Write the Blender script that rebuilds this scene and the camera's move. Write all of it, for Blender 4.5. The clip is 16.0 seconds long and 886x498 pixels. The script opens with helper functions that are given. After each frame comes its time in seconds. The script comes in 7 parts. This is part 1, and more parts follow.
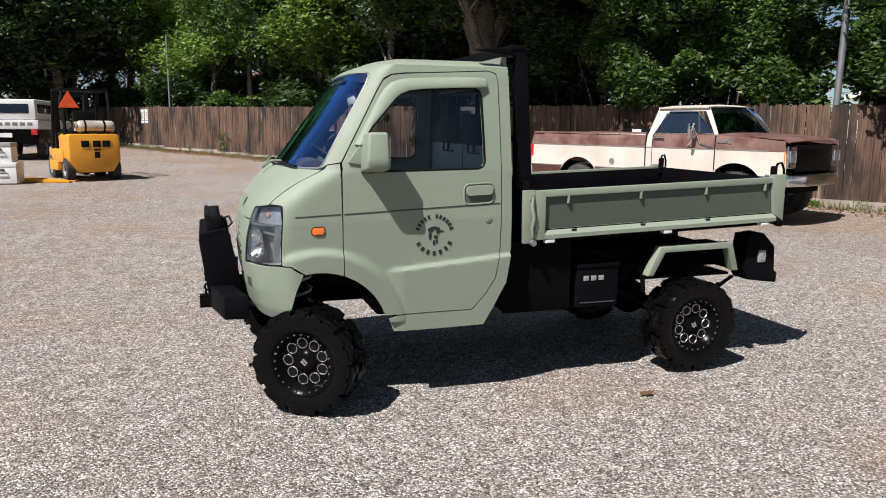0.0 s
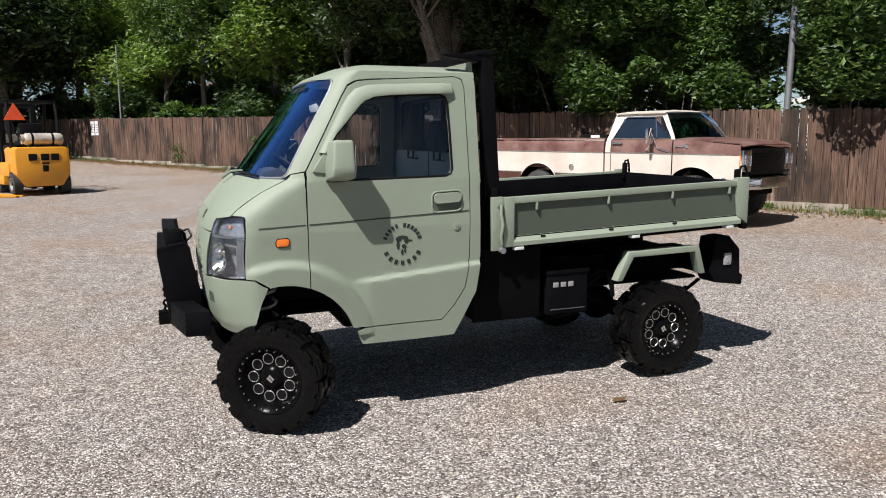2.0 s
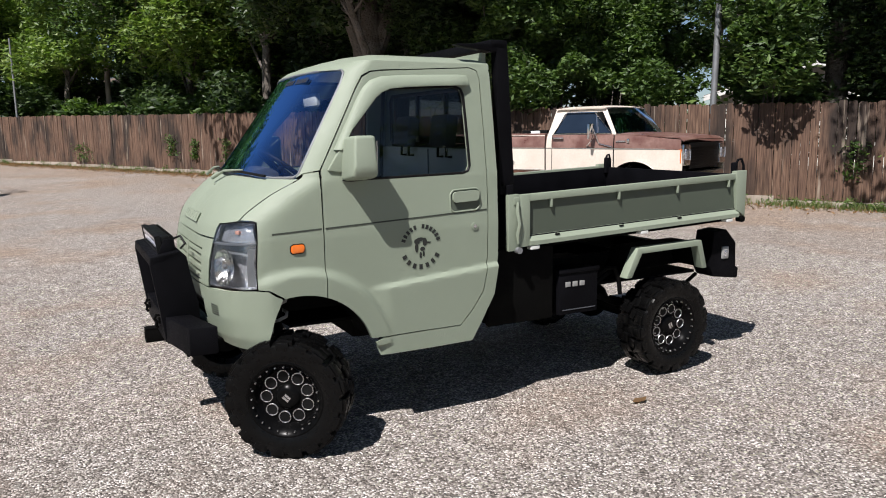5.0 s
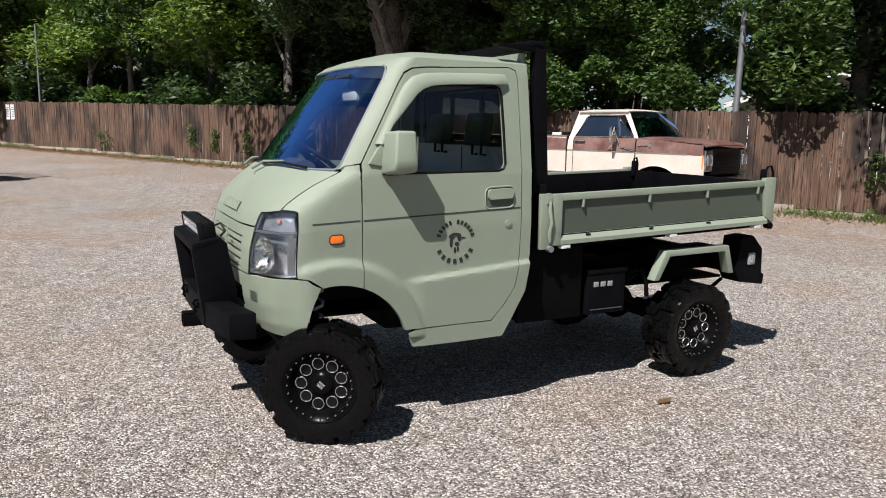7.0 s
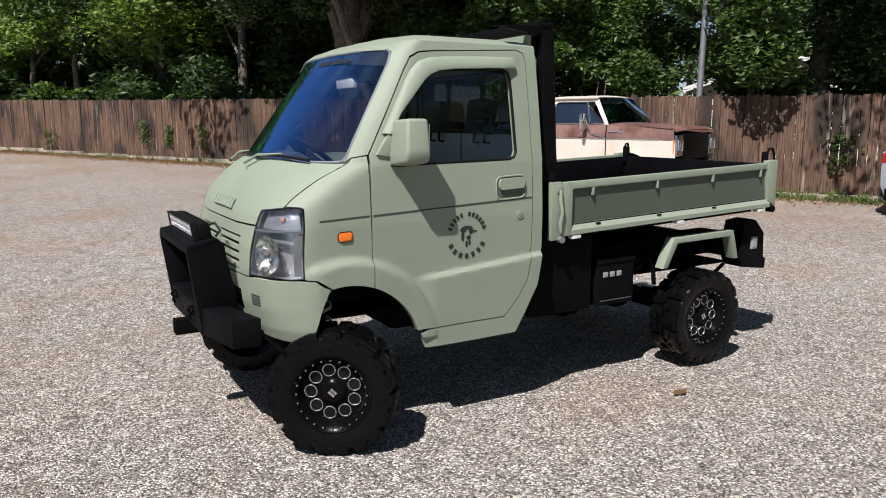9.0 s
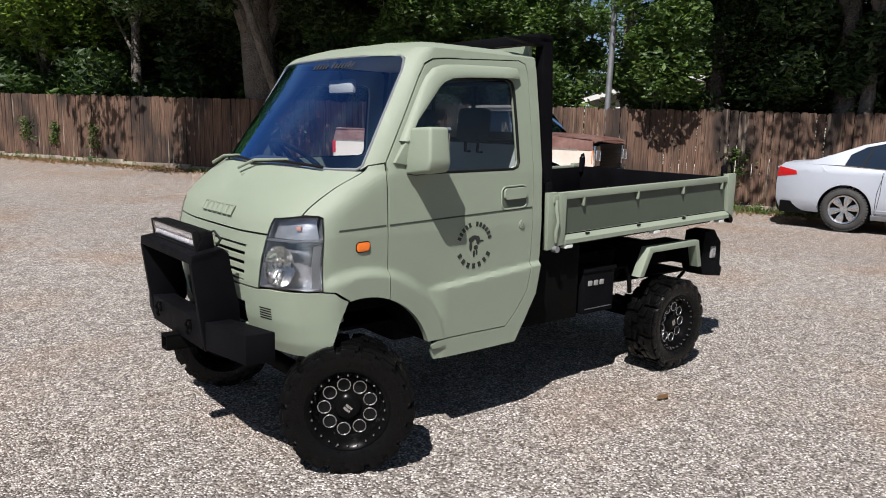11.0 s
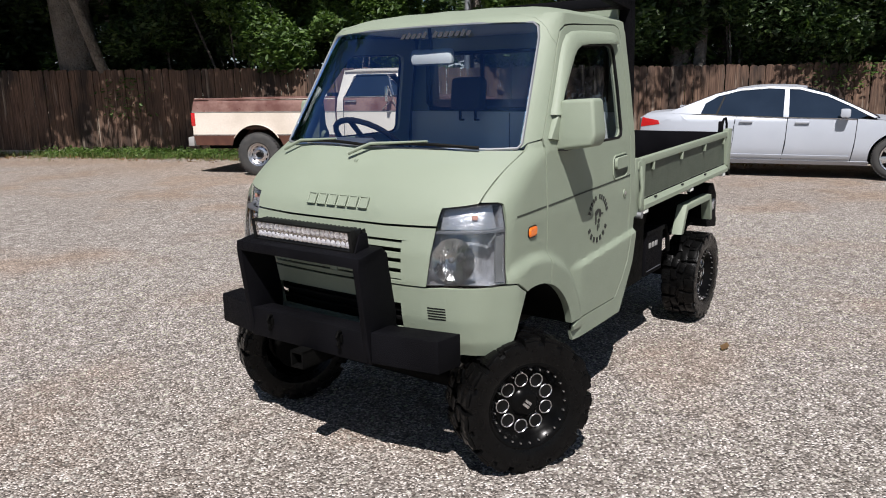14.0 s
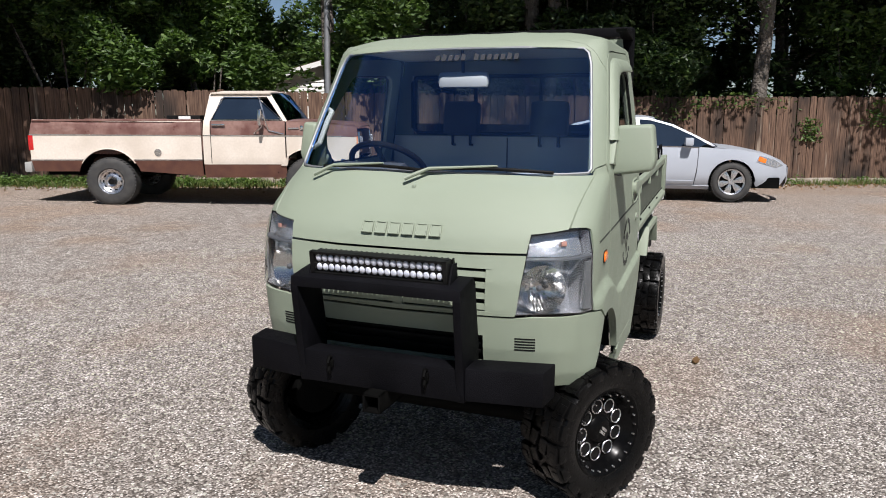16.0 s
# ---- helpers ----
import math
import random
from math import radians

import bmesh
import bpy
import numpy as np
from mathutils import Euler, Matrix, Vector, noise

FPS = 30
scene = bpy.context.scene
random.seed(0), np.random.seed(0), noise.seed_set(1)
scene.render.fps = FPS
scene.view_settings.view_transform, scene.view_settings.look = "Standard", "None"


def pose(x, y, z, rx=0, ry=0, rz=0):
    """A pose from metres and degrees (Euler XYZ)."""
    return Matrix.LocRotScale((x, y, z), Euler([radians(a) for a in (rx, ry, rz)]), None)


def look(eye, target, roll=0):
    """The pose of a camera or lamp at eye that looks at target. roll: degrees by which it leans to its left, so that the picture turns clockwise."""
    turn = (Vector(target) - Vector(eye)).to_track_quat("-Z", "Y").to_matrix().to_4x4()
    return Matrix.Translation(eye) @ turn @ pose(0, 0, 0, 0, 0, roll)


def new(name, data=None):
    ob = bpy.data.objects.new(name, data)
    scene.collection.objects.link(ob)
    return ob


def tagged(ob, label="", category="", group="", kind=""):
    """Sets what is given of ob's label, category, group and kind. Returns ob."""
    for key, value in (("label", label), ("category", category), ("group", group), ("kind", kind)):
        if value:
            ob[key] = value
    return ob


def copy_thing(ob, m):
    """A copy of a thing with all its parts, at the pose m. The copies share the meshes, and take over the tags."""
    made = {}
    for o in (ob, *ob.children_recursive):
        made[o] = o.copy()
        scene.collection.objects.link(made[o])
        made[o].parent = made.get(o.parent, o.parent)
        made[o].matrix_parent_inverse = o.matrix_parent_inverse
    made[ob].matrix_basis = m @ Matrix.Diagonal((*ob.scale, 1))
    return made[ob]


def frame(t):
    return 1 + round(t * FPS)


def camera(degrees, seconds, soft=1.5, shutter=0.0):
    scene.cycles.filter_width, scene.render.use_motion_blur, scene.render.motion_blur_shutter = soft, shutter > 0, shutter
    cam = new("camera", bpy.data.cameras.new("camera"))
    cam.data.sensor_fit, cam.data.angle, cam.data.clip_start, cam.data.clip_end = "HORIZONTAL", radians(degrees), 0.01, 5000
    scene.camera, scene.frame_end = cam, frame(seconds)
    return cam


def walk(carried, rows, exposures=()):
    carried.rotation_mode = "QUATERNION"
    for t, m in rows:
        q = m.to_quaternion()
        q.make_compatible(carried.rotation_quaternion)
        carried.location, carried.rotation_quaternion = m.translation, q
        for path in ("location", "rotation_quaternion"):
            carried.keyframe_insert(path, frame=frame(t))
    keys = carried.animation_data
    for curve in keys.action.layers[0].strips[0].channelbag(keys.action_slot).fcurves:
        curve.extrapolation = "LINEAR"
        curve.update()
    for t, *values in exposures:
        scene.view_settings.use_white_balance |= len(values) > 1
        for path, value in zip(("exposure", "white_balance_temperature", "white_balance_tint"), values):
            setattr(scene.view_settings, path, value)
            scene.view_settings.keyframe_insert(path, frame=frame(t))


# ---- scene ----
cam = camera(61.9, 16.0, soft=1.0)
PATH = [
    (0, (0.072, 0.318, 1.472), (0.694, 2.192, 1.151), 0.2),
    (0.5, (0.081, 0.335, 1.471), (0.706, 2.211, 1.173), 0.3),
    (1, (0.103, 0.36, 1.464), (0.763, 2.223, 1.154), 1.3),
    (1.5, (0.096, 0.385, 1.456), (0.793, 2.242, 1.205), 0.9),
    (2, (0.054, 0.41, 1.463), (0.78, 2.25, 1.164), -0.5),
    (2.5, (-0.009, 0.44, 1.456), (0.748, 2.268, 1.163), -0.8),
    (3, (-0.066, 0.468, 1.466), (0.718, 2.282, 1.154), -0.4),
    (3.2, (-0.075, 0.492, 1.461), (0.722, 2.301, 1.162), -0.2),
    (5.3, (-0.401, 0.864, 1.458), (0.545, 2.598, 1.147), -1.0),
    (5.5, (-0.437, 0.853, 1.464), (0.481, 2.602, 1.153), -0.9),
    (6, (-0.482, 0.849, 1.466), (0.432, 2.598, 1.141), -0.2),
    (6.5, (-0.476, 0.837, 1.456), (0.454, 2.579, 1.142), 0.8),
    (7, (-0.472, 0.844, 1.452), (0.441, 2.595, 1.139), 0.9),
    (7.5, (-0.489, 0.845, 1.449), (0.412, 2.603, 1.138), 0.9),
    (8, (-0.536, 0.858, 1.442), (0.371, 2.607, 1.099), -0.6),
    (8.5, (-0.579, 0.957, 1.436), (0.329, 2.706, 1.094), 0.4),
    (9, (-0.605, 1.141, 1.435), (0.409, 2.832, 1.099), -0.3),
    (9.2, (-0.62, 1.203, 1.427), (0.423, 2.873, 1.077), -0.1),
    (11.3, (-1.053, 1.579, 1.448), (0.234, 3.075, 1.124), 0.5),
    (11.5, (-1.057, 1.648, 1.446), (0.237, 3.136, 1.114), -0.1),
    (12, (-1.223, 1.794, 1.431), (0.059, 3.28, 1.047), 1.9),
    (12.5, (-1.466, 1.977, 1.449), (-0.133, 3.387, 0.962), -0.0),
    (13, (-1.567, 2.243, 1.457), (-0.165, 3.613, 1.061), 0.4),
    (13.5, (-1.665, 2.505, 1.492), (-0.186, 3.801, 1.126), -0.0),
    (14, (-1.841, 2.703, 1.497), (-0.241, 3.827, 1.076), -1.1),
    (14.5, (-1.942, 2.879, 1.509), (-0.27, 3.906, 1.12), 0.4),
    (15, (-1.964, 3.138, 1.497), (-0.23, 4.064, 1.128), -1.3),
    (15.5, (-2.017, 3.373, 1.485), (-0.225, 4.179, 1.112), -1.0),
    (16, (-2.178, 3.612, 1.493), (-0.339, 4.314, 1.135), -0.1),
]
walk(cam, [(t, look(eye, target, roll)) for t, eye, target, roll in PATH], [(0, 0.62), (9, 0.6), (12, 0.53), (16, 0.5)])

# ---- light ----
SUN_TO = Vector((-0.62, -0.38, 1.0)).normalized()
world = bpy.data.worlds.new("sky")
scene.world = world
world.use_nodes = True
wn = world.node_tree
sky = wn.nodes.new("ShaderNodeTexSky")
sky.sky_type = "NISHITA"
sky.sun_disc = False
sky.sun_elevation = math.asin(SUN_TO.z)
sky.sun_rotation = math.atan2(SUN_TO.x, SUN_TO.y)
sky.air_density, sky.dust_density, sky.ozone_density = 0.75, 0.3, 1.4
# thin white clouds over the blue
tc = wn.nodes.new("ShaderNodeTexCoord")
cloud = wn.nodes.new("ShaderNodeTexNoise")
cloud.inputs["Scale"].default_value, cloud.inputs["Detail"].default_value = 3.2, 6.0
ramp = wn.nodes.new("ShaderNodeValToRGB")
ramp.color_ramp.elements[0].position, ramp.color_ramp.elements[1].position = 0.53, 0.76
cmix = wn.nodes.new("ShaderNodeMix")
cmix.data_type = "RGBA"
cmix.inputs["B"].default_value = (4.4, 4.6, 5.0, 1)
wn.links.new(tc.outputs["Generated"], cloud.inputs["Vector"])
wn.links.new(cloud.outputs["Fac"], ramp.inputs["Fac"])
wn.links.new(ramp.outputs["Color"], cmix.inputs["Factor"])
wn.links.new(sky.outputs["Color"], cmix.inputs["A"])
background = wn.nodes["Background"]
background.inputs["Strength"].default_value = 0.05
wn.links.new(cmix.outputs["Result"], background.inputs["Color"])

sun = new("sun", bpy.data.lights.new("sun", "SUN"))
sun.data.energy, sun.data.angle, sun.data.color = 5.0, radians(0.55), (1.0, 0.955, 0.945)
sun.matrix_world = look(SUN_TO * 50, (0, 0, 0))


# ---- materials ----
def node_material(name):
    m = bpy.data.materials.new(name)
    m.use_nodes = True
    return m, m.node_tree, m.node_tree.nodes["Principled BSDF"]


def mix_rgb(nt, fac, a, b, blend="MIX"):
    n = nt.nodes.new("ShaderNodeMix")
    n.data_type, n.blend_type = "RGBA", blend
    for socket, value in (("Factor", fac), ("A", a), ("B", b)):
        if isinstance(value, bpy.types.NodeSocket):
            nt.links.new(value, n.inputs[socket])
        else:
            n.inputs[socket].default_value = value if socket == "Factor" else (*value[:3], 1)
    return n.outputs["Result"]


def noise_fac(nt, scale, low, high, detail=4.0, stretch=None, vector=None):
    n = nt.nodes.new("ShaderNodeTexNoise")
    n.inputs["Scale"].default_value, n.inputs["Detail"].default_value = scale, detail
    if vector is None:
        vector = nt.nodes.new("ShaderNodeTexCoord").outputs["Object"]
    if stretch:
        mp = nt.nodes.new("ShaderNodeMapping")
        mp.inputs["Scale"].default_value = stretch
        nt.links.new(vector, mp.inputs["Vector"])
        vector = mp.outputs["Vector"]
    nt.links.new(vector, n.inputs["Vector"])
    r = nt.nodes.new("ShaderNodeMapRange")
    r.inputs["From Min"].default_value, r.inputs["From Max"].default_value = low, high
    nt.links.new(n.outputs["Fac"], r.inputs["Value"])
    return r.outputs["Result"]


def bump(nt, bsdf, height, strength, distance):
    b = nt.nodes.new("ShaderNodeBump")
    b.inputs["Strength"].default_value, b.inputs["Distance"].default_value = strength, distance
    nt.links.new(height, b.inputs["Height"])
    nt.links.new(b.outputs["Normal"], bsdf.inputs["Normal"])


def surface(name, c1, c2, big=3.0, fine=60.0, rough=0.6, metal=0.0, relief=0.15, depth=0.003, coat=0.0, spread=0.06, spec=0.5):
    """Paint, plastic, rubber, metal: two tones at a large scale, fine grain over them."""
    m, nt, bsdf = node_material(name)
    base = mix_rgb(nt, noise_fac(nt, big, 0.35, 0.65), c1, c2)
    grain = noise_fac(nt, fine, 0.3, 0.7, 3.0)
    dark = tuple(v * 0.82 for v in c1)
    soft = nt.nodes.new("ShaderNodeMath")
    soft.operation, soft.inputs[1].default_value = "MULTIPLY", 0.35
    nt.links.new(grain, soft.inputs[0])
    nt.links.new(mix_rgb(nt, soft.outputs[0], base, dark), bsdf.inputs["Base Color"])
    rr = nt.nodes.new("ShaderNodeMapRange")
    rr.inputs["To Min"].default_value, rr.inputs["To Max"].default_value = max(0.02, rough - spread), min(1, rough + spread)
    nt.links.new(noise_fac(nt, big * 4, 0.3, 0.7), rr.inputs["Value"])
    nt.links.new(rr.outputs["Result"], bsdf.inputs["Roughness"])
    bsdf.inputs["Metallic"].default_value = metal
    bsdf.inputs["Coat Weight"].default_value = coat
    bsdf.inputs["Specular IOR Level"].default_value = spec
    bsdf.inputs["Coat Roughness"].default_value = 0.06
    if relief:
        bump(nt, bsdf, grain, relief, depth)
    return m


def glass_material(name, tint, gloss_rough=0.0, ior=1.5, gain=1.0, sheen=(1, 1, 1)):
    m = bpy.data.materials.new(name)
    m.use_nodes = True
    nt = m.node_tree
    nt.nodes.remove(nt.nodes["Principled BSDF"])
    clear, shiny = nt.nodes.new("ShaderNodeBsdfTransparent"), nt.nodes.new("ShaderNodeBsdfGlossy")
    clear.inputs["Color"].default_value = (*tint, 1)
    shiny.inputs["Roughness"].default_value = gloss_rough
    shiny.inputs["Color"].default_value = (*sheen, 1)
    fres, mix = nt.nodes.new("ShaderNodeFresnel"), nt.nodes.new("ShaderNodeMixShader")
    fres.inputs["IOR"].default_value = ior
    mul = nt.nodes.new("ShaderNodeMath")
    mul.operation, mul.use_clamp, mul.inputs[1].default_value = "MULTIPLY", True, gain
    nt.links.new(fres.outputs[0], mul.inputs[0])
    nt.links.new(mul.outputs[0], mix.inputs[0])
    nt.links.new(clear.outputs[0], mix.inputs[1])
    nt.links.new(shiny.outputs[0], mix.inputs[2])
    nt.links.new(mix.outputs[0], nt.nodes["Material Output"].inputs["Surface"])
    return m


M = {
    "sage": surface("sage_paint", (0.228, 0.266, 0.2), (0.24, 0.28, 0.212), 2.5, 650, 0.55, 0, 0.4, 0.0012),
    # sage darkened for the shade in the gate recess and handle cup
    "sage_shaded": surface("shaded_sage_paint", (0.062, 0.077, 0.056), (0.07, 0.086, 0.063), 2.5, 300, 0.6, 0, 0.3, 0.0016),
    "belt_groove": surface("shaded_sage_groove", (0.03, 0.037, 0.027), (0.036, 0.043, 0.032), 4, 300, 0.7, 0, 0.2, 0.001),
    "black_coat": surface("black_bedliner_coat", (0.0026, 0.0026, 0.0034), (0.005, 0.005, 0.0065), 5, 260, 0.6, 0, 0.5, 0.002, spec=0.06),
    "chassis": surface("chassis_black", (0.002, 0.002, 0.002), (0.004, 0.004, 0.0036), 6, 90, 0.7, 0, 0.3, 0.002, spec=0.06),
    "rubber": surface("tyre_rubber", (0.0016, 0.0016, 0.0017), (0.003, 0.003, 0.003), 9, 120, 0.3, 0, 0.25, 0.002, spec=0.17),
    "old_rubber": surface("worn_tyre_rubber", (0.03, 0.03, 0.03), (0.05, 0.048, 0.045), 9, 120, 0.8, 0, 0.2, 0.002),
    "gloss_black": surface("gloss_black_rim", (0.002, 0.002, 0.002), (0.004, 0.004, 0.004), 8, 100, 0.22, 0, 0.05, 0.001, spec=0.07),
    "silver": surface("machined_silver", (0.75, 0.75, 0.76), (0.6, 0.6, 0.62), 20, 300, 0.28, 1.0, 0.05, 0.001),
    "chrome": surface("chrome", (0.75, 0.75, 0.75), (0.6, 0.6, 0.6), 12, 100, 0.16, 1.0, 0.04, 0.001),
    "grey_plastic": surface("grey_plastic", (0.06, 0.065, 0.075), (0.075, 0.08, 0.09), 6, 200, 0.6, 0, 0.2, 0.001),
    "seat_fabric": surface("seat_fabric", (0.04, 0.043, 0.05), (0.06, 0.063, 0.07), 8, 260, 0.9, 0, 0.3, 0.002),
    "beige_trim": surface("light_cab_lining", (0.72, 0.74, 0.7), (0.66, 0.68, 0.65), 5, 150, 0.7, 0, 0.1, 0.001),
    "trim_black": surface("black_rubber_trim", (0.004, 0.004, 0.004), (0.008, 0.008, 0.008), 8, 150, 0.5, 0, 0.1, 0.001, spec=0.15),
    "orange": surface("amber_lens", (0.85, 0.2, 0.02), (0.75, 0.16, 0.015), 30, 200, 0.18, 0, 0.1, 0.001, 0.6),
    "red_lens": surface("red_lens", (0.5, 0.015, 0.015), (0.4, 0.01, 0.012), 30, 200, 0.2, 0, 0.1, 0.001, 0.6),
    "decal": surface("black_decal", (0.012, 0.014, 0.012), (0.02, 0.022, 0.018), 30, 300, 0.6, 0, 0.1, 0.001),
    "etched": surface("etched_white_film", (0.014, 0.017, 0.024), (0.012, 0.014, 0.02), 30, 300, 0.7, 0, 0.0, 0.001),
    # nearly clear; the blue of reflected sky is put into the boosted gloss colour
    "windscreen": glass_material("windscreen_glass", (0.84, 0.93, 1.0), 0.0, 1.5, 3.9, (0.26, 0.52, 1.0)),
    "side_glass": glass_material("tinted_side_glass", (0.45, 0.49, 0.53), 0.0, 1.5, 1.0),
    "lamp_glass": glass_material("lamp_lens", (0.9, 0.92, 0.93), 0.03, 1.45, 1.0),
    "clear_lens": glass_material("clear_bar_lens", (0.95, 0.96, 0.97), 0.0, 1.4, 0.5),
    "pale_amber": surface("pale_amber_lens", (0.5, 0.27, 0.22), (0.42, 0.22, 0.17), 30, 200, 0.2, 0, 0.1, 0.001, 0.5),
    "reflector": surface("lamp_reflector", (0.7, 0.71, 0.74), (0.5, 0.52, 0.56), 25, 120, 0.2, 0.8, 0.35, 0.004),
    "lamp_bezel": surface("lamp_bezel", (0.14, 0.15, 0.16), (0.18, 0.19, 0.2), 12, 150, 0.35, 0.2, 0.1, 0.001),
    "led": surface("led_optics", (0.78, 0.8, 0.88), (0.5, 0.52, 0.6), 60, 200, 0.12, 0.15, 0.4, 0.004),
    "pickup_brown": surface("faded_maroon_paint", (0.12, 0.052, 0.042), (0.25, 0.15, 0.125), 3.2, 25, 0.4, 0, 0.1, 0.001, 0.2, 0.15),
    "pickup_cream": surface("aged_cream_paint", (0.58, 0.51, 0.43), (0.7, 0.63, 0.55), 1.8, 30, 0.45, 0, 0.1, 0.001, 0.1),
    "pickup_rust": surface("dark_rusty_rocker", (0.075, 0.028, 0.02), (0.12, 0.05, 0.03), 5, 40, 0.6, 0, 0.2, 0.002),
    "car_silver": surface("silver_car_paint", (0.4, 0.43, 0.48), (0.43, 0.46, 0.51), 2, 400, 0.42, 0.15, 0.03, 0.0005, 0.2, 0.03),
    # low gloss; the bluish base colour stands in for reflected sky
    "dark_glass": surface("dark_window_glass", (0.012, 0.02, 0.035), (0.016, 0.026, 0.044), 2, 50, 0.03, 0, 0.0, 0.001, 0.0, 0.01, 0.12),
    "yellow": surface("forklift_yellow", (0.75, 0.33, 0.02), (0.65, 0.27, 0.018), 2.5, 40, 0.45, 0, 0.1, 0.001, 0.2),
    "white_paint": surface("white_paint", (0.7, 0.7, 0.68), (0.62, 0.62, 0.6), 3, 60, 0.5, 0, 0.1, 0.001),
    "grey_paint": surface("grey_paint", (0.3, 0.3, 0.29), (0.25, 0.25, 0.24), 4, 60, 0.6, 0, 0.1, 0.001),
    "tank": surface("worn_gas_cylinder", (0.5, 0.47, 0.4), (0.28, 0.24, 0.2), 6, 60, 0.55, 0.1, 0.2, 0.002),
    "sign_orange": surface("orange_reflective_sign", (0.9, 0.12, 0.03), (0.85, 0.1, 0.025), 20, 300, 0.4, 0, 0.05, 0.001),
    "paper": surface("paper_sign", (0.75, 0.75, 0.73), (0.65, 0.66, 0.66), 6, 80, 0.7, 0, 0.05, 0.001),
    "ink": surface("grey_ink", (0.12, 0.12, 0.13), (0.16, 0.16, 0.16), 20, 100, 0.8, 0, 0.0, 0.001),
    "concrete": surface("pale_concrete", (0.52, 0.5, 0.46), (0.6, 0.58, 0.54), 1.2, 50, 0.85, 0, 0.3, 0.004),
    "asphalt": surface("dark_mat", (0.09, 0.09, 0.095), (0.12, 0.12, 0.125), 2.0, 90, 0.85, 0, 0.4, 0.004),
    "galvanized": surface("galvanized_steel", (0.3, 0.31, 0.32), (0.22, 0.23, 0.24), 5, 60, 0.5, 0.6, 0.1, 0.001),
    "siding": surface("white_lap_siding", (0.72, 0.72, 0.68), (0.64, 0.64, 0.6), 1.5, 30, 0.7, 0, 0.05, 0.001),
    "shingle": surface("brown_shingle_roof", (0.09, 0.065, 0.05), (0.14, 0.11, 0.09), 3, 14, 0.9, 0, 0.5, 0.02),
    "grey_wall": surface("grey_metal_wall", (0.26, 0.27, 0.25), (0.2, 0.21, 0.2), 1.0, 20, 0.7, 0, 0.1, 0.002),
}


def gravel_material():
    m, nt, bsdf = node_material("gravel")
    pos = nt.nodes.new("ShaderNodeNewGeometry").outputs["Position"]
    stone = nt.nodes.new("ShaderNodeTexVoronoi")
    stone.inputs["Scale"].default_value = 104
    nt.links.new(pos, stone.inputs["Vector"])
    tone = nt.nodes.new("ShaderNodeValToRGB")
    cr = tone.color_ramp
    cr.elements[0].position, cr.elements[0].color = 0.0, (0.04, 0.036, 0.032, 1)
    cr.elements[1].position, cr.elements[1].color = 1.0, (0.95, 0.93, 0.9, 1)
    for at, col in ((0.3, (0.17, 0.155, 0.143)), (0.6, (0.36, 0.332, 0.308)), (0.86, (0.64, 0.61, 0.585))):
        e = cr.elements.new(at)
        e.color = (*col, 1)
    sep = nt.nodes.new("ShaderNodeSeparateColor")
    nt.links.new(stone.outputs["Color"], sep.inputs["Color"])
    nt.links.new(sep.outputs["Red"], tone.inputs["Fac"])
    gap = nt.nodes.new("ShaderNodeMapRange")
    gap.inputs["From Min"].default_value, gap.inputs["From Max"].default_value = 0.35, 0.75
    nt.links.new(stone.outputs["Distance"], gap.inputs["Value"])
    cut = nt.nodes.new("ShaderNodeMath")
    cut.operation, cut.inputs[1].default_value = "MULTIPLY", 0.6
    nt.links.new(gap.outputs["Result"], cut.inputs[0])
    col = mix_rgb(nt, cut.outputs[0], tone.outputs["Color"], (0.11, 0.092, 0.075))
    # brown earth showing through in patches, and broad pale and dull areas
    earth = noise_fac(nt, 0.6, 0.5, 0.68, 6.0, None, pos)
    near = nt.nodes.new("ShaderNodeVectorMath")
    near.operation, near.inputs[1].default_value = "DOT_PRODUCT", (0.8939, 0.4482, 0)
    nt.links.new(pos, near.inputs[0])
    strip = nt.nodes.new("ShaderNodeMapRange")
    strip.inputs["From Min"].default_value, strip.inputs["From Max"].default_value = 8.0, 14.2
    nt.links.new(near.outputs["Value"], strip.inputs["Value"])
    worn = nt.nodes.new("ShaderNodeMath")
    worn.operation, worn.use_clamp = "MULTIPLY_ADD", True
    nt.links.new(noise_fac(nt, 0.35, 0.3, 0.6, 5.0, None, pos), worn.inputs[0])
    nt.links.new(strip.outputs["Result"], worn.inputs[1])
    nt.links.new(earth, worn.inputs[2])
    xyz = nt.nodes.new("ShaderNodeSeparateXYZ")
    nt.links.new(pos, xyz.inputs[0])
    track = nt.nodes.new("ShaderNodeMapRange")
    track.inputs["From Min"].default_value, track.inputs["From Max"].default_value = 0.6, -2.0
    track.inputs["To Max"].default_value = 0.6
    nt.links.new(xyz.outputs["X"], track.inputs["Value"])
    patch = nt.nodes.new("ShaderNodeMath")
    patch.operation, patch.use_clamp = "MULTIPLY_ADD", True
    nt.links.new(noise_fac(nt, 1.3, 0.36, 0.62, 6.0, None, pos), patch.inputs[0])
    nt.links.new(track.outputs["Result"], patch.inputs[1])
    nt.links.new(worn.outputs[0], patch.inputs[2])
    em = nt.nodes.new("ShaderNodeMath")
    em.operation, em.inputs[1].default_value = "MULTIPLY", 0.72
    nt.links.new(patch.outputs[0], em.inputs[0])
    col = mix_rgb(nt, em.outputs[0], col, mix_rgb(nt, 0.55, (0.27, 0.2, 0.15), mix_rgb(nt, 1.0, col, (0.95, 0.76, 0.6), "MULTIPLY")))
    mottle = noise_fac(nt, 9.0, 0.32, 0.68, 4.0, None, pos)
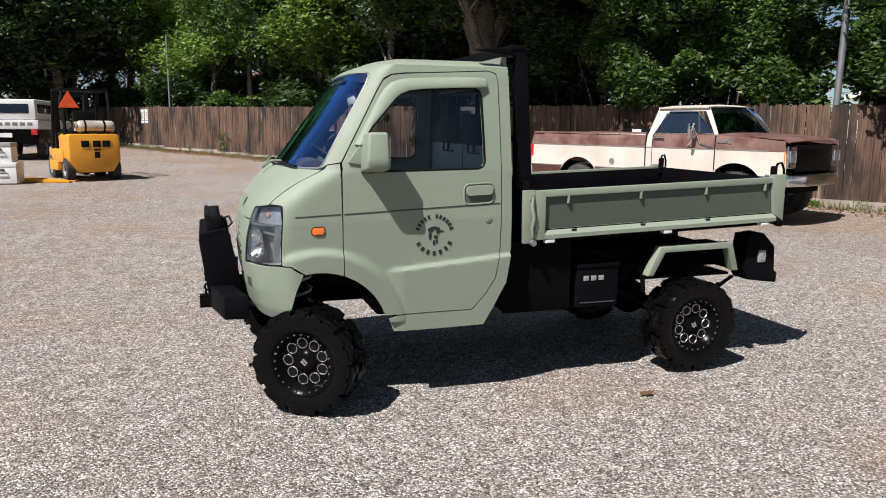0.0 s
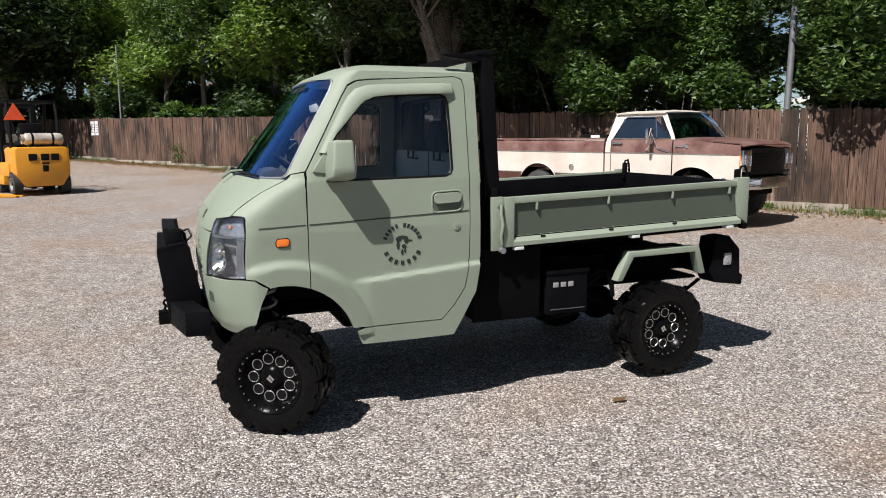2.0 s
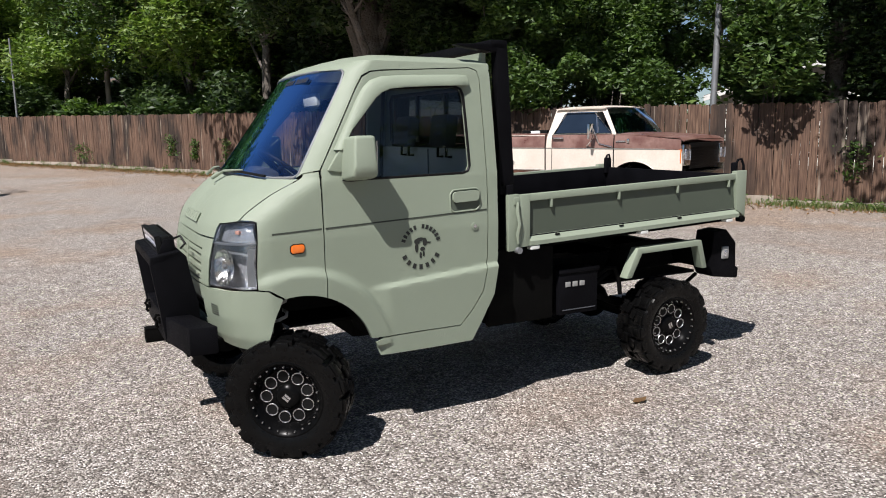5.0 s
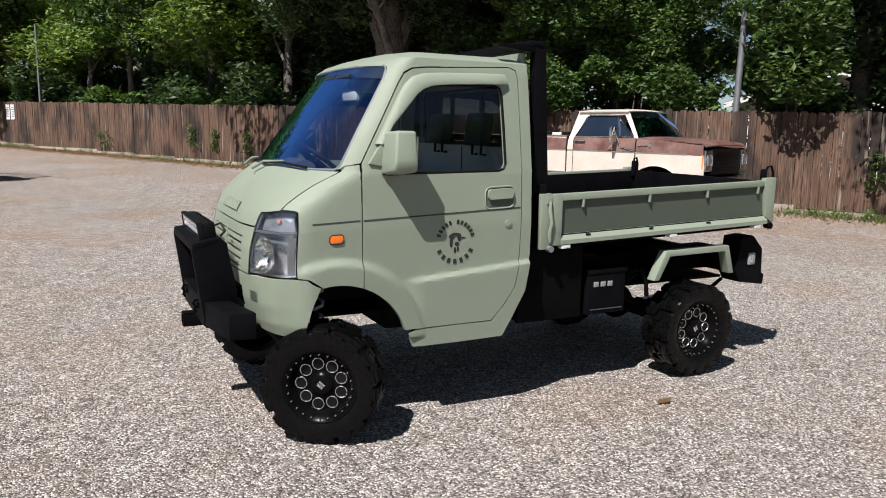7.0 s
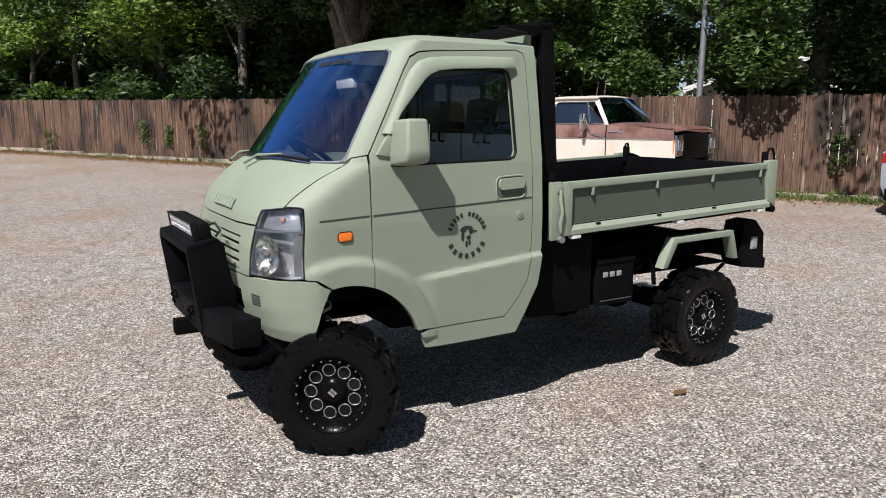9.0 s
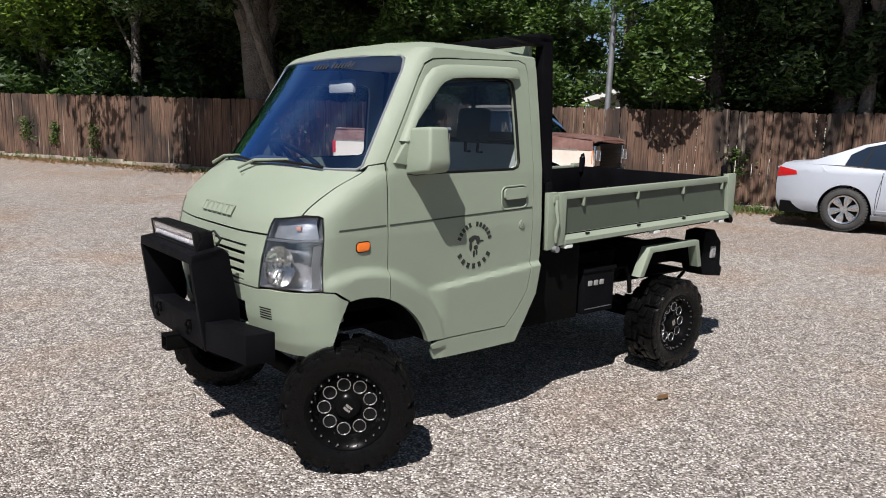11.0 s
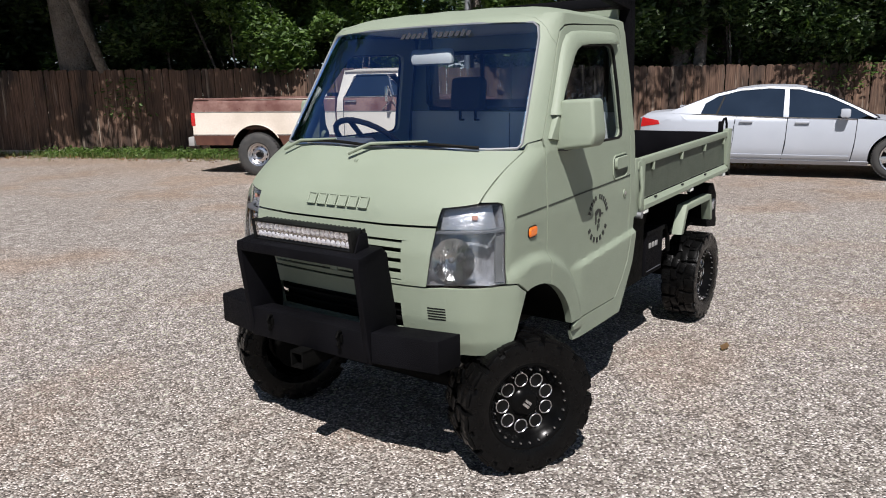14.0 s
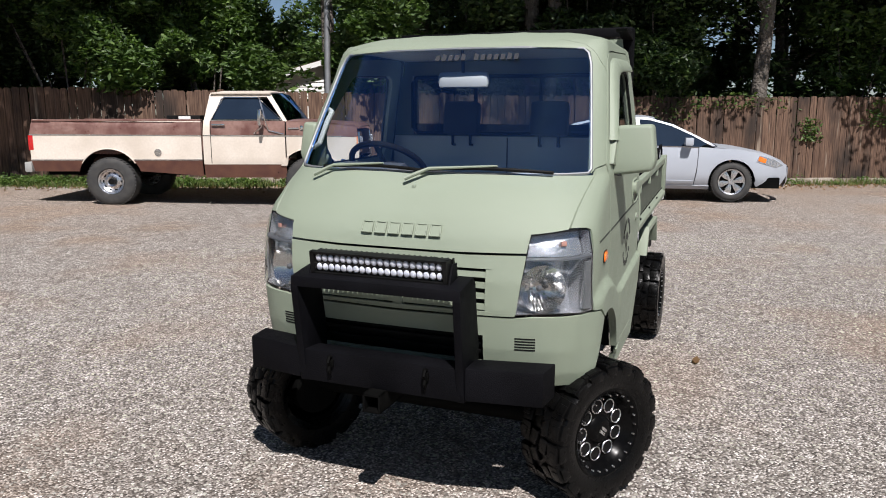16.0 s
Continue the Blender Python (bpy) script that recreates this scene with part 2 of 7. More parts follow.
    col = mix_rgb(nt, mottle, mix_rgb(nt, 1.0, col, (0.78, 0.76, 0.74), "MULTIPLY"), mix_rgb(nt, 1.0, col, (1.2, 1.2, 1.2), "MULTIPLY"))
    broad = noise_fac(nt, 0.16, 0.3, 0.7, 3.0, None, pos)
    col = mix_rgb(nt, broad, mix_rgb(nt, 1.0, col, (0.9, 0.87, 0.84), "MULTIPLY"), mix_rgb(nt, 1.0, col, (1.1, 1.08, 1.06), "MULTIPLY"))
    nt.links.new(col, bsdf.inputs["Base Color"])
    bsdf.inputs["Roughness"].default_value = 0.85
    inv = nt.nodes.new("ShaderNodeMath")
    inv.operation, inv.inputs[0].default_value = "SUBTRACT", 1.0
    nt.links.new(stone.outputs["Distance"], inv.inputs[1])
    bump(nt, bsdf, inv.outputs[0], 0.9, 0.012)
    return m


def wood_material(name, light, mid, dark):
    """Old stained fence boards: streaks down the board, dark weather stains, each board its own tone."""
    m, nt, bsdf = node_material(name)
    pos = nt.nodes.new("ShaderNodeNewGeometry").outputs["Position"]
    rnd = nt.nodes.new("ShaderNodeObjectInfo").outputs["Random"]
    streak = noise_fac(nt, 9.0, 0.34, 0.66, 6.0, (6, 6, 0.3), pos)
    col = mix_rgb(nt, streak, light, mid)
    rm = nt.nodes.new("ShaderNodeMapRange")
    rm.inputs["To Min"].default_value, rm.inputs["To Max"].default_value = 0.0, 0.4
    nt.links.new(rnd, rm.inputs["Value"])
    col = mix_rgb(nt, rm.outputs["Result"], col, mid)
    stain = noise_fac(nt, 0.8, 0.47, 0.62, 7.0, (1.9, 1.9, 0.8), pos)
    sm = nt.nodes.new("ShaderNodeMath")
    sm.operation, sm.inputs[1].default_value = "MULTIPLY", 0.85
    nt.links.new(stain, sm.inputs[0])
    col = mix_rgb(nt, sm.outputs[0], col, dark)
    pale = noise_fac(nt, 2.2, 0.62, 0.74, 6.0, (4.5, 4.5, 0.35), pos)
    pm = nt.nodes.new("ShaderNodeMath")
    pm.operation, pm.inputs[1].default_value = "MULTIPLY", 0.85
    nt.links.new(pale, pm.inputs[0])
    col = mix_rgb(nt, pm.outputs[0], col, (0.33, 0.27, 0.21))
    nt.links.new(col, bsdf.inputs["Base Color"])
    bsdf.inputs["Roughness"].default_value = 0.85
    bump(nt, bsdf, noise_fac(nt, 22.0, 0.3, 0.7, 4.0, (5, 5, 0.3), pos), 0.4, 0.006)
    return m


def leaf_material(name, c1, c2, c3):
    m, nt, bsdf = node_material(name)
    rnd = nt.nodes.new("ShaderNodeNewGeometry").outputs["Random Per Island"]
    ramp_ = nt.nodes.new("ShaderNodeValToRGB")
    ramp_.color_ramp.elements[0].color, ramp_.color_ramp.elements[1].color = (*c1, 1), (*c3, 1)
    e = ramp_.color_ramp.elements.new(0.55)
    e.color = (*c2, 1)
    nt.links.new(rnd, ramp_.inputs["Fac"])
    nt.links.new(ramp_.outputs["Color"], bsdf.inputs["Base Color"])
    bsdf.inputs["Roughness"].default_value = 0.5
    thin, mix = nt.nodes.new("ShaderNodeBsdfTranslucent"), nt.nodes.new("ShaderNodeMixShader")
    nt.links.new(mix_rgb(nt, 1.0, ramp_.outputs["Color"], (1.1, 1.25, 0.6), "MULTIPLY"), thin.inputs["Color"])
    mix.inputs[0].default_value = 0.35
    nt.links.new(bsdf.outputs[0], mix.inputs[1])
    nt.links.new(thin.outputs[0], mix.inputs[2])
    nt.links.new(mix.outputs[0], nt.nodes["Material Output"].inputs["Surface"])
    return m


M["gravel"] = gravel_material()
M["fence"] = wood_material("weathered_fence_wood", (0.19, 0.115, 0.075), (0.055, 0.028, 0.018), (0.013, 0.009, 0.007))
M["board"] = wood_material("bleached_board", (0.42, 0.37, 0.31), (0.33, 0.28, 0.23), (0.16, 0.13, 0.1))
M["bark"] = surface("grey_bark", (0.1, 0.085, 0.07), (0.17, 0.15, 0.13), 4, 18, 0.9, 0, 0.9, 0.03)
# one tree leaf in three tones: plain, lightened for sun, darkened for shade
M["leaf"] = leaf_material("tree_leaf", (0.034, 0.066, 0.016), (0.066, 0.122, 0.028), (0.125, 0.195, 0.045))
M["leaf_sunlit"] = leaf_material("sunlit_tree_leaf", (0.085, 0.145, 0.028), (0.15, 0.235, 0.048), (0.24, 0.32, 0.07))
M["leaf_dark"] = leaf_material("shaded_tree_leaf", (0.018, 0.036, 0.012), (0.036, 0.07, 0.02), (0.085, 0.13, 0.038))
M["grass"] = leaf_material("grass_blade", (0.06, 0.1, 0.02), (0.1, 0.14, 0.035), (0.2, 0.19, 0.08))
M["weed"] = leaf_material("weed_leaf", (0.05, 0.1, 0.02), (0.09, 0.16, 0.03), (0.15, 0.22, 0.05))
M["litter"] = leaf_material("dry_leaf", (0.12, 0.07, 0.035), (0.2, 0.12, 0.06), (0.32, 0.17, 0.07))
M["pebble"] = leaf_material("pebble", (0.16, 0.145, 0.13), (0.34, 0.31, 0.28), (0.6, 0.58, 0.54))


CLEAR = {M[k].name for k in ("windscreen", "side_glass", "lamp_glass", "clear_lens")}


# ---- mesh helpers ----
def finish(ob, angle=38):
    me = ob.data
    me.polygons.foreach_set("use_smooth", [True] * len(me.polygons))
    me.set_sharp_from_angle(angle=radians(angle))
    return ob


def part(name, bm, material, parent=None, label="", angle=38):
    """Links a bmesh as one mesh object, in the coordinates of the thing it belongs to."""
    me = bpy.data.meshes.new(name)
    bm.normal_update()
    bm.to_mesh(me)
    bm.free()
    me.materials.append(M[material] if isinstance(material, str) else material)
    ob = new(name, me)
    ob.parent = parent
    if label:
        ob["label"] = label
    if me.materials[0].name in CLEAR:
        ob.visible_shadow = False
    return finish(ob, angle)


def thing(name, at, label, category, group="", turn=0.0):
    root = new(name)
    root.matrix_world = pose(*at, 0, 0, turn)
    return tagged(root, label, category, group)


def box(bm, x0, x1, y0, y1, z0, z1, bevel=0.0, m=None):
    r = bmesh.ops.create_cube(bm, size=1.0)
    t = Matrix.Translation(((x0 + x1) / 2, (y0 + y1) / 2, (z0 + z1) / 2)) @ Matrix.Diagonal((abs(x1 - x0), abs(y1 - y0), abs(z1 - z0), 1))
    bmesh.ops.transform(bm, matrix=(m @ t) if m else t, verts=r["verts"])
    if bevel:
        edges = list({e for v in r["verts"] for e in v.link_edges})
        bmesh.ops.bevel(bm, geom=edges, offset=bevel, segments=2, profile=0.6, affect="EDGES")
    return bm


def cyl(bm, p0, p1, r0, r1=None, seg=16, caps=True):
    p0, p1 = Vector(p0), Vector(p1)
    axis = p1 - p0
    turn = axis.to_track_quat("Z", "Y").to_matrix().to_4x4()
    bmesh.ops.create_cone(bm, cap_ends=caps, segments=seg, radius1=r0, radius2=r0 if r1 is None else r1, depth=axis.length,
                          matrix=Matrix.Translation((p0 + p1) / 2) @ turn)
    return bm


def tube(bm, pts, r, seg=8, closed=False):
    pts = [Vector(p) for p in pts]
    rings, n = [], len(pts)
    side = None
    for i, p in enumerate(pts):
        a, b = (pts[i - 1], pts[(i + 1) % n]) if closed else (pts[max(i - 1, 0)], pts[min(i + 1, n - 1)])
        d = (b - a).normalized()
        if side is None:
            side = d.orthogonal().normalized()
        side = (side - d * side.dot(d)).normalized()
        up = d.cross(side)
        rad = r[i] if isinstance(r, (list, tuple)) else r
        rings.append([bm.verts.new(p + rad * (math.cos(k * math.tau / seg) * side + math.sin(k * math.tau / seg) * up)) for k in range(seg)])
    pairs = list(zip(rings, rings[1:])) + ([(rings[-1], rings[0])] if closed else [])
    for a, b in pairs:
        for k in range(seg):
            bm.faces.new((a[k], a[(k + 1) % seg], b[(k + 1) % seg], b[k]))
    if not closed:
        bm.faces.new(rings[0][::-1])
        bm.faces.new(rings[-1])
    return bm


def lathe(bm, profile, seg=48, at=(0, 0, 0)):
    """A profile of (radius, y) turned about the y axis through at."""
    rings = []
    for r, y in profile:
        rings.append([bm.verts.new((at[0] + r * math.cos(k * math.tau / seg), at[1] + y, at[2] + r * math.sin(k * math.tau / seg))) for k in range(seg)])
    for a, b in zip(rings, rings[1:]):
        for k in range(seg):
            bm.faces.new((a[k], a[(k + 1) % seg], b[(k + 1) % seg], b[k]))
    return bm


def thicken(bm, thick):
    """Gives a sheet an inner side, thick metres behind its faces, and closes its edges."""
    bm.normal_update()
    faces, rims = bm.faces[:], [e for e in bm.edges if len(e.link_faces) == 1]
    inner = {v: bm.verts.new(v.co - v.normal * thick) for v in bm.verts[:]}
    ways = []
    for e in rims:
        a, b = next((l.vert, l.link_loop_next.vert) for l in e.link_faces[0].loops if l.edge == e)
        ways.append((a, b))
    for fc in faces:
        bm.faces.new([inner[v] for v in reversed(fc.verts[:])])
    for a, b in ways:
        try:
            bm.faces.new((b, a, inner[a], inner[b]))
        except ValueError:
            pass
    return bm


def prism(bm, outline, axis, a0, a1, bevel=0.0):
    """A polygon in the plane across axis ('x': y,z; 'y': x,z; 'z': x,y), given thickness from a0 to a1."""
    def put(u, v, w):
        return {"x": (w, u, v), "y": (u, w, v), "z": (u, v, w)}[axis]
    lo = [bm.verts.new(put(u, v, a0)) for u, v in outline]
    hi = [bm.verts.new(put(u, v, a1)) for u, v in outline]
    n = len(outline)
    faces = [bm.faces.new(lo), bm.faces.new(hi[::-1])]
    faces += [bm.faces.new((lo[i], hi[i], hi[(i + 1) % n], lo[(i + 1) % n])) for i in range(n)]
    bmesh.ops.recalc_face_normals(bm, faces=faces)
    if bevel:
        bmesh.ops.bevel(bm, geom=list({e for f in faces for e in f.edges}), offset=bevel, segments=2, profile=0.6, affect="EDGES")
    return bm


def cloud_mesh(name, verts, faces, material):
    me = bpy.data.meshes.new(name)
    me.from_pydata(np.asarray(verts).tolist(), [], np.asarray(faces).tolist())
    me.materials.append(M[material])
    return me


# ---- ground ----
FENCE_X, FENCE_SLOPE = 16.70, -0.5014


def fence_at(y, off=0.0):
    """A point on the fence's line, off metres behind it."""
    return FENCE_X + FENCE_SLOPE * y + 0.8939 * off, y + 0.4482 * off


def level(x, y):
    """The yard is level round the truck, climbs gently along the fence and falls off far away."""
    far = np.maximum(0.0, np.hypot(x - 3, y - 10) - 60)
    return 0.012 / (1 + np.exp((x - 1.6) * 5)) + 0.0185 * ((y - 7) + np.sqrt((y - 7) ** 2 + 4)) / 2 - 0.006 - 0.0205 * far


def graded(lo, hi, fine_lo, fine_hi, step):
    far = [5, 12, 25, 50, 100, 200, 300]
    return [lo_ for lo_ in (fine_lo - d for d in reversed(far))] + list(np.arange(fine_lo, fine_hi + 0.01, step)) + [fine_hi + d for d in far]


bm = bmesh.new()
gx, gy_ = graded(-300, 300, -12, 26, 0.5), graded(-300, 300, -8, 48, 0.5)
grid = [[bm.verts.new((x, y, level(x, y))) for y in gy_] for x in gx]
for c0, c1 in zip(grid, grid[1:]):
    for j in range(len(gy_) - 1):
        bm.faces.new((c0[j], c1[j], c1[j + 1], c0[j + 1]))
ground = part("ground", bm, "gravel")
tagged(ground, "pale grey crushed gravel yard with brown earth patches", "ground", kind="structure")

rng = np.random.default_rng(5)


def pebbles(count, x0, x1, y0, y1, s0, s1):
    c = np.column_stack([rng.uniform(x0, x1, count), rng.uniform(y0, y1, count), np.zeros(count)])
    c[:, 2] = level(c[:, 0], c[:, 1])
    s = rng.uniform(s0, s1, count)[:, None] * rng.uniform(0.6, 1.25, (count, 3)) * (1, 1, 0.6)
    a = rng.uniform(0, math.tau, count)
    octa = np.array([(1, 0, 0), (0, 1, 0), (-1, 0, 0), (0, -1, 0), (0.1, 0.1, 0.8), (0, 0, -0.6)])
    v = octa[None] * s[:, None, :]
    ca, sa = np.cos(a)[:, None], np.sin(a)[:, None]
    v = np.stack([v[..., 0] * ca - v[..., 1] * sa, v[..., 0] * sa + v[..., 1] * ca, v[..., 2]], -1) + c[:, None, :]
    f = np.array([(0, 1, 4), (1, 2, 4), (2, 3, 4), (3, 0, 4)])
    faces = f[None] + (np.arange(count) * 6)[:, None, None]
    return v.reshape(-1, 3), faces.reshape(-1, 3)


v, f = pebbles(70000, -3.2, 7.5, 1.2, 9.0, 0.004, 0.013)
stones = new("gravel_stones", cloud_mesh("gravel_stones", v, f, "pebble"))
tagged(stones, "loose pale grey gravel stones on the yard", "gravel", kind="stuff")


# ---- the green mini truck ----
# Truck coordinates: x as in the world, y from the truck's middle line, z up.
MID = 4.72
truck = thing("mini_dump_truck", (2.0, MID, 0), "matte sage green lifted mini dump truck with black mud tyres", "truck")
truck.matrix_world = pose(2.0, MID, 0, 0.25, 0.2, -0.58)
SHIFT = Matrix.Translation((-2.0, 0, 0))


def tpart(name, bm, material="sage", parent=None, label="", angle=38):
    bm.transform(SHIFT)
    return part(name, bm, material, parent or truck, label, angle)


ZS = (0.40, 0.50, 0.56, 0.65, 0.80, 0.90, 1.00, 1.05, 1.12, 1.20, 1.27, 1.77, 1.80)
XS = (0.36, 0.335, 0.305, 0.285, 0.272, 0.276, 0.296, 0.312, 0.352, 0.42, 0.50, 0.88, 0.925)


def power(z):
    """How square the cab's plan is at its front corners."""
    return float(np.interp(z, (1.08, 1.25), (3.5, 2.5)))


def front_x(z):
    return float(np.interp(z, ZS, XS))


def corner(z):
    return float(np.interp(z, (1.1, 1.27, 1.77, 1.8), (0.30, 0.345, 0.17, 0.16)))


def half_width(z):
    return float(np.interp(z, (0.40, 0.75, 1.0, 1.25, 1.5, 1.75, 1.80), (0.688, 0.702, 0.706, 0.694, 0.662, 0.624, 0.612)))


def s_of_x(x, z):
    d = (x - front_x(z)) / corner(z)
    if d >= 1:
        return 1 + (d - 1) * corner(z)
    return math.acos(max(0.0, min(1.0, 1 - max(d, 0))) ** (power(z) / 2)) / (math.pi / 2)


def s_of_y(y, z):
    return math.asin(min(1.0, y / half_width(z)) ** (power(z) / 2)) / (math.pi / 2)


ARCH = (0.64, 0.38)


def ease(t):
    t = max(0.0, min(1.0, t))
    return t * t * (3 - 2 * t)


def swell(x, z):
    """How far the skin stands out: the flare round the wheel and the fuller lower door."""
    r = math.hypot(x - ARCH[0], z - ARCH[1])
    flare = 0.026 * ease((0.495 - r) / 0.045) if z > 0.45 else 0.0
    flare *= ease((x - 0.41) / 0.12)
    line = 0.757 + 0.085 * (x - 1.1)
    low = 0.02 * ease((line - z) / 0.024) * ease((x - 0.96) / 0.14)
    return max(flare, low)


def skin(s, z, side=1, off=0.0):
    """A point of the cab's outer skin; s runs from the middle of the front round the corner and back."""
    hw, c, xf, pw = half_width(z), corner(z), front_x(z), power(z)
    if s < 1:
        th = s * math.pi / 2
        y, x = hw * math.sin(th) ** (2 / pw), xf + c * (1 - math.cos(th) ** (2 / pw))
    else:
        y, x = hw, xf + c + (s - 1)
    if s > 0.5:
        y += swell(x, z) * min(1.0, (s - 0.5) / 0.25)
    nx, ny = (-math.cos(min(s, 1) * math.pi / 2), math.sin(min(s, 1) * math.pi / 2))
    return Vector((x + nx * off, side * (y + ny * off), z))


def dense(points, step=0.02):
    """Outline corners ('x' or 'y', value, z) as many points in s and z."""
    out, n = [], len(points)
    for i in range(n):
        (ka, a, za), (kb, b, zb) = points[i], points[(i + 1) % n]
        k = max(1, int(math.hypot(b - a, zb - za) / step)) if ka == kb else 1
        for j in range(k):
            t = j / k
            v, z = a + (b - a) * t, za + (zb - za) * t
            out.append(((s_of_x if ka == "x" else s_of_y)(v, z), z))
    return out


CUT_S = [0.04 * i for i in range(1, 26)]
CUT_Z = [0.42 + 0.03 * i for i in range(1, 48)]
FINE_S = CUT_S + [1.02 + 0.016 * i for i in range(0, 85)]
FINE_Z = [0.405 + 0.011 * i for i in range(1, 128)]


def panel(polygons, side=1, thick=0.014, off=0.0, both=False, fine=False):
    """Sheet panels on the cab's skin, from outlines in s and z."""
    bm = bmesh.new()
    ls, lz, ld = bm.verts.layers.float.new("s"), bm.verts.layers.float.new("z"), bm.verts.layers.float.new("d")
    for sd in ((1, -1) if both else (side,)):
        for poly in polygons:
            pts = poly if not isinstance(poly[0][0], str) else dense(poly)
            clean = [pts[0]]
            for q in pts[1:]:
                if math.hypot(q[0] - clean[-1][0], q[1] - clean[-1][1]) > 1e-4:
                    clean.append(q)
            if sum(p0[0] * p1[1] - p1[0] * p0[1] for p0, p1 in zip(clean, clean[1:] + clean[:1])) < 0:
                clean = clean[::-1]
            sub = bmesh.new()
            sub.faces.new([sub.verts.new((a, 0, b)) for a, b in clean])
            sub.normal_update()
            bmesh.ops.triangulate(sub, faces=sub.faces[:])
            s0, s1 = min(q[0] for q in clean), max(q[0] for q in clean)
            z0, z1 = min(q[1] for q in clean), max(q[1] for q in clean)
            for cut in FINE_S if fine else CUT_S:
                if s0 < cut < s1:
                    bmesh.ops.bisect_plane(sub, geom=sub.verts[:] + sub.edges[:] + sub.faces[:], plane_co=(cut, 0, 0), plane_no=(1, 0, 0))
            for cut in FINE_Z if fine else CUT_Z:
                if z0 < cut < z1:
                    bmesh.ops.bisect_plane(sub, geom=sub.verts[:] + sub.edges[:] + sub.faces[:], plane_co=(0, 0, cut), plane_no=(0, 0, 1))
            made = {}
            for v in sub.verts:
                w = made[v] = bm.verts.new(skin(v.co.x, v.co.z, sd, off))
                w[ls], w[lz], w[ld] = v.co.x, v.co.z, sd
            for fc in sub.faces:
                loop = [made[v] for v in fc.verts]
                bm.faces.new(loop if sd < 0 else loop[::-1])
            sub.free()
    bmesh.ops.remove_doubles(bm, verts=bm.verts[:], dist=0.0006)
    bm.normal_update()
    mid = Vector((1.1, 0, 1.0))
    if sum((fc.calc_center_median() - mid).dot(fc.normal) * fc.calc_area() for fc in bm.faces) < 0:
        bmesh.ops.reverse_faces(bm, faces=bm.faces[:])
    if thick:
        faces, rims = bm.faces[:], [e for e in bm.edges if len(e.link_faces) == 1]
        ways = [next((l.vert, l.link_loop_next.vert) for l in e.link_faces[0].loops if l.edge == e) for e in rims]
        inner = {v: bm.verts.new(skin(v[ls], v[lz], 1 if v[ld] > 0 else -1, off - thick)) for v in bm.verts[:]}
        for fc in faces:
            bm.faces.new([inner[v] for v in reversed(fc.verts[:])])
        for va, vb in ways:
            if len({va, vb, inner[va], inner[vb]}) == 4:
                bm.faces.new((vb, va, inner[va], inner[vb]))
    return bm


def arch_pts(a0, a1, r=0.366, n=14):
    return [("x", ARCH[0] + r * math.cos(radians(a0 + (a1 - a0) * i / n)), ARCH[1] + r * math.sin(radians(a0 + (a1 - a0) * i / n))) for i in range(n + 1)]


def side_line(points, closed=False, step=0.025):
    """Outline corners (x, z) as many points in s and z, straight in the real side view."""
    out, n = [], len(points)
    for i in range(n if closed else n - 1):
        (a, za), (b, zb) = points[i], points[(i + 1) % n]
        k = max(1, int(math.ceil(math.hypot(b - a, zb - za) / step)))
        out += [(s_of_x(a + (b - a) * j / k, za + (zb - za) * j / k), za + (zb - za) * j / k) for j in range(k)]
    return out if closed else out + [(s_of_x(*points[-1]), points[-1][1])]


def dx(points):
    return side_line(points, True)


def belt(x):
    return 1.024 + 0.0448 * (x - 0.52)


def round_box(cx, cz, a, b, r):
    """A rounded rectangle on the door, half sizes a and b, leaning with the belt line."""
    out = []
    for n, (sx, sz) in enumerate(((1, 1), (-1, 1), (-1, -1), (1, -1))):
        for k in range(7):
            t = (n + k / 6) * math.pi / 2
            px, pz = sx * (a - r) + r * math.cos(t), sz * (b - r) + r * math.sin(t)
            out.append((s_of_x(cx + px, cz + pz + 0.045 * px), cz + pz + 0.045 * px))
    return out


# front: hood, grille panel, bumper skin
tpart("hood", panel([[("y", 0, 1.0), ("y", 0.25, 1.0), ("y", 0.482, 1.006), ("y", 0.49, 1.07), ("y", 0.56, 1.079), ("y", 0.612, 1.088), ("y", 0.624, 1.16), ("y", 0.648, 1.262), ("y", 0.4, 1.264), ("y", 0, 1.266)]], both=True))
g0, g1, gy = 0.79, 0.945, 0.365
tpart("grille_panel", panel([[("y", 0, g1), ("y", gy, g1), ("y", 0.476, g1), ("y", 0.482, 0.996), ("y", 0.25, 0.99), ("y", 0, 0.99)],
                             [("y", gy, g0), ("y", 0.455, g0), ("y", 0.476, g1), ("y", gy, g1)],
                             [("y", 0, 0.772), ("y", 0.45, 0.778), ("y", 0.455, g0), ("y", gy, g0), ("y", 0, g0)]], both=True))
tpart("grille_backing", panel([[("y", 0, g0 - 0.01), ("y", gy + 0.01, g0 - 0.01), ("y", gy + 0.01, g1 + 0.01), ("y", 0, g1 + 0.01)]], both=True, off=-0.04), "trim_black")
for k in range(4):
    z0 = g0 + 0.006 + k * 0.039
    tpart("grille_slat", panel([[("y", 0, z0), ("y", gy - 0.012, z0), ("y", gy - 0.012, z0 + 0.02), ("y", 0, z0 + 0.02)]], both=True, thick=0.02, off=-0.006), "sage")
for sd in (1, -1):
    tpart("grille_rib", panel([[("y", gy - 0.022, g0), ("y", gy, g0), ("y", gy, g1), ("y", gy - 0.022, g1)]], sd, off=-0.002), "sage")
tpart("grille_rib", panel([[("y", 0, g0), ("y", 0.02, g0), ("y", 0.02, g1), ("y", 0, g1)]], both=True, off=-0.003), "sage")
b0, b1, by = 0.598, 0.7, 0.335
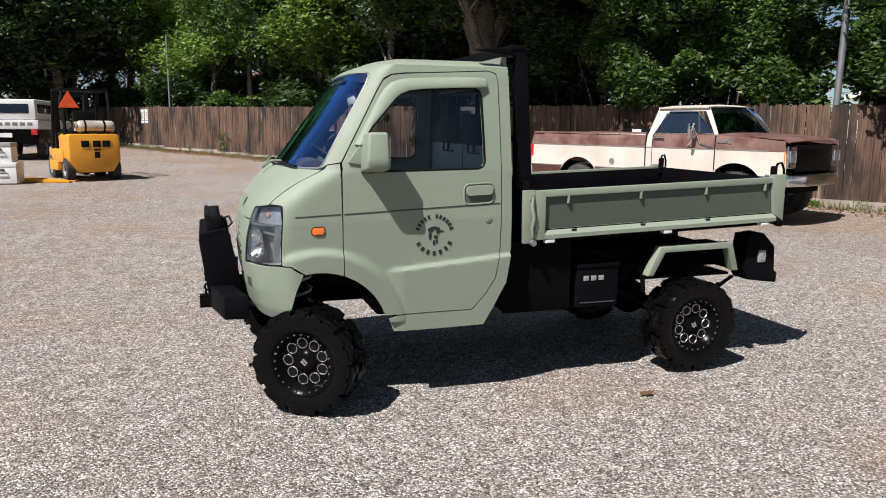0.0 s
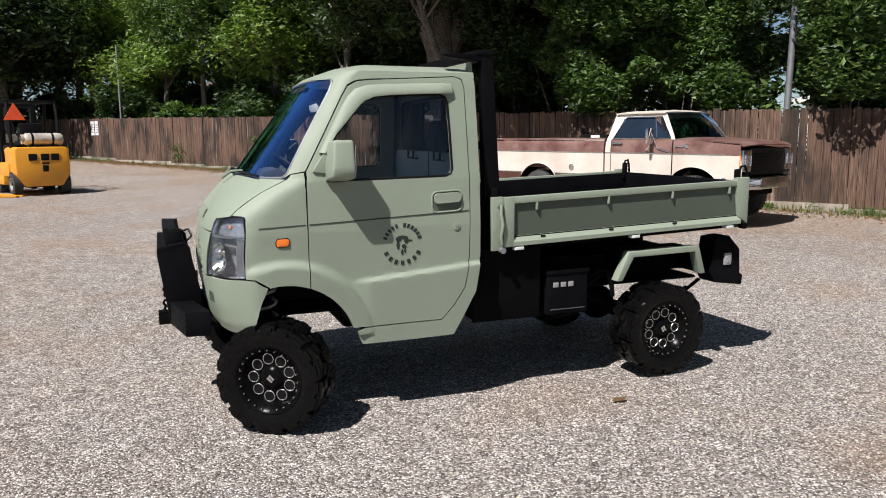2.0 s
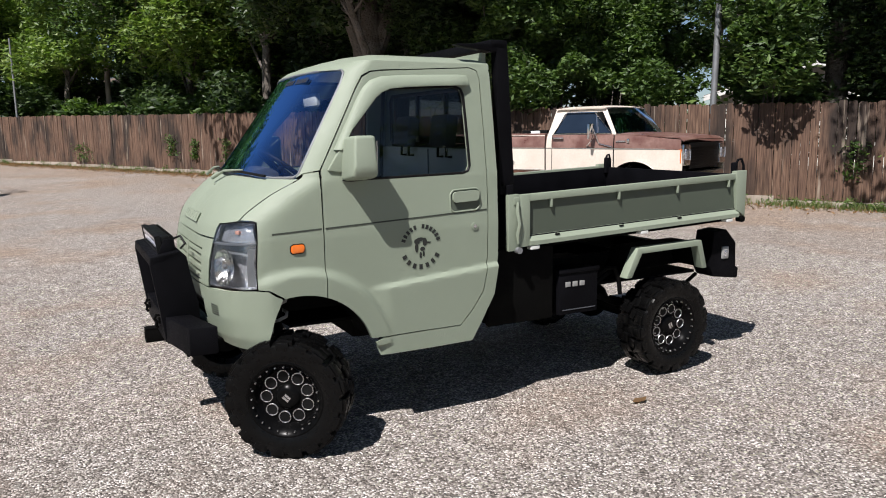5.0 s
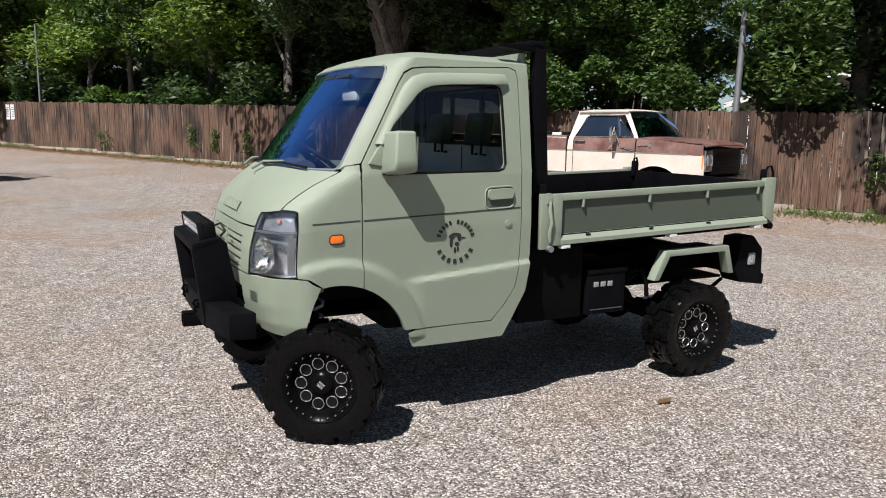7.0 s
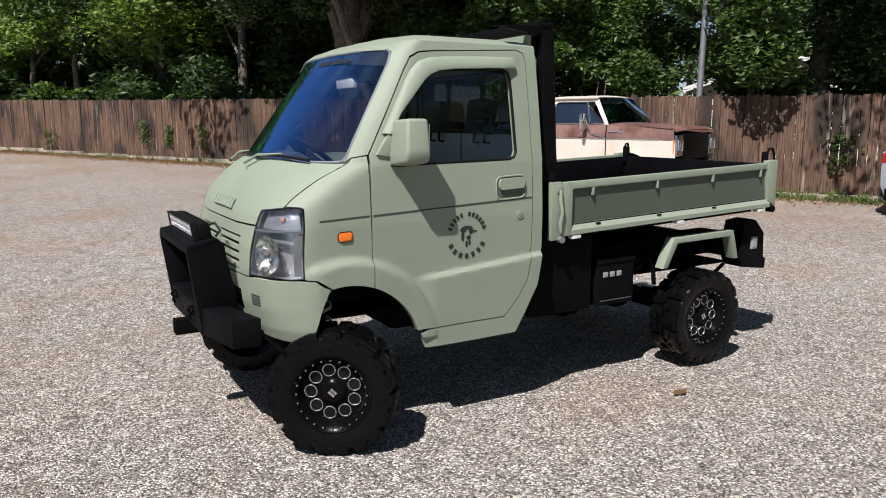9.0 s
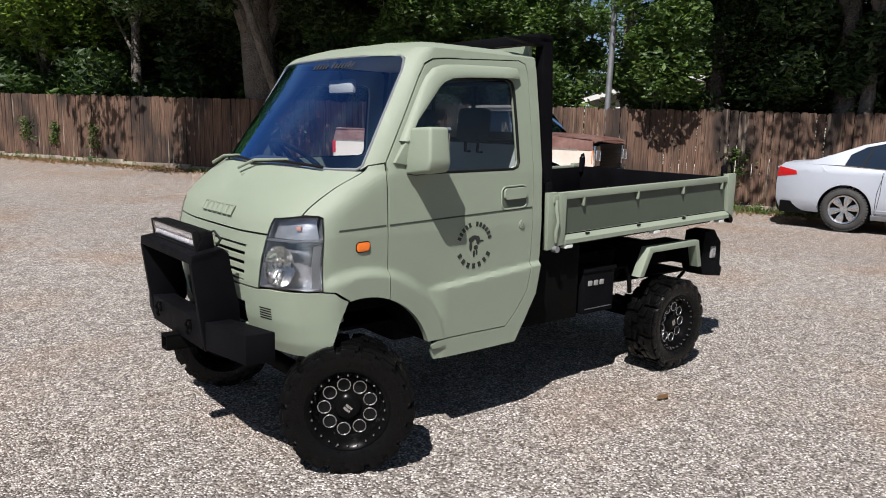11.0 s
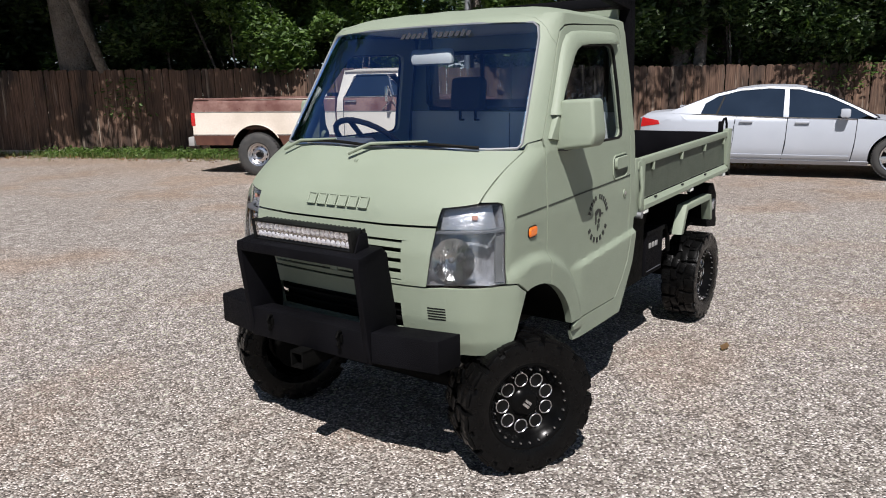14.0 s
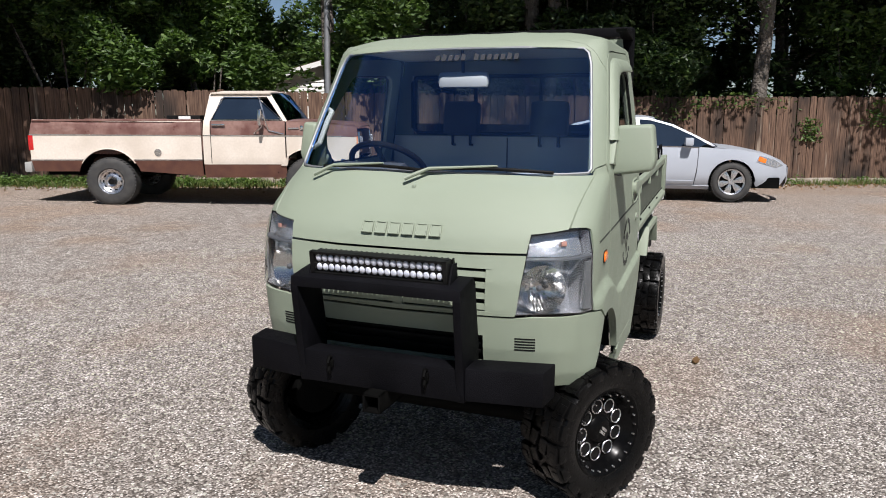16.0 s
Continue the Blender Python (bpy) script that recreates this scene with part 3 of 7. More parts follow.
seam = [("x", 0.436, 0.782), ("x", 0.5, 0.778), ("x", 0.56, 0.74)]
lip = [("x", 0.56, 0.736), ("x", 0.545, 0.70), ("x", 0.525, 0.655), ("x", 0.51, 0.6), ("x", 0.498, 0.55), ("x", 0.49, 0.505)]
tpart("bumper_skin", panel([[("y", 0, b1), ("y", by, b1), ("y", 0.44, b1), ("y", 0.445, 0.77), ("y", 0, 0.764)],
                            [("y", by, b0), ("y", 0.44, b0), ("y", 0.44, b1), ("y", by, b1)],
                            [("y", 0, 0.52), ("y", 0.44, 0.512), ("y", 0.44, b0), ("y", by, b0), ("y", 0, b0)],
                            [(s_of_y(0.44, z), z) for z in (0.512, 0.56, 0.6, 0.65, 0.7)] + [(s_of_y(0.443, 0.74), 0.74), (s_of_y(0.445, 0.77), 0.77), (s_of_y(0.52, 0.779), 0.779)] +
                            [(s_of_x(a, z), z) for _, a, z in seam] + [(s_of_x(a, z), z) for _, a, z in lip] + [(s_of_y(0.58, 0.506), 0.506), (s_of_y(0.52, 0.509), 0.509)]], both=True, fine=True))
tpart("lower_intake", panel([[("y", 0, b0 - 0.01), ("y", by + 0.01, b0 - 0.01), ("y", by + 0.01, b1 + 0.01), ("y", 0, b1 + 0.01)]], both=True, off=-0.05), "trim_black")
for z0 in (0.622, 0.66):
    tpart("intake_slat", panel([[("y", 0, z0), ("y", by, z0), ("y", by, z0 + 0.012), ("y", 0, z0 + 0.012)]], both=True, thick=0.02, off=-0.02), "trim_black")
for sd in (1, -1):
    for k in range(5):
        z0 = 0.652 + 0.0105 * k
        tpart("vent_slot", panel([[("y", 0.45, z0), ("y", 0.522, z0), ("y", 0.522, z0 + 0.005), ("y", 0.45, z0 + 0.005)]], sd, thick=0.003, off=0.0015), "trim_black")
# raised maker's letters become plain blocks
for k in range(6):
    y0 = 0.166 - k * 0.0555
    bm = panel([[("y", 0.0, 1.05), ("y", 0.041, 1.05), ("y", 0.041, 1.088), ("y", 0.0, 1.088)]], 1, thick=0.012, off=0.009)
    bmesh.ops.translate(bm, verts=bm.verts, vec=(0.012 * (y0 / 0.4) ** 2, y0 - 0.047, 0))
    tpart("badge_block", bm, "sage")
    ring = [(y0 - 0.047 + a * 0.041, 1.05 + b * 0.038) for a, b in ((0, 0), (0.5, 0), (1, 0), (1, 0.5), (1, 1), (0.5, 1), (0, 1), (0, 0.5))]
    tpart("badge_rim", tube(bmesh.new(), [skin(s_of_y(abs(q), z), z, 1 if q > 0 else -1, 0.009) for q, z in ring], 0.0035, 6, True), "sage")

# sides, built for the seen side and its mirror
arch_front = arch_pts(70, 101)
for sd in (-1, 1):
    pts = [(s_of_y(0.619, 1.092), 1.092), (s_of_y(0.63, 1.16), 1.16), (s_of_y(0.641, 1.215), 1.215), (s_of_y(0.654, 1.264), 1.264)]
    pts += side_line([(0.70, 1.285), (0.762, 1.295), (0.763, 1.2), (0.764, 1.1), (0.765, 1.0), (0.766, 0.9), (0.766, 0.8)])
    pts += [(s_of_x(a, z), z) for _, a, z in arch_front] + side_line([(0.566, 0.745), (0.505, 0.784), (0.46, 0.788)])
    pts += side_line([(0.462, 0.9), (0.469, 1.0), (0.473, 1.084), (0.458, 1.091), (0.43, 1.092)])
    tpart("fender", panel([pts], sd, fine=True), "sage")
    # door: lower half with the wheel-arch lip, and the window frame
    win = [(0.895, 1.25), (0.893, 1.40), (0.925, 1.475), (1.075, 1.645), (1.11, 1.668), (1.15, 1.675), (1.49, 1.69), (1.525, 1.675), (1.535, 1.64), (1.545, 1.30), (1.53, 1.272), (1.50, 1.262)]
    edge = [(0.773, 1.30), (0.83, 1.405), (0.90, 1.535), (0.97, 1.665), (1.005, 1.72), (1.05, 1.745), (1.12, 1.753), (1.58, 1.778), (1.618, 1.765), (1.63, 1.72)]
    low = [(0.773, 1.30), (0.772, 1.15), (0.771, 1.0), (0.771, 0.85)] + [(a, z) for _, a, z in arch_pts(69, 19)] + [(1.03, 0.5), (1.06, 0.498), (1.25, 0.5), (1.47, 0.5), (1.54, 0.575), (1.6, 0.665), (1.632, 0.83), (1.636, 1.1), (1.634, 1.30), (1.545, 1.30), (1.53, 1.272), (1.50, 1.262), (1.2, 1.256), (0.895, 1.25), (0.894, 1.30)]
    front_strip = [(0.773, 1.30), (0.894, 1.30), (0.893, 1.40), (0.925, 1.475), (1.075, 1.645), (1.11, 1.668), (1.05, 1.745), (1.005, 1.72), (0.97, 1.665), (0.90, 1.535), (0.83, 1.405)]
    top_strip = [(1.11, 1.668), (1.15, 1.675), (1.49, 1.69), (1.525, 1.675), (1.618, 1.765), (1.58, 1.778), (1.12, 1.753), (1.05, 1.745)]
    rear_strip = [(1.525, 1.675), (1.535, 1.64), (1.545, 1.30), (1.634, 1.30), (1.63, 1.72), (1.618, 1.765)]
    door = tpart("door", panel([dx(low), dx(front_strip), dx(top_strip), dx(rear_strip)], sd, 0.03, fine=True), "sage", label="sage green cab door with a dark window")
    # door seam shows as a dark gap with the jamb behind it
    if sd < 0:  # the other window is wound down
        tpart("door_glass", panel([dx([(0.905, 1.258), (0.903, 1.40), (0.933, 1.47), (1.08, 1.635), (1.115, 1.658), (1.15, 1.665), (1.485, 1.68), (1.515, 1.67), (1.525, 1.64), (1.535, 1.30), (1.52, 1.28), (1.50, 1.272), (1.5, 1.262), (1.2, 1.25), (0.905, 1.245)])], sd, 0, -0.016), "side_glass", door, "dark tinted door glass")
    bm = bmesh.new()
    tube(bm, [skin(*q, sd, -0.004) for q in dx([(0.897, 1.252), (1.2, 1.258), (1.50, 1.264), (1.53, 1.274), (1.543, 1.30), (1.534, 1.64), (1.523, 1.673), (1.49, 1.688), (1.15, 1.673), (1.11, 1.666), (1.075, 1.643), (0.925, 1.473), (0.895, 1.40)])], 0.007, 6, True)
    tpart("window_gasket", bm, "trim_black", door)
    # rain visor over the window
    upper = [(0.838, 1.392), (0.90, 1.505), (0.965, 1.62), (1.0, 1.672), (1.04, 1.708), (1.10, 1.727), (1.2, 1.735), (1.4, 1.742), (1.558, 1.746)]
    lower = [(0.872, 1.39), (0.925, 1.48), (1.0, 1.565), (1.055, 1.627), (1.085, 1.65), (1.13, 1.668), (1.22, 1.678), (1.4, 1.687), (1.56, 1.692)]
    bm, rows = bmesh.new(), []
    for k in range(49):
        g = k / 48 * 8
        n = min(int(g), 7)
        g -= n
        ua, la = [tuple(l[n][c] + (l[n + 1][c] - l[n][c]) * g for c in (0, 1)) for l in (upper, lower)]
        row = []
        for w, o in ((0, 0.002), (0.08, 0.014), (0.25, 0.022), (0.6, 0.029), (0.9, 0.031), (1.0, 0.029), (1.0, 0.02)):
            px, pz = ua[0] + (la[0] - ua[0]) * w, ua[1] + (la[1] - ua[1]) * w
            row.append(bm.verts.new(skin(s_of_x(px, pz), pz, sd, o - 0.012 * max(0, k - 46) / 2)))
        rows.append(row)
    for r0, r1 in zip(rows, rows[1:]):
        for j in range(6):
            bm.faces.new((r0[j], r1[j], r1[j + 1], r0[j + 1]) if sd < 0 else (r0[j + 1], r1[j + 1], r1[j], r0[j]))
    bm.normal_update()
    tpart("rain_visor", bm, "sage", door, "sage painted rain visor")
    # handle: cup with its recess shade put into the colour, and pull
    tpart("handle_cup", panel([round_box(1.506, 1.131, 0.08, 0.05, 0.028)], sd, 0.003, 0.0015), "sage_shaded", door)
    tpart("door_handle", panel([round_box(1.506, 1.15, 0.073, 0.026, 0.018)], sd, 0.014, 0.018), "sage", door)
    bm = bmesh.new()
    tube(bm, [skin(*q, sd, 0.002) for q in round_box(1.506, 1.131, 0.084, 0.054, 0.03)], 0.004, 6, True)
    tpart("handle_rim", bm, "sage", door)
    tpart("door_jamb", panel([dx([(0.74, 0.78), (0.79, 0.8), (0.79, 1.30), (1.02, 1.70), (1.06, 1.72), (1.56, 1.75), (1.6, 1.74), (1.61, 0.86), (1.58, 0.7), (1.45, 0.53), (1.04, 0.53), (1.02, 0.46), (1.46, 0.46), (1.62, 0.63), (1.66, 0.84), (1.655, 1.79), (1.04, 1.77), (0.975, 1.72), (0.74, 1.31)])], sd, 0.01, -0.018), "trim_black")
    # belt line groove, its shade drawn as a thin dark strip, and a keyhole
    tpart("belt_moulding", panel([dx([(0.53, belt(0.53)), (0.64, belt(0.64)), (0.758, belt(0.758)), (0.758, belt(0.758) + 0.008), (0.64, belt(0.64) + 0.008), (0.53, belt(0.53) + 0.008)])], sd, 0.002, 0.001), "belt_groove")
    tpart("belt_moulding", panel([dx([(0.776, belt(0.776)), (1.2, belt(1.2)), (1.63, belt(1.63)), (1.63, belt(1.63) + 0.007), (1.2, belt(1.2) + 0.007), (0.776, belt(0.776) + 0.007)])], sd, 0.002, 0.002), "belt_groove", door)
    c = skin(s_of_x(1.558, 0.997), 0.997, sd, 0.002)
    bm = cyl(bmesh.new(), c + Vector((0, sd * -0.004, 0)), c + Vector((0, sd * 0.003, 0)), 0.019, seg=20)
    lock = tpart("key_lock", bm, "sage", door)
    tpart("key_barrel", cyl(bmesh.new(), c, c + Vector((0, sd * 0.005, 0)), 0.009, seg=12), "silver", lock)
    # cab rear corner and sill in one pressing
    tpart("cab_corner", panel([dx([(1.005, 0.478), (1.035, 0.405), (1.3, 0.405), (1.541, 0.408), (1.60, 0.51), (1.669, 0.64), (1.698, 0.83), (1.697, 1.3), (1.694, 1.8), (1.4, 1.8), (1.03, 1.8), (1.005, 1.765), (1.03, 1.752), (1.05, 1.75), (1.12, 1.758), (1.58, 1.783), (1.624, 1.769), (1.636, 1.72), (1.640, 1.3), (1.642, 1.1), (1.638, 0.83), (1.606, 0.662), (1.545, 0.572), (1.473, 0.494), (1.25, 0.494), (1.05, 0.492)])], sd, fine=True), "sage")
    tpart("roof_side", panel([dx([(0.962, 1.668), (0.998, 1.727), (1.046, 1.752), (1.12, 1.760), (1.2, 1.7645), (1.2, 1.799), (0.955, 1.799), (0.95, 1.70)])], sd, 0.012, 0.0015), "sage")
    # windscreen pillar
    tpart("windscreen_pillar", panel([[(s_of_y(0.637, 1.27), 1.27), (s_of_y(0.622, 1.4), 1.4), (s_of_y(0.602, 1.55), 1.55), (s_of_y(0.58, 1.7), 1.7), (s_of_y(0.566, 1.745), 1.745), (s_of_y(0.54, 1.762), 1.762), (s_of_y(0.54, 1.8), 1.8)] +
                                      side_line([(0.96, 1.8), (1.03, 1.8), (1.0, 1.765), (0.999, 1.722), (0.964, 1.667), (0.894, 1.537), (0.824, 1.407), (0.767, 1.302), (0.70, 1.29)])], sd), "sage")
    # headlamp: housing, reflector bowl, indicator, clear lens
    lamp_out = [(s_of_y(0.494, 1.065), 1.065), (s_of_y(0.56, 1.074), 1.074), (s_of_x(0.40, 1.081), 1.081), (s_of_x(0.452, 1.086), 1.086), (s_of_x(0.467, 1.078), 1.078), (s_of_x(0.464, 1.0), 1.0), (s_of_x(0.457, 0.9), 0.9), (s_of_x(0.455, 0.791), 0.791), (s_of_x(0.40, 0.788), 0.788), (s_of_y(0.455, 0.784), 0.784), (s_of_y(0.464, 0.85), 0.85), (s_of_y(0.479, 0.95), 0.95), (s_of_y(0.487, 1.02), 1.02)]
    head = tpart("headlamp", panel([lamp_out], sd, 0.008, -0.094), "reflector", label="clear rectangular headlamp with silver reflector")
    tpart("lamp_lens", panel([lamp_out], sd, 0, 0.002), "lamp_glass", head)
    bm = bmesh.new()
    tube(bm, [skin(*q, sd, -0.006) for q in lamp_out], 0.002, 6, True)
    tpart("lamp_seal", bm, "trim_black", head)
    bm = bmesh.new()
    rims = [[bm.verts.new(skin(*q, sd, o)) for q in lamp_out] for o in (-0.003, -0.1)]
    for k in range(len(lamp_out)):
        bm.faces.new((rims[0][k - 1], rims[0][k], rims[1][k], rims[1][k - 1]))
    tpart("lamp_wall", bm, "reflector", head)
    # dished main reflector with upright flutes, its bulb, and the dark outer strip
    bm, rows = bmesh.new(), []
    for k in range(13):
        row = []
        for n in range(72):
            r = 0.04 + 0.96 * k / 12
            ry, rz = 0.556 + 0.082 * r * math.cos(n * math.tau / 72), 0.876 + 0.086 * r * math.sin(n * math.tau / 72)
            depth = -0.088 + 0.062 * r * r + (0.0022 * math.cos(ry * math.tau / 0.0117) if 0.25 < r < 0.95 else 0)
            row.append(bm.verts.new(skin(s_of_y(ry, rz), rz, sd, depth)))
        rows.append(row)
    for r0, r1 in zip(rows, rows[1:]):
        for n in range(72):
            bm.faces.new((r0[n], r0[(n + 1) % 72], r1[(n + 1) % 72], r1[n]) if sd < 0 else (r1[n], r1[(n + 1) % 72], r0[(n + 1) % 72], r0[n]))
    tpart("lamp_bowl", bm, "chrome", head, "fluted chrome reflector bowl")
    bm = bmesh.new()
    bmesh.ops.create_uvsphere(bm, u_segments=12, v_segments=8, radius=0.012, matrix=Matrix.Translation(skin(s_of_y(0.556, 0.876), 0.876, sd, -0.05)))
    tpart("bulb", bm, "grey_plastic", head)
    tpart("lamp_side_trim", panel([[(s_of_x(0.42, 0.80), 0.80), (s_of_x(0.452, 0.80), 0.80), (s_of_x(0.458, 0.97), 0.97), (s_of_x(0.428, 0.97), 0.97)]], sd, 0.006, -0.008), "lamp_bezel", head, "dark grey lamp surround")
    tpart("lamp_divider", panel([[(s_of_y(0.482, 0.985), 0.985), (s_of_x(0.463, 0.992), 0.992), (s_of_x(0.462, 0.986), 0.986), (s_of_y(0.482, 0.979), 0.979)]], sd, 0.03, -0.004), "grey_plastic", head)
    tpart("indicator_reflector", panel([[(s_of_y(0.5, 0.987), 0.987), (s_of_y(0.505, 1.06), 1.06), (s_of_y(0.56, 1.068), 1.068), (s_of_x(0.40, 1.076), 1.076), (s_of_x(0.455, 1.079), 1.079), (s_of_x(0.458, 0.992), 0.992), (s_of_x(0.40, 0.989), 0.989), (s_of_y(0.56, 0.988), 0.988)]], sd, 0.006, -0.044), "reflector", head, "pale dimpled indicator reflector")
    tpart("indicator_bulb", box(bmesh.new(), -0.006, 0.006, -0.011, 0.011, -0.009, 0.009, 0.004, Matrix.Translation(skin(s_of_y(0.625, 1.035), 1.035, sd, -0.036)) @ pose(0, 0, 0, 0, 0, sd * -35)), "pale_amber", head, "pale amber indicator bulb")
    # side marker
    c = skin(s_of_x(0.642, 0.957), 0.957, sd, 0.0)
    bm = bmesh.new()
    tube(bm, [skin(*q, sd, 0.001) for q in round_box(0.642, 0.957, 0.033, 0.021, 0.015)], 0.0025, 6, True)
    marker = tpart("side_marker", bm, "trim_black", label="amber side marker lamp")
    tpart("marker_lens", panel([round_box(0.642, 0.957, 0.031, 0.019, 0.014)], sd, 0.008, 0.006), "orange", marker)
    tpart("marker_lens", panel([round_box(0.642, 0.957, 0.025, 0.013, 0.008)], sd, 0.006, 0.009), "orange", marker)
    # round sticker on the door: ring of plain bars and a dark figure blot
    cx, cz = 1.256, 0.918
    marks = [(160 - 12.8 * k, 0.0065, 0.0105) for k in range(12) if k != 5] + [(208 + 20.5 * k, 0.0085, 0.0115) for k in range(7)]
    for deg, wx, hz in marks:
        ang = radians(deg)
        pz, px = cz + 0.099 * math.sin(ang), cx + 0.099 * math.cos(ang)
        q = skin(s_of_x(px, pz), pz, sd, 0.0015)
        bm = box(bmesh.new(), -wx, wx, -0.001, 0.001, -hz, hz)
        bm.transform(Matrix.Translation(q) @ pose(0, 0, 0, 0, 90 - deg, 0))
        tpart("sticker_bar", bm, "decal", door)
    bm = bmesh.new()
    for px, pz, a, b in ((-0.022, 0.026, 0.016, 0.013), (-0.004, 0.036, 0.022, 0.009), (0.02, 0.022, 0.012, 0.02), (-0.024, -0.004, 0.009, 0.024), (0.008, -0.012, 0.013, 0.011), (-0.002, -0.042, 0.007, 0.016), (0.036, 0.018, 0.02, 0.004), (0.014, -0.036, 0.006, 0.013)):
        q = skin(s_of_x(cx + px, cz + pz), cz + pz, sd, 0.0015)
        bmesh.ops.create_circle(bm, cap_ends=True, segments=14, radius=1.0, matrix=Matrix.Translation(q + Vector((0, sd * 0.0004 * (a * 100), 0))) @ pose(0, 0, 0, 90, 0, 0) @ Matrix.Diagonal((a, b, 1, 1)))
    tpart("sticker_figure", bm, "decal", door)
    # door mirror
    fold = 0.0 if sd < 0 else -0.07
    mir = tpart("mirror_bracket", prism(bmesh.new(), [(0.865, 1.25), (0.90, 1.246), (0.965, 1.25), (0.96, 1.272), (0.90, 1.28)], "y", sd * 0.68, sd * 0.72, 0.005), "trim_black", door)
    bm = prism(bmesh.new(), [(sd * 0.693, 1.448), (sd * (0.835 + fold), 1.455), (sd * (0.852 + fold), 1.31), (sd * (0.838 + fold), 1.268), (sd * 0.672, 1.245), (sd * 0.668, 1.29), (sd * 0.69, 1.325)], "x", 0.866, 0.985)
    for v in bm.verts:
        if v.co.z > 1.4:
            v.co.x += 0.012 if v.co.x < 0.9 else -0.006
    bmesh.ops.bevel(bm, geom=bm.edges[:], offset=0.016, segments=4, profile=0.5, affect="EDGES")
    tpart("mirror_housing", bm, "sage", mir, "sage painted mirror housing")
    tpart("mirror_face", box(bmesh.new(), 0.983, 0.987, sd * 0.71, sd * (0.83 + fold), 1.29, 1.43), "chrome", mir)
    box_m = prism(bmesh.new(), [(0.80, 1.30), (0.90, 1.285), (0.90, 1.42), (0.885, 1.43)], "y", sd * 0.672, sd * 0.70, 0.004)
    tpart("mirror_base", box_m, "sage", mir)

# header, windscreen, roof
tpart("windscreen_header", panel([[("y", 0, 1.768), ("y", 0.3, 1.766), ("y", 0.545, 1.758), ("y", 0.545, 1.8), ("y", 0, 1.8)]], both=True))
screen = tpart("windscreen", panel([[("y", 0, 1.262), ("y", 0.64, 1.262), ("y", 0.645, 1.27), ("y", 0.625, 1.42), ("y", 0.604, 1.56), ("y", 0.58, 1.705), ("y", 0.55, 1.76), ("y", 0, 1.772)]], both=True, thick=0, off=-0.008), "windscreen", label="windscreen reflecting sky and trees, with sky blue put into its gloss colour")
bm = bmesh.new()
rim = [(s_of_y(y, z), z) for y, z in ((0.0, 1.268), (0.3, 1.267), (0.55, 1.267), (0.628, 1.27), (0.637, 1.285), (0.62, 1.41), (0.60, 1.55), (0.578, 1.695), (0.562, 1.74), (0.54, 1.758), (0.3, 1.764), (0.0, 1.766))]
loop = [skin(*q, -1, -0.003) for q in rim] + [skin(*q, 1, -0.003) for q in rim[-2:0:-1]]
tube(bm, loop, 0.006, 6, True)
tpart("windscreen_gasket", bm, "galvanized", screen)
for k in range(13):
    if k == 5:
        continue
    y0 = 0.16 - k * 0.029
    bm = panel([[("y", 0.0, 1.715), ("y", 0.019, 1.715), ("y", 0.019, 1.738 + 0.008 * (k in (1, 4, 6, 11))), ("y", 0.0, 1.738)]], 1, thick=0.001, off=-0.005)
    bmesh.ops.translate(bm, verts=bm.verts, vec=(0, y0 - 0.1, 0))
    tpart("screen_lettering_bar", bm, "etched", screen)
bm = bmesh.new()
rows = []
NB, NA = 22, 24
for i in range(NB + 1):
    b = i / NB
    row = []
    for j in range(NA + 1):
        a = math.sin(math.pi / 2 * (-1 + 2 * j / NA))
        yy = a * half_width(1.8)
        p = skin(s_of_y(abs(yy), 1.8), 1.8)
        x = p.x + (1.694 - p.x) * b
        rise = min(1.0, b / 0.3)
        rise = 1 - (1 - rise) ** 2.2
        rise *= 1 - 0.25 * max(0.0, (b - 0.88) / 0.12) ** 2
        crown = max(0.0, 1 - abs(a) ** 4) ** 0.5
        ribs = 0.004 * (0.5 + 0.5 * math.cos(a * 17)) * min(1, b * 4) * (1 - abs(a) ** 6)
        row.append(bm.verts.new((x, yy, 1.797 + 0.05 * rise * crown + ribs)))
    rows.append(row)
for r0, r1 in zip(rows, rows[1:]):
    for j in range(NA):
        bm.faces.new((r0[j], r1[j], r1[j + 1], r0[j + 1]))
bmesh.ops.recalc_face_normals(bm, faces=bm.faces[:])
bm.normal_update()
if bm.faces[:][200].normal.z < 0:
    bmesh.ops.reverse_faces(bm, faces=bm.faces[:])
thicken(bm, 0.012)
tpart("roof", bm, "sage", angle=60)
# rear wall of the cab with its window
bm = bmesh.new()
W = 0.69
prism(bm, [(-W + 0.02, 0.68), (W - 0.02, 0.68), (W - 0.012, 1.38), (-W + 0.012, 1.38)], "x", 1.675, 1.695)
prism(bm, [(-0.6, 1.7), (0.6, 1.7), (0.585, 1.86), (-0.585, 1.86)], "x", 1.675, 1.695)
for sd in (1, -1):
    prism(bm, [(sd * 0.55, 1.38), (sd * 0.675, 1.38), (sd * 0.625, 1.7), (sd * 0.55, 1.7)], "x", 1.675, 1.695)
tpart("cab_rear_wall", bm, "sage")
bm = bmesh.new()
bm.faces.new([bm.verts.new(q) for q in ((1.685, 0.55, 1.38), (1.685, -0.55, 1.38), (1.685, -0.55, 1.7), (1.685, 0.55, 1.7))])
rw = tpart("rear_window", bm, "side_glass")
tpart("window_gasket", tube(bmesh.new(), [(1.672, y, z) for y, z in ((-0.52, 1.39), (0.52, 1.39), (0.545, 1.42), (0.545, 1.66), (0.52, 1.69), (-0.52, 1.69), (-0.545, 1.66), (-0.545, 1.42))], 0.012, 6, True), "trim_black", rw)
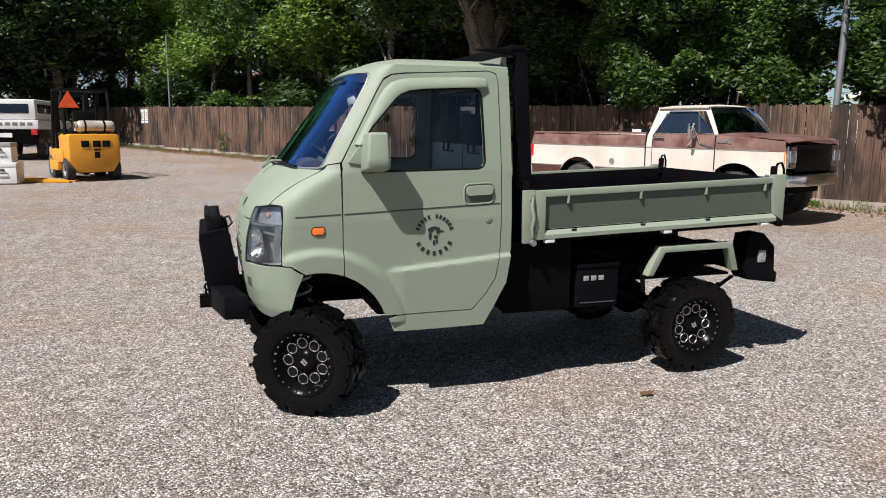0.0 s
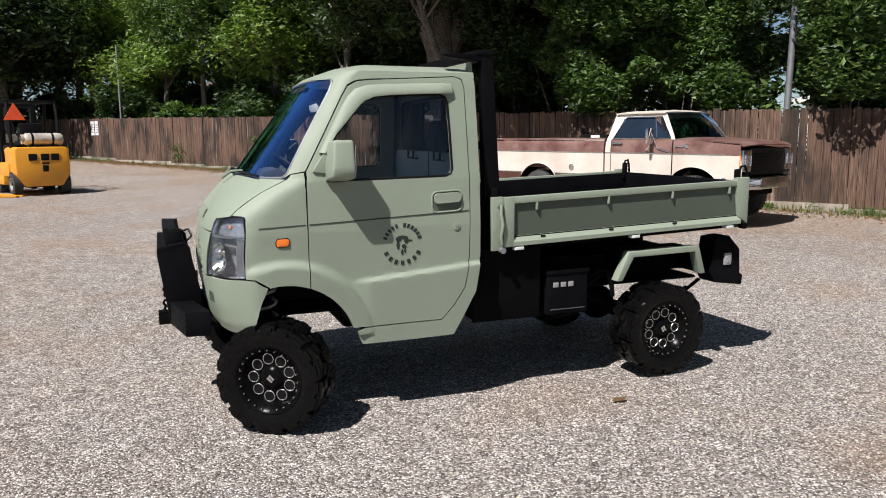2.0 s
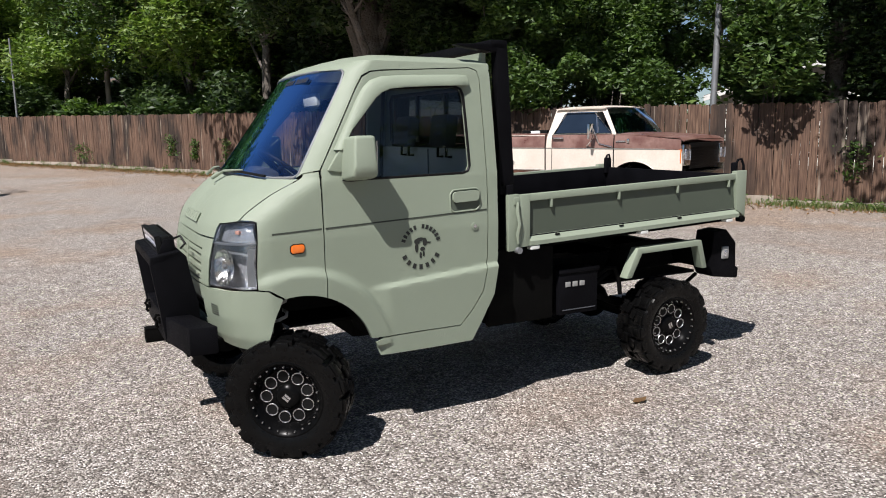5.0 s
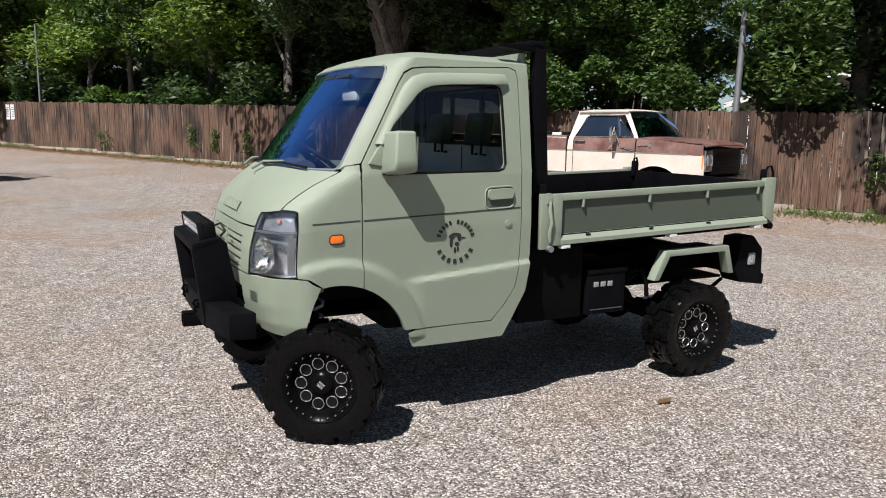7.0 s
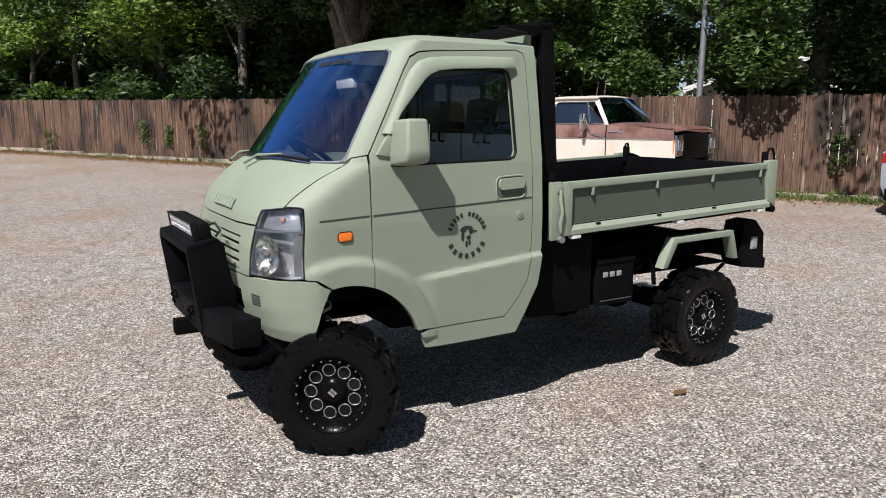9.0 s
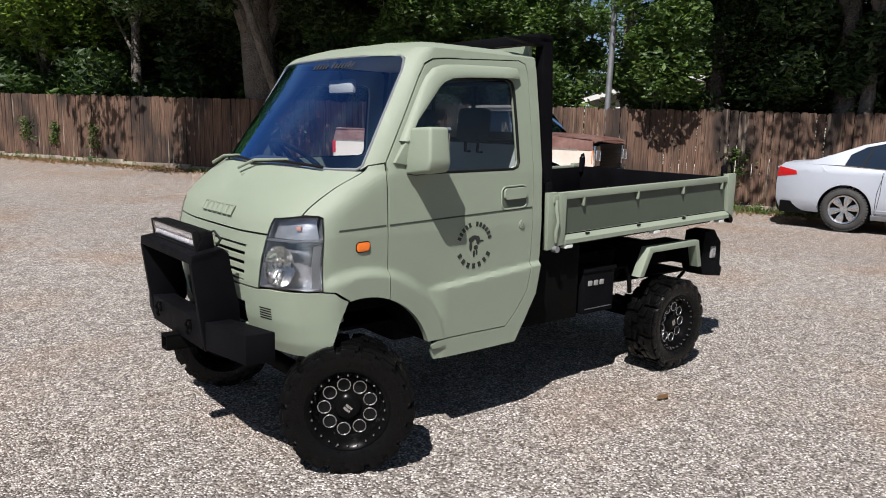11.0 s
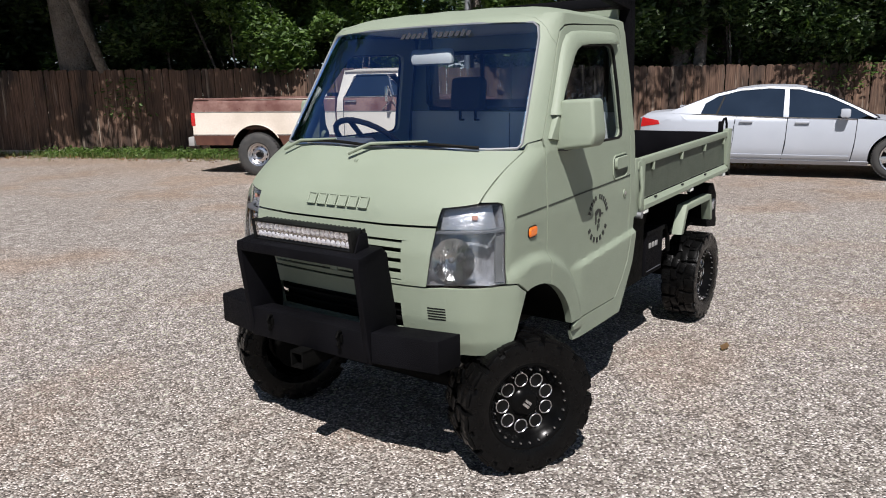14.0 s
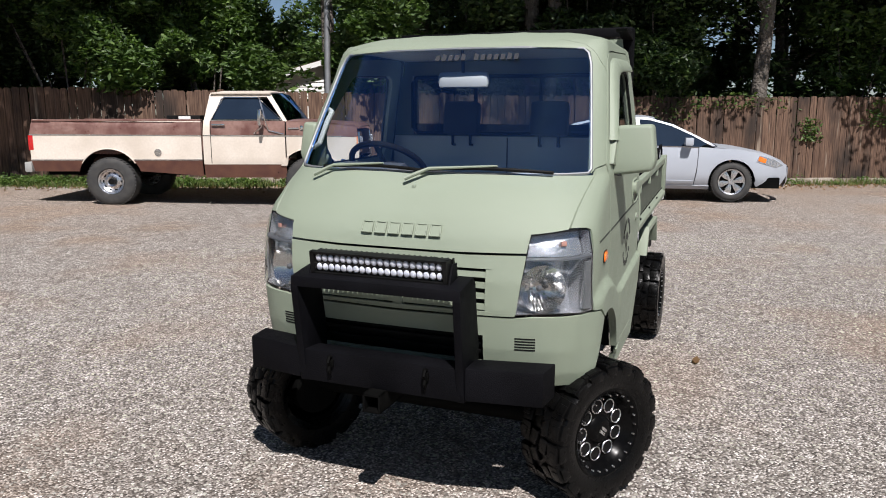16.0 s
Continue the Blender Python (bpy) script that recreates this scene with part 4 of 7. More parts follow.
for y in (-0.18, 0.18):
    tpart("rear_window_bar", box(bmesh.new(), 1.672, 1.69, y - 0.008, y + 0.008, 1.38, 1.7), "trim_black")
bm = bmesh.new()
prism(bm, [(-0.66, 0.72), (0.66, 0.72), (0.655, 1.375), (-0.655, 1.375)], "x", 1.655, 1.67)
tpart("rear_lining", bm, "beige_trim")
tpart("lining_seam", box(bmesh.new(), 1.651, 1.656, -0.012, -0.006, 0.9, 1.37), "grey_plastic")
tpart("roof_lining", box(bmesh.new(), 0.99, 1.66, -0.57, 0.57, 1.775, 1.79), "beige_trim")
# cab floor, dashboard, wheel, seats, inner mirror
tpart("cab_floor", box(bmesh.new(), 0.62, 1.66, -0.66, 0.66, 0.755, 0.775), "grey_plastic")
bm = prism(bmesh.new(), [(0.60, 0.85), (0.80, 0.85), (0.83, 1.12), (0.80, 1.20), (0.72, 1.225), (0.62, 1.22), (0.60, 1.14)], "y", -0.55, 0.55, 0.02)
tpart("dashboard", bm, "grey_plastic")
tpart("instrument_hood", prism(bmesh.new(), [(0.66, 1.22), (0.83, 1.2), (0.82, 1.255), (0.76, 1.285), (0.68, 1.27)], "y", 0.18, 0.48, 0.015), "grey_plastic")
bm = bmesh.new()
wm = Matrix.Translation((0.90, 0.33, 1.255)) @ pose(0, 0, 0, 0, 38, 0)
tube(bm, [wm @ Vector((0.175 * math.cos(a), 0.175 * math.sin(a), 0)) for a in np.linspace(0, math.tau, 28)[:-1]], 0.014, 8, True)
for a in (0.5, 2.64, 4.71):
    tube(bm, [wm @ Vector((0, 0, -0.02)), wm @ Vector((0.17 * math.sin(a), 0.17 * math.cos(a), 0))], 0.013, 6)
box(bm, -0.05, 0.05, -0.06, 0.06, -0.04, 0.0, 0.012, wm)
cyl(bm, (0.76, 0.33, 1.08), (0.9, 0.33, 1.24), 0.025, seg=10)
tpart("steering_wheel", bm, "trim_black")
for y in (-0.32, 0.32):
    seat = tpart("seat", box(bmesh.new(), 1.02, 1.52, y - 0.24, y + 0.24, 0.93, 1.06, 0.04), "seat_fabric", label="dark grey cloth seat")
    tm = Matrix.Translation((1.53, y, 1.03)) @ pose(0, 0, 0, 0, 8, 0)
    tpart("backrest", box(bmesh.new(), -0.06, 0.06, -0.22, 0.22, 0.0, 0.16, 0.04, tm), "seat_fabric", seat)
    tpart("headrest", box(bmesh.new(), 0.0, 0.08, -0.1 - 0.25 * y, 0.1 - 0.25 * y, 0.36, 0.54, 0.03, tm), "seat_fabric", seat)
    bm = bmesh.new()
    for k in (-0.05, 0.05):
        tube(bm, [tm @ Vector((0.04, k - 0.25 * y, 0.4)), tm @ Vector((0.05, k - 0.25 * y, 0.31)), (1.66, y * 0.75 + k, 1.33)], 0.008, 8)
    tpart("headrest_post", bm, "trim_black", seat)
tpart("seat_base", box(bmesh.new(), 1.0, 1.6, -0.6, 0.6, 0.77, 0.93, 0.02), "grey_plastic")
bm = box(bmesh.new(), 0.945, 0.975, -0.125, 0.105, 1.605, 1.675, 0.022)
tpart("inner_mirror", bm, "white_paint")
tpart("inner_mirror_glass", box(bmesh.new(), 0.974, 0.977, -0.1, 0.08, 1.615, 1.665), "chrome")
tpart("inner_mirror_stem", cyl(bmesh.new(), (0.955, -0.01, 1.67), (0.94, -0.01, 1.765), 0.008, seg=8), "grey_plastic")
bm = bmesh.new()
tube(bm, [(0.72, 0.615, 1.34), (0.72, 0.585, 1.36), (0.78, 0.575, 1.46), (0.83, 0.58, 1.5), (0.84, 0.60, 1.51)], 0.012, 8)
tpart("grab_handle", bm, "beige_trim")
# wipers: arm and blade each, parked along the foot of the screen
for y0, y1 in ((0.44, -0.02), (0.02, -0.50)):
    bm = bmesh.new()
    q = [skin(s_of_y(abs(y0 + (y1 - y0) * k / 8), 1.285), 1.275 + 0.012 * math.sin(k / 8 * math.pi), 1 if y0 + (y1 - y0) * k / 8 > 0 else -1, 0.022) for k in range(9)]
    tube(bm, q, 0.007, 6)
    wiper = tpart("wiper", bm, "trim_black", label="black wiper blade on a sage painted arm")
    bm = bmesh.new()
    a, b, c = q[0] + Vector((-0.05, 0.02, -0.03)), q[1] + Vector((-0.012, 0, 0.004)), q[5] + Vector((-0.004, 0, 0.012))
    tube(bm, [a, b, c], [0.009, 0.0065, 0.004], 8)
    tpart("wiper_arm", bm, "sage", wiper)
tpart("washer_nozzle", box(bmesh.new(), 0.43, 0.455, -0.008, 0.008, 1.20, 1.222, 0.004), "sage")

# ---- running gear ----
bm = bmesh.new()
for y in (-0.36, 0.36):
    box(bm, 0.45, 3.5, y - 0.03, y + 0.03, 0.60, 0.72)
for x in (0.6, 1.2, 1.8, 2.4, 2.93, 3.4):
    box(bm, x - 0.03, x + 0.03, -0.36, 0.36, 0.61, 0.70)
tpart("chassis_frame", bm, "chassis")
bm = bmesh.new()
box(bm, 0.42, 1.02, -0.47, 0.47, 0.62, 0.80)
tpart("front_inner_arch", bm, "chassis")
for sd in (1, -1):
    bm = lathe(bmesh.new(), [(0.372, sd * 0.69), (0.372, sd * 0.45)], 40, (ARCH[0], 0, ARCH[1]))
    bmesh.ops.delete(bm, geom=[v for v in bm.verts if v.co.z < 0.45 or v.co.x < 0.335], context="VERTS")
    for v in bm.verts:
        if abs(v.co.y) > 0.6:
            v.co.y = sd * min(0.685, skin(s_of_x(max(v.co.x, front_x(v.co.z) + 0.02), v.co.z), v.co.z).y - 0.02)
    bm.normal_update()
    thicken(bm, 0.008)
    tpart("wheel_arch_liner", bm, "chassis")
# added plates that keep sun streaks off the ground under the truck
tpart("light_block_plate", box(bmesh.new(), 0.36, 1.72, -0.5, 0.5, 0.545, 0.56), "chassis")
tpart("light_block_plate", box(bmesh.new(), 1.0, 3.3, -0.52, 0.52, 0.56, 0.575), "chassis")
tpart("engine_block", box(bmesh.new(), 1.0, 1.66, -0.42, 0.42, 0.42, 0.75, 0.03), "chassis")
tpart("fuel_tank", box(bmesh.new(), 1.72, 2.12, -0.6, -0.1, 0.42, 0.70, 0.03), "chassis")
tpart("side_skirt", box(bmesh.new(), 1.70, 2.12, -0.605, -0.58, 0.43, 0.84, 0.004), "chassis")
tpart("side_skirt", box(bmesh.new(), 1.70, 2.5, 0.58, 0.605, 0.43, 0.84, 0.004), "chassis")
tpart("front_axle", cyl(bmesh.new(), (0.575, -0.56, 0.31), (0.575, 0.56, 0.31), 0.04, seg=12), "chassis")
tpart("rear_axle", cyl(bmesh.new(), (2.93, -0.58, 0.315), (2.93, 0.58, 0.315), 0.05, seg=12), "chassis")
bm = bmesh.new()
bmesh.ops.create_uvsphere(bm, u_segments=16, v_segments=10, radius=0.12, matrix=Matrix.Translation((2.93, 0.05, 0.315)))
tpart("differential", bm, "chassis")
for sd in (1, -1):
    bm = bmesh.new()
    tube(bm, [(0.575 + 0.045 * math.cos(t * 0.9), sd * 0.57 + 0.045 * math.sin(t * 0.9), 0.42 + 0.0105 * t) for t in range(36)], 0.008, 6)
    tpart("coil_spring", bm, "grey_paint")
    tpart("strut", cyl(bmesh.new(), (0.575, sd * 0.57, 0.32), (0.575, sd * 0.57, 0.82), 0.022, seg=12), "chassis")
    for k in range(4):
        h = 0.46 - 0.1 * k
        bm = bmesh.new()
        tube(bm, [(2.93 + h * t, sd * 0.45, 0.37 + 0.018 * k + 0.16 * t * t * (h / 0.46) ** 2) for t in np.linspace(-1, 1, 9)], 0.012, 6)
        tpart("leaf_spring", bm, "chassis")

# wheels
TR = 0.293


def build_wheel():
    """A mud tyre on a black rim with machined rings; the outer face looks along -y."""
    hub = new("wheel")
    bm = cyl(bmesh.new(), (0, -0.02, 0), (0, 0.09, 0), 0.12, seg=24)
    hub_ = part("brake_drum", bm, "chassis", hub)
    r = TR - 0.018
    bm = lathe(bmesh.new(), [(0.168, -0.085), (0.178, -0.103), (0.2, -0.115), (0.235, -0.121), (0.262, -0.117), (r - 0.006, -0.104), (r, -0.07), (r + 0.002, 0), (r, 0.07), (r - 0.006, 0.104), (0.262, 0.117), (0.235, 0.121), (0.2, 0.115), (0.168, 0.085)], 64)
    part("tyre", bm, "rubber", hub, "black chunky mud tyre", 32)
    # tread: shoulder lugs, their feet on the sidewall, and middle blocks
    n, shapes = 19, {}
    for wide in (0.039, 0.043):
        for sd in (-1, 1):
            for kind, (x, y0, y1, z0, z1) in enumerate(((wide, 0.052, 0.108, -0.014, 0.014), (wide * 0.8, 0.098, 0.1195, -0.04, 0.002), (0.03, 0.006, 0.05, -0.014, 0.015))):
                bm = box(bmesh.new(), -x, x, sd * y0, sd * y1, z0, z1, 0.006)
                if kind == 0:
                    # a groove across the lug
                    box(bm, -x * 0.5, x * 0.42, sd * 0.07, sd * 0.11, z1 - 0.004, z1 + 0.004, 0.003)
                bmesh.ops.recalc_face_normals(bm, faces=bm.faces[:])
                me = bpy.data.meshes.new("tread_block")
                bm.to_mesh(me)
                bm.free()
                me.materials.append(M["rubber"])
                me.polygons.foreach_set("use_smooth", [True] * len(me.polygons))
                me.set_sharp_from_angle(angle=radians(32))
                shapes[wide, sd, kind] = me
    for k in range(n):
        for sd in (-1, 1):
            rot = Matrix.Rotation(-(k + (0.5 if sd > 0 else 0)) * math.tau / n, 4, "Y")
            for kind, sk, tw in ((0, 0.0, 4), (1, 0.0, 0), (2, 0.02 if k % 2 else -0.012, 14)):
                ob = new("tread_block", shapes[0.043 if k % 2 else 0.039, sd, kind])
                ob.parent = hub
                ob.matrix_basis = rot @ Matrix.Translation((sk, 0, TR - 0.016)) @ pose(0, 0, 0, 0, 0, tw * sd * (1 if k % 2 else -1))
    # rim barrel, dish and outer lip
    bm = lathe(bmesh.new(), [(0.172, 0.1), (0.165, 0.08), (0.15, 0.06), (0.15, -0.07), (0.16, -0.086), (0.174, -0.1), (0.178, -0.108), (0.17, -0.11), (0.155, -0.1), (0.14, -0.07), (0.125, -0.05), (0.1, -0.045), (0.06, -0.055), (0.045, -0.075), (0.035, -0.078), (0.0005, -0.078)], 48)
    for v in bm.verts:
        v.co.x, v.co.z = v.co.x * 1.06, v.co.z * 1.06
    rim = part("rim", bm, "gloss_black", hub, "gloss black alloy rim")
    for k in range(9):
        a = (k + 0.5) * math.tau / 9
        cx, cz = 0.103 * math.cos(a), 0.103 * math.sin(a)
        part("ring_trim", tube(bmesh.new(), [(cx + 0.0285 * math.cos(t), -0.056, cz + 0.0285 * math.sin(t)) for t in np.linspace(0, math.tau, 19)[:-1]], 0.0028, 6, True), "silver", hub, "machined silver ring")
        part("ring_hole", cyl(bmesh.new(), (cx, -0.053, cz), (cx, -0.04, cz), 0.026, seg=18), "trim_black", hub)
    for k in range(24):
        a = k * math.tau / 24
        part("rivet", cyl(bmesh.new(), (0.16 * math.cos(a), -0.112, 0.16 * math.sin(a)), (0.16 * math.cos(a), -0.1, 0.16 * math.sin(a)), 0.0036, seg=6), "silver", hub)
    bm = bmesh.new()
    for k in (-1, 1):
        box(bm, -0.017, 0.017, -0.0805, -0.077, k * 0.008 - 0.0055, k * 0.008 + 0.0055, 0, pose(0, 0, 0, 0, 40, 0))
    part("centre_mark", bm, "silver", hub)
    return hub


wheel = build_wheel()
wheel.parent = truck
for n, (x, y, z, a) in enumerate(((0.589, -0.684, TR - 0.004, -33), (0.57, 0.575, TR - 0.008, 151), (2.925, -0.635, TR + 0.006, 0), (2.925, 0.635, TR + 0.001, 180))):
    m = pose(x - 2.0, y, z, 0, 11 * n, a) @ Matrix.Diagonal((0.95, 0.88, 0.95, 1) if n < 2 else (1, 1, 1, 1))
    if n:
        copy_thing(wheel, m)
    else:
        wheel.matrix_basis = m

# ---- dump bed ----
def up(bm):
    """The bed sits a little higher at its tail."""
    for v in bm.verts:
        v.co.z += 0.034 * (v.co.x - 1.85)
    return bm


BW = 0.668
tpart("bed_floor", up(box(bmesh.new(), 1.80, 3.54, -BW + 0.01, BW - 0.01, 0.885, 0.915)), "black_coat", label="black coated steel bed floor")
tpart("bed_subframe", up(box(bmesh.new(), 1.82, 3.5, -0.55, 0.55, 0.82, 0.885)), "chassis")
for sd in (-1, 1):
    o, i = sd * BW, sd * (BW - 0.028)
    gate = tpart("side_gate", up(box(bmesh.new(), 1.86, 3.55, sd * (BW - 0.026), sd * (BW - 0.016), 0.868, 1.135)), "sage_shaded", label="sage green drop side with shade put into its recessed panel's colour")
    tpart("top_rail", up(box(bmesh.new(), 1.87, 3.52, sd * (BW - 0.03), sd * (BW + 0.004), 1.098, 1.136, 0.006)), "sage", gate)
    tpart("front_post", up(box(bmesh.new(), 1.853, 1.918, sd * (BW - 0.03), sd * (BW + 0.006), 0.858, 1.136, 0.005)), "sage", gate)
    bm = prism(bmesh.new(), [(3.485, 0.905), (3.556, 0.86), (3.556, 1.15), (3.462, 1.15), (3.462, 1.10)], "y", sd * (BW - 0.03), sd * (BW + 0.008), 0.005)
    tpart("rear_post", up(bm), "sage", gate)
    bm = prism(bmesh.new(), [(sd * (BW - 0.02), 0.858), (sd * (BW + 0.012), 0.862), (sd * (BW + 0.012), 0.885), (sd * (BW - 0.018), 0.918)], "x", 1.915, 3.50)
    tpart("bottom_rail", up(bm), "sage", gate)
    for x in (2.06, 2.53, 2.98, 3.41):
        tpart("rope_hook", up(box(bmesh.new(), x - 0.006, x + 0.006, sd * (BW - 0.014), sd * (BW + 0.004), 1.055, 1.10, 0.003)), "sage", gate)
    for x in (2.1, 2.55, 3.0):
        tpart("drain_slot", up(box(bmesh.new(), x - 0.014, x + 0.014, sd * (BW - 0.002), sd * (BW + 0.006), 0.9, 0.909)), "trim_black", gate)
    for x in (1.95, 2.72, 3.42):
        tpart("gate_hinge", up(box(bmesh.new(), x - 0.028, x + 0.028, sd * (BW - 0.03), sd * (BW + 0.01), 0.838, 0.858, 0.004)), "beige_trim", gate)
    tpart("liner", up(box(bmesh.new(), 1.83, 3.53, sd * (BW - 0.045), sd * (BW - 0.027), 0.9, 1.12, 0.004)), "black_coat", gate)
    # latch and its chain by the front post
    bm = bmesh.new()
    tube(bm, [(1.835, sd * (BW + 0.012), 1.10), (1.83, sd * (BW + 0.016), 1.05), (1.842, sd * (BW + 0.02), 0.99), (1.832, sd * (BW + 0.016), 0.93), (1.84, sd * (BW + 0.012), 0.88)], [0.007, 0.011, 0.009, 0.011, 0.007], 8)
    box(bm, 1.815, 1.852, sd * (BW - 0.02), sd * (BW + 0.008), 1.085, 1.125, 0.004)
    tpart("gate_latch", up(bm), "sage", label="sage painted side-gate latch")
    tpart("latch_knob", up(cyl(bmesh.new(), (1.842, sd * (BW - 0.01), 0.845), (1.842, sd * (BW + 0.025), 0.845), 0.017, seg=14)), "galvanized")
    tpart("rear_latch_knob", up(cyl(bmesh.new(), (3.535, sd * (BW - 0.03), 0.845), (3.535, sd * (BW + 0.012), 0.845), 0.02, seg=14)), "chassis")
    bm = bmesh.new()
    tube(bm, [(3.515, sd * (BW - 0.05), 1.08), (3.518, sd * (BW - 0.05), 1.18), (3.53, sd * (BW - 0.045), 1.215), (3.555, sd * (BW - 0.04), 1.22), (3.572, sd * (BW - 0.036), 1.18), (3.576, sd * (BW - 0.034), 1.11)], 0.008, 8)
    box(bm, 3.50, 3.535, sd * (BW - 0.075), sd * (BW - 0.045), 1.08, 1.2, 0.008)
    tpart("tailgate_hook", up(bm), "black_coat")
    # rear mudguard: bent green strip
    path = [(2.606, 0.61), (2.69, 0.782), (3.20, 0.792), (3.256, 0.615)]
    inner = [(2.648, 0.61), (2.722, 0.748), (3.172, 0.757), (3.215, 0.615)]
    bm = prism(bmesh.new(), path + inner[::-1], "y", sd * 0.60, sd * 0.662, 0.004)
    tpart("rear_mudguard", bm, "sage", label="bent sage green mudguard strip")
    bm = prism(bmesh.new(), [(2.63, 0.62), (2.70, 0.772), (3.19, 0.78), (3.24, 0.62), (3.22, 0.62), (3.175, 0.764), (2.715, 0.757), (2.65, 0.62)], "y", sd * 0.42, sd * 0.602)
    tpart("mudguard_inner", bm, "chassis")
    bm = bmesh.new()
    tube(bm, [(2.5, sd * 0.5, 0.60), (2.56, sd * 0.54, 0.66), (2.60, sd * 0.56, 0.66), (2.63, sd * 0.57, 0.58), (2.64, sd * 0.57, 0.50)], 0.014, 8)
    tpart("mudguard_stay", bm, "chassis")
    # tail lamp box
    bm = prism(bmesh.new(), [(3.36, 0.60), (3.39, 0.82), (3.50, 0.83), (3.59, 0.74), (3.60, 0.58), (3.625, 0.57), (3.62, 0.50), (3.40, 0.53)], "y", sd * 0.44, sd * 0.59, 0.01)
    tailbox = tpart("tail_bracket", bm, "black_coat")
    tpart("tail_lamp", box(bmesh.new(), 3.46, 3.52, sd * 0.585, sd * 0.6, 0.64, 0.72, 0.01), "grey_paint", tailbox)
    tpart("tail_reflector", box(bmesh.new(), 3.475, 3.505, sd * 0.59, sd * 0.603, 0.655, 0.70, 0.004), "reflector", tailbox)
tail = tpart("tailgate", up(box(bmesh.new(), 3.525, 3.552, -BW + 0.03, BW - 0.03, 0.868, 1.125, 0.004)), "black_coat", label="black coated tailgate")
head = tpart("bed_headboard", up(box(bmesh.new(), 1.795, 1.83, -BW + 0.02, BW - 0.02, 0.86, 1.19, 0.005)), "black_coat", label="black coated headboard")
tpart("front_corner_post", up(box(bmesh.new(), 1.785, 1.852, -BW - 0.002, -BW + 0.03, 0.843, 1.14, 0.004)), "sage")
tpart("front_corner_post", up(box(bmesh.new(), 1.785, 1.852, BW - 0.03, BW + 0.002, 0.843, 1.14, 0.004)), "sage")
for y in (-0.3, 0.0, 0.3):
    tpart("floor_rib", up(box(bmesh.new(), 1.84, 3.52, y - 0.03, y + 0.03, 0.915, 0.921, 0.002)), "black_coat")
# headache rack
for sd in (-1, 1):
    bm = prism(bmesh.new(), [(1.755, 1.14), (1.85, 1.14), (1.80, 1.90), (1.72, 1.915), (1.735, 1.86)], "y", sd * 0.575, sd * 0.63, 0.006)
    post = tpart("rack_post", bm, "black_coat", label="black folded steel rack post")
    for x, z in ((1.775, 1.19), (1.83, 1.19)):
        tpart("rack_bolt", cyl(bmesh.new(), (x, sd * 0.628, z), (x, sd * 0.638, z), 0.01, seg=8), "chassis", post)
    bm = prism(bmesh.new(), [(1.50, 1.893), (1.53, 1.882), (1.74, 1.86), (1.74, 1.905)], "y", sd * 0.575, sd * 0.63, 0.004)
    tpart("rack_wing", bm, "black_coat", post)
tpart("rack_top", box(bmesh.new(), 1.70, 1.80, -0.63, 0.63, 1.875, 1.922, 0.008), "black_coat", label="black rack cross beam")
tpart("rack_mid", box(bmesh.new(), 1.77, 1.80, -0.58, 0.58, 1.40, 1.44, 0.004), "black_coat")
# tool box with a strip of small windows
tool = tpart("tool_box", box(bmesh.new(), 2.167, 2.44, -0.605, -0.45, 0.432, 0.69, 0.008), "black_coat", label="black steel side box")
tpart("tool_box_flange", box(bmesh.new(), 2.16, 2.447, -0.612, -0.6, 0.672, 0.698, 0.003), "black_coat", tool)
for x in (2.225, 2.275, 2.325):
    tpart("indicator_window", box(bmesh.new(), x - 0.017, x + 0.017, -0.609, -0.603, 0.593, 0.622, 0.002), "grey_paint", tool)
tpart("box_seam", box(bmesh.new(), 2.19, 2.42, -0.608, -0.603, 0.458, 0.463), "grey_plastic", tool)
tpart("suspension_arm", tube(bmesh.new(), [(2.44, -0.5, 0.52), (2.5, -0.52, 0.58), (2.56, -0.53, 0.62), (2.62, -0.5, 0.63)], 0.015, 8), "chassis")
tpart("dump_ram", cyl(bmesh.new(), (2.05, 0.0, 0.5), (2.6, 0.0, 0.82), 0.05, seg=14), "chassis")
tpart("exhaust", cyl(bmesh.new(), (2.2, 0.3, 0.42), (3.5, 0.3, 0.5), 0.035, seg=12), "chassis")

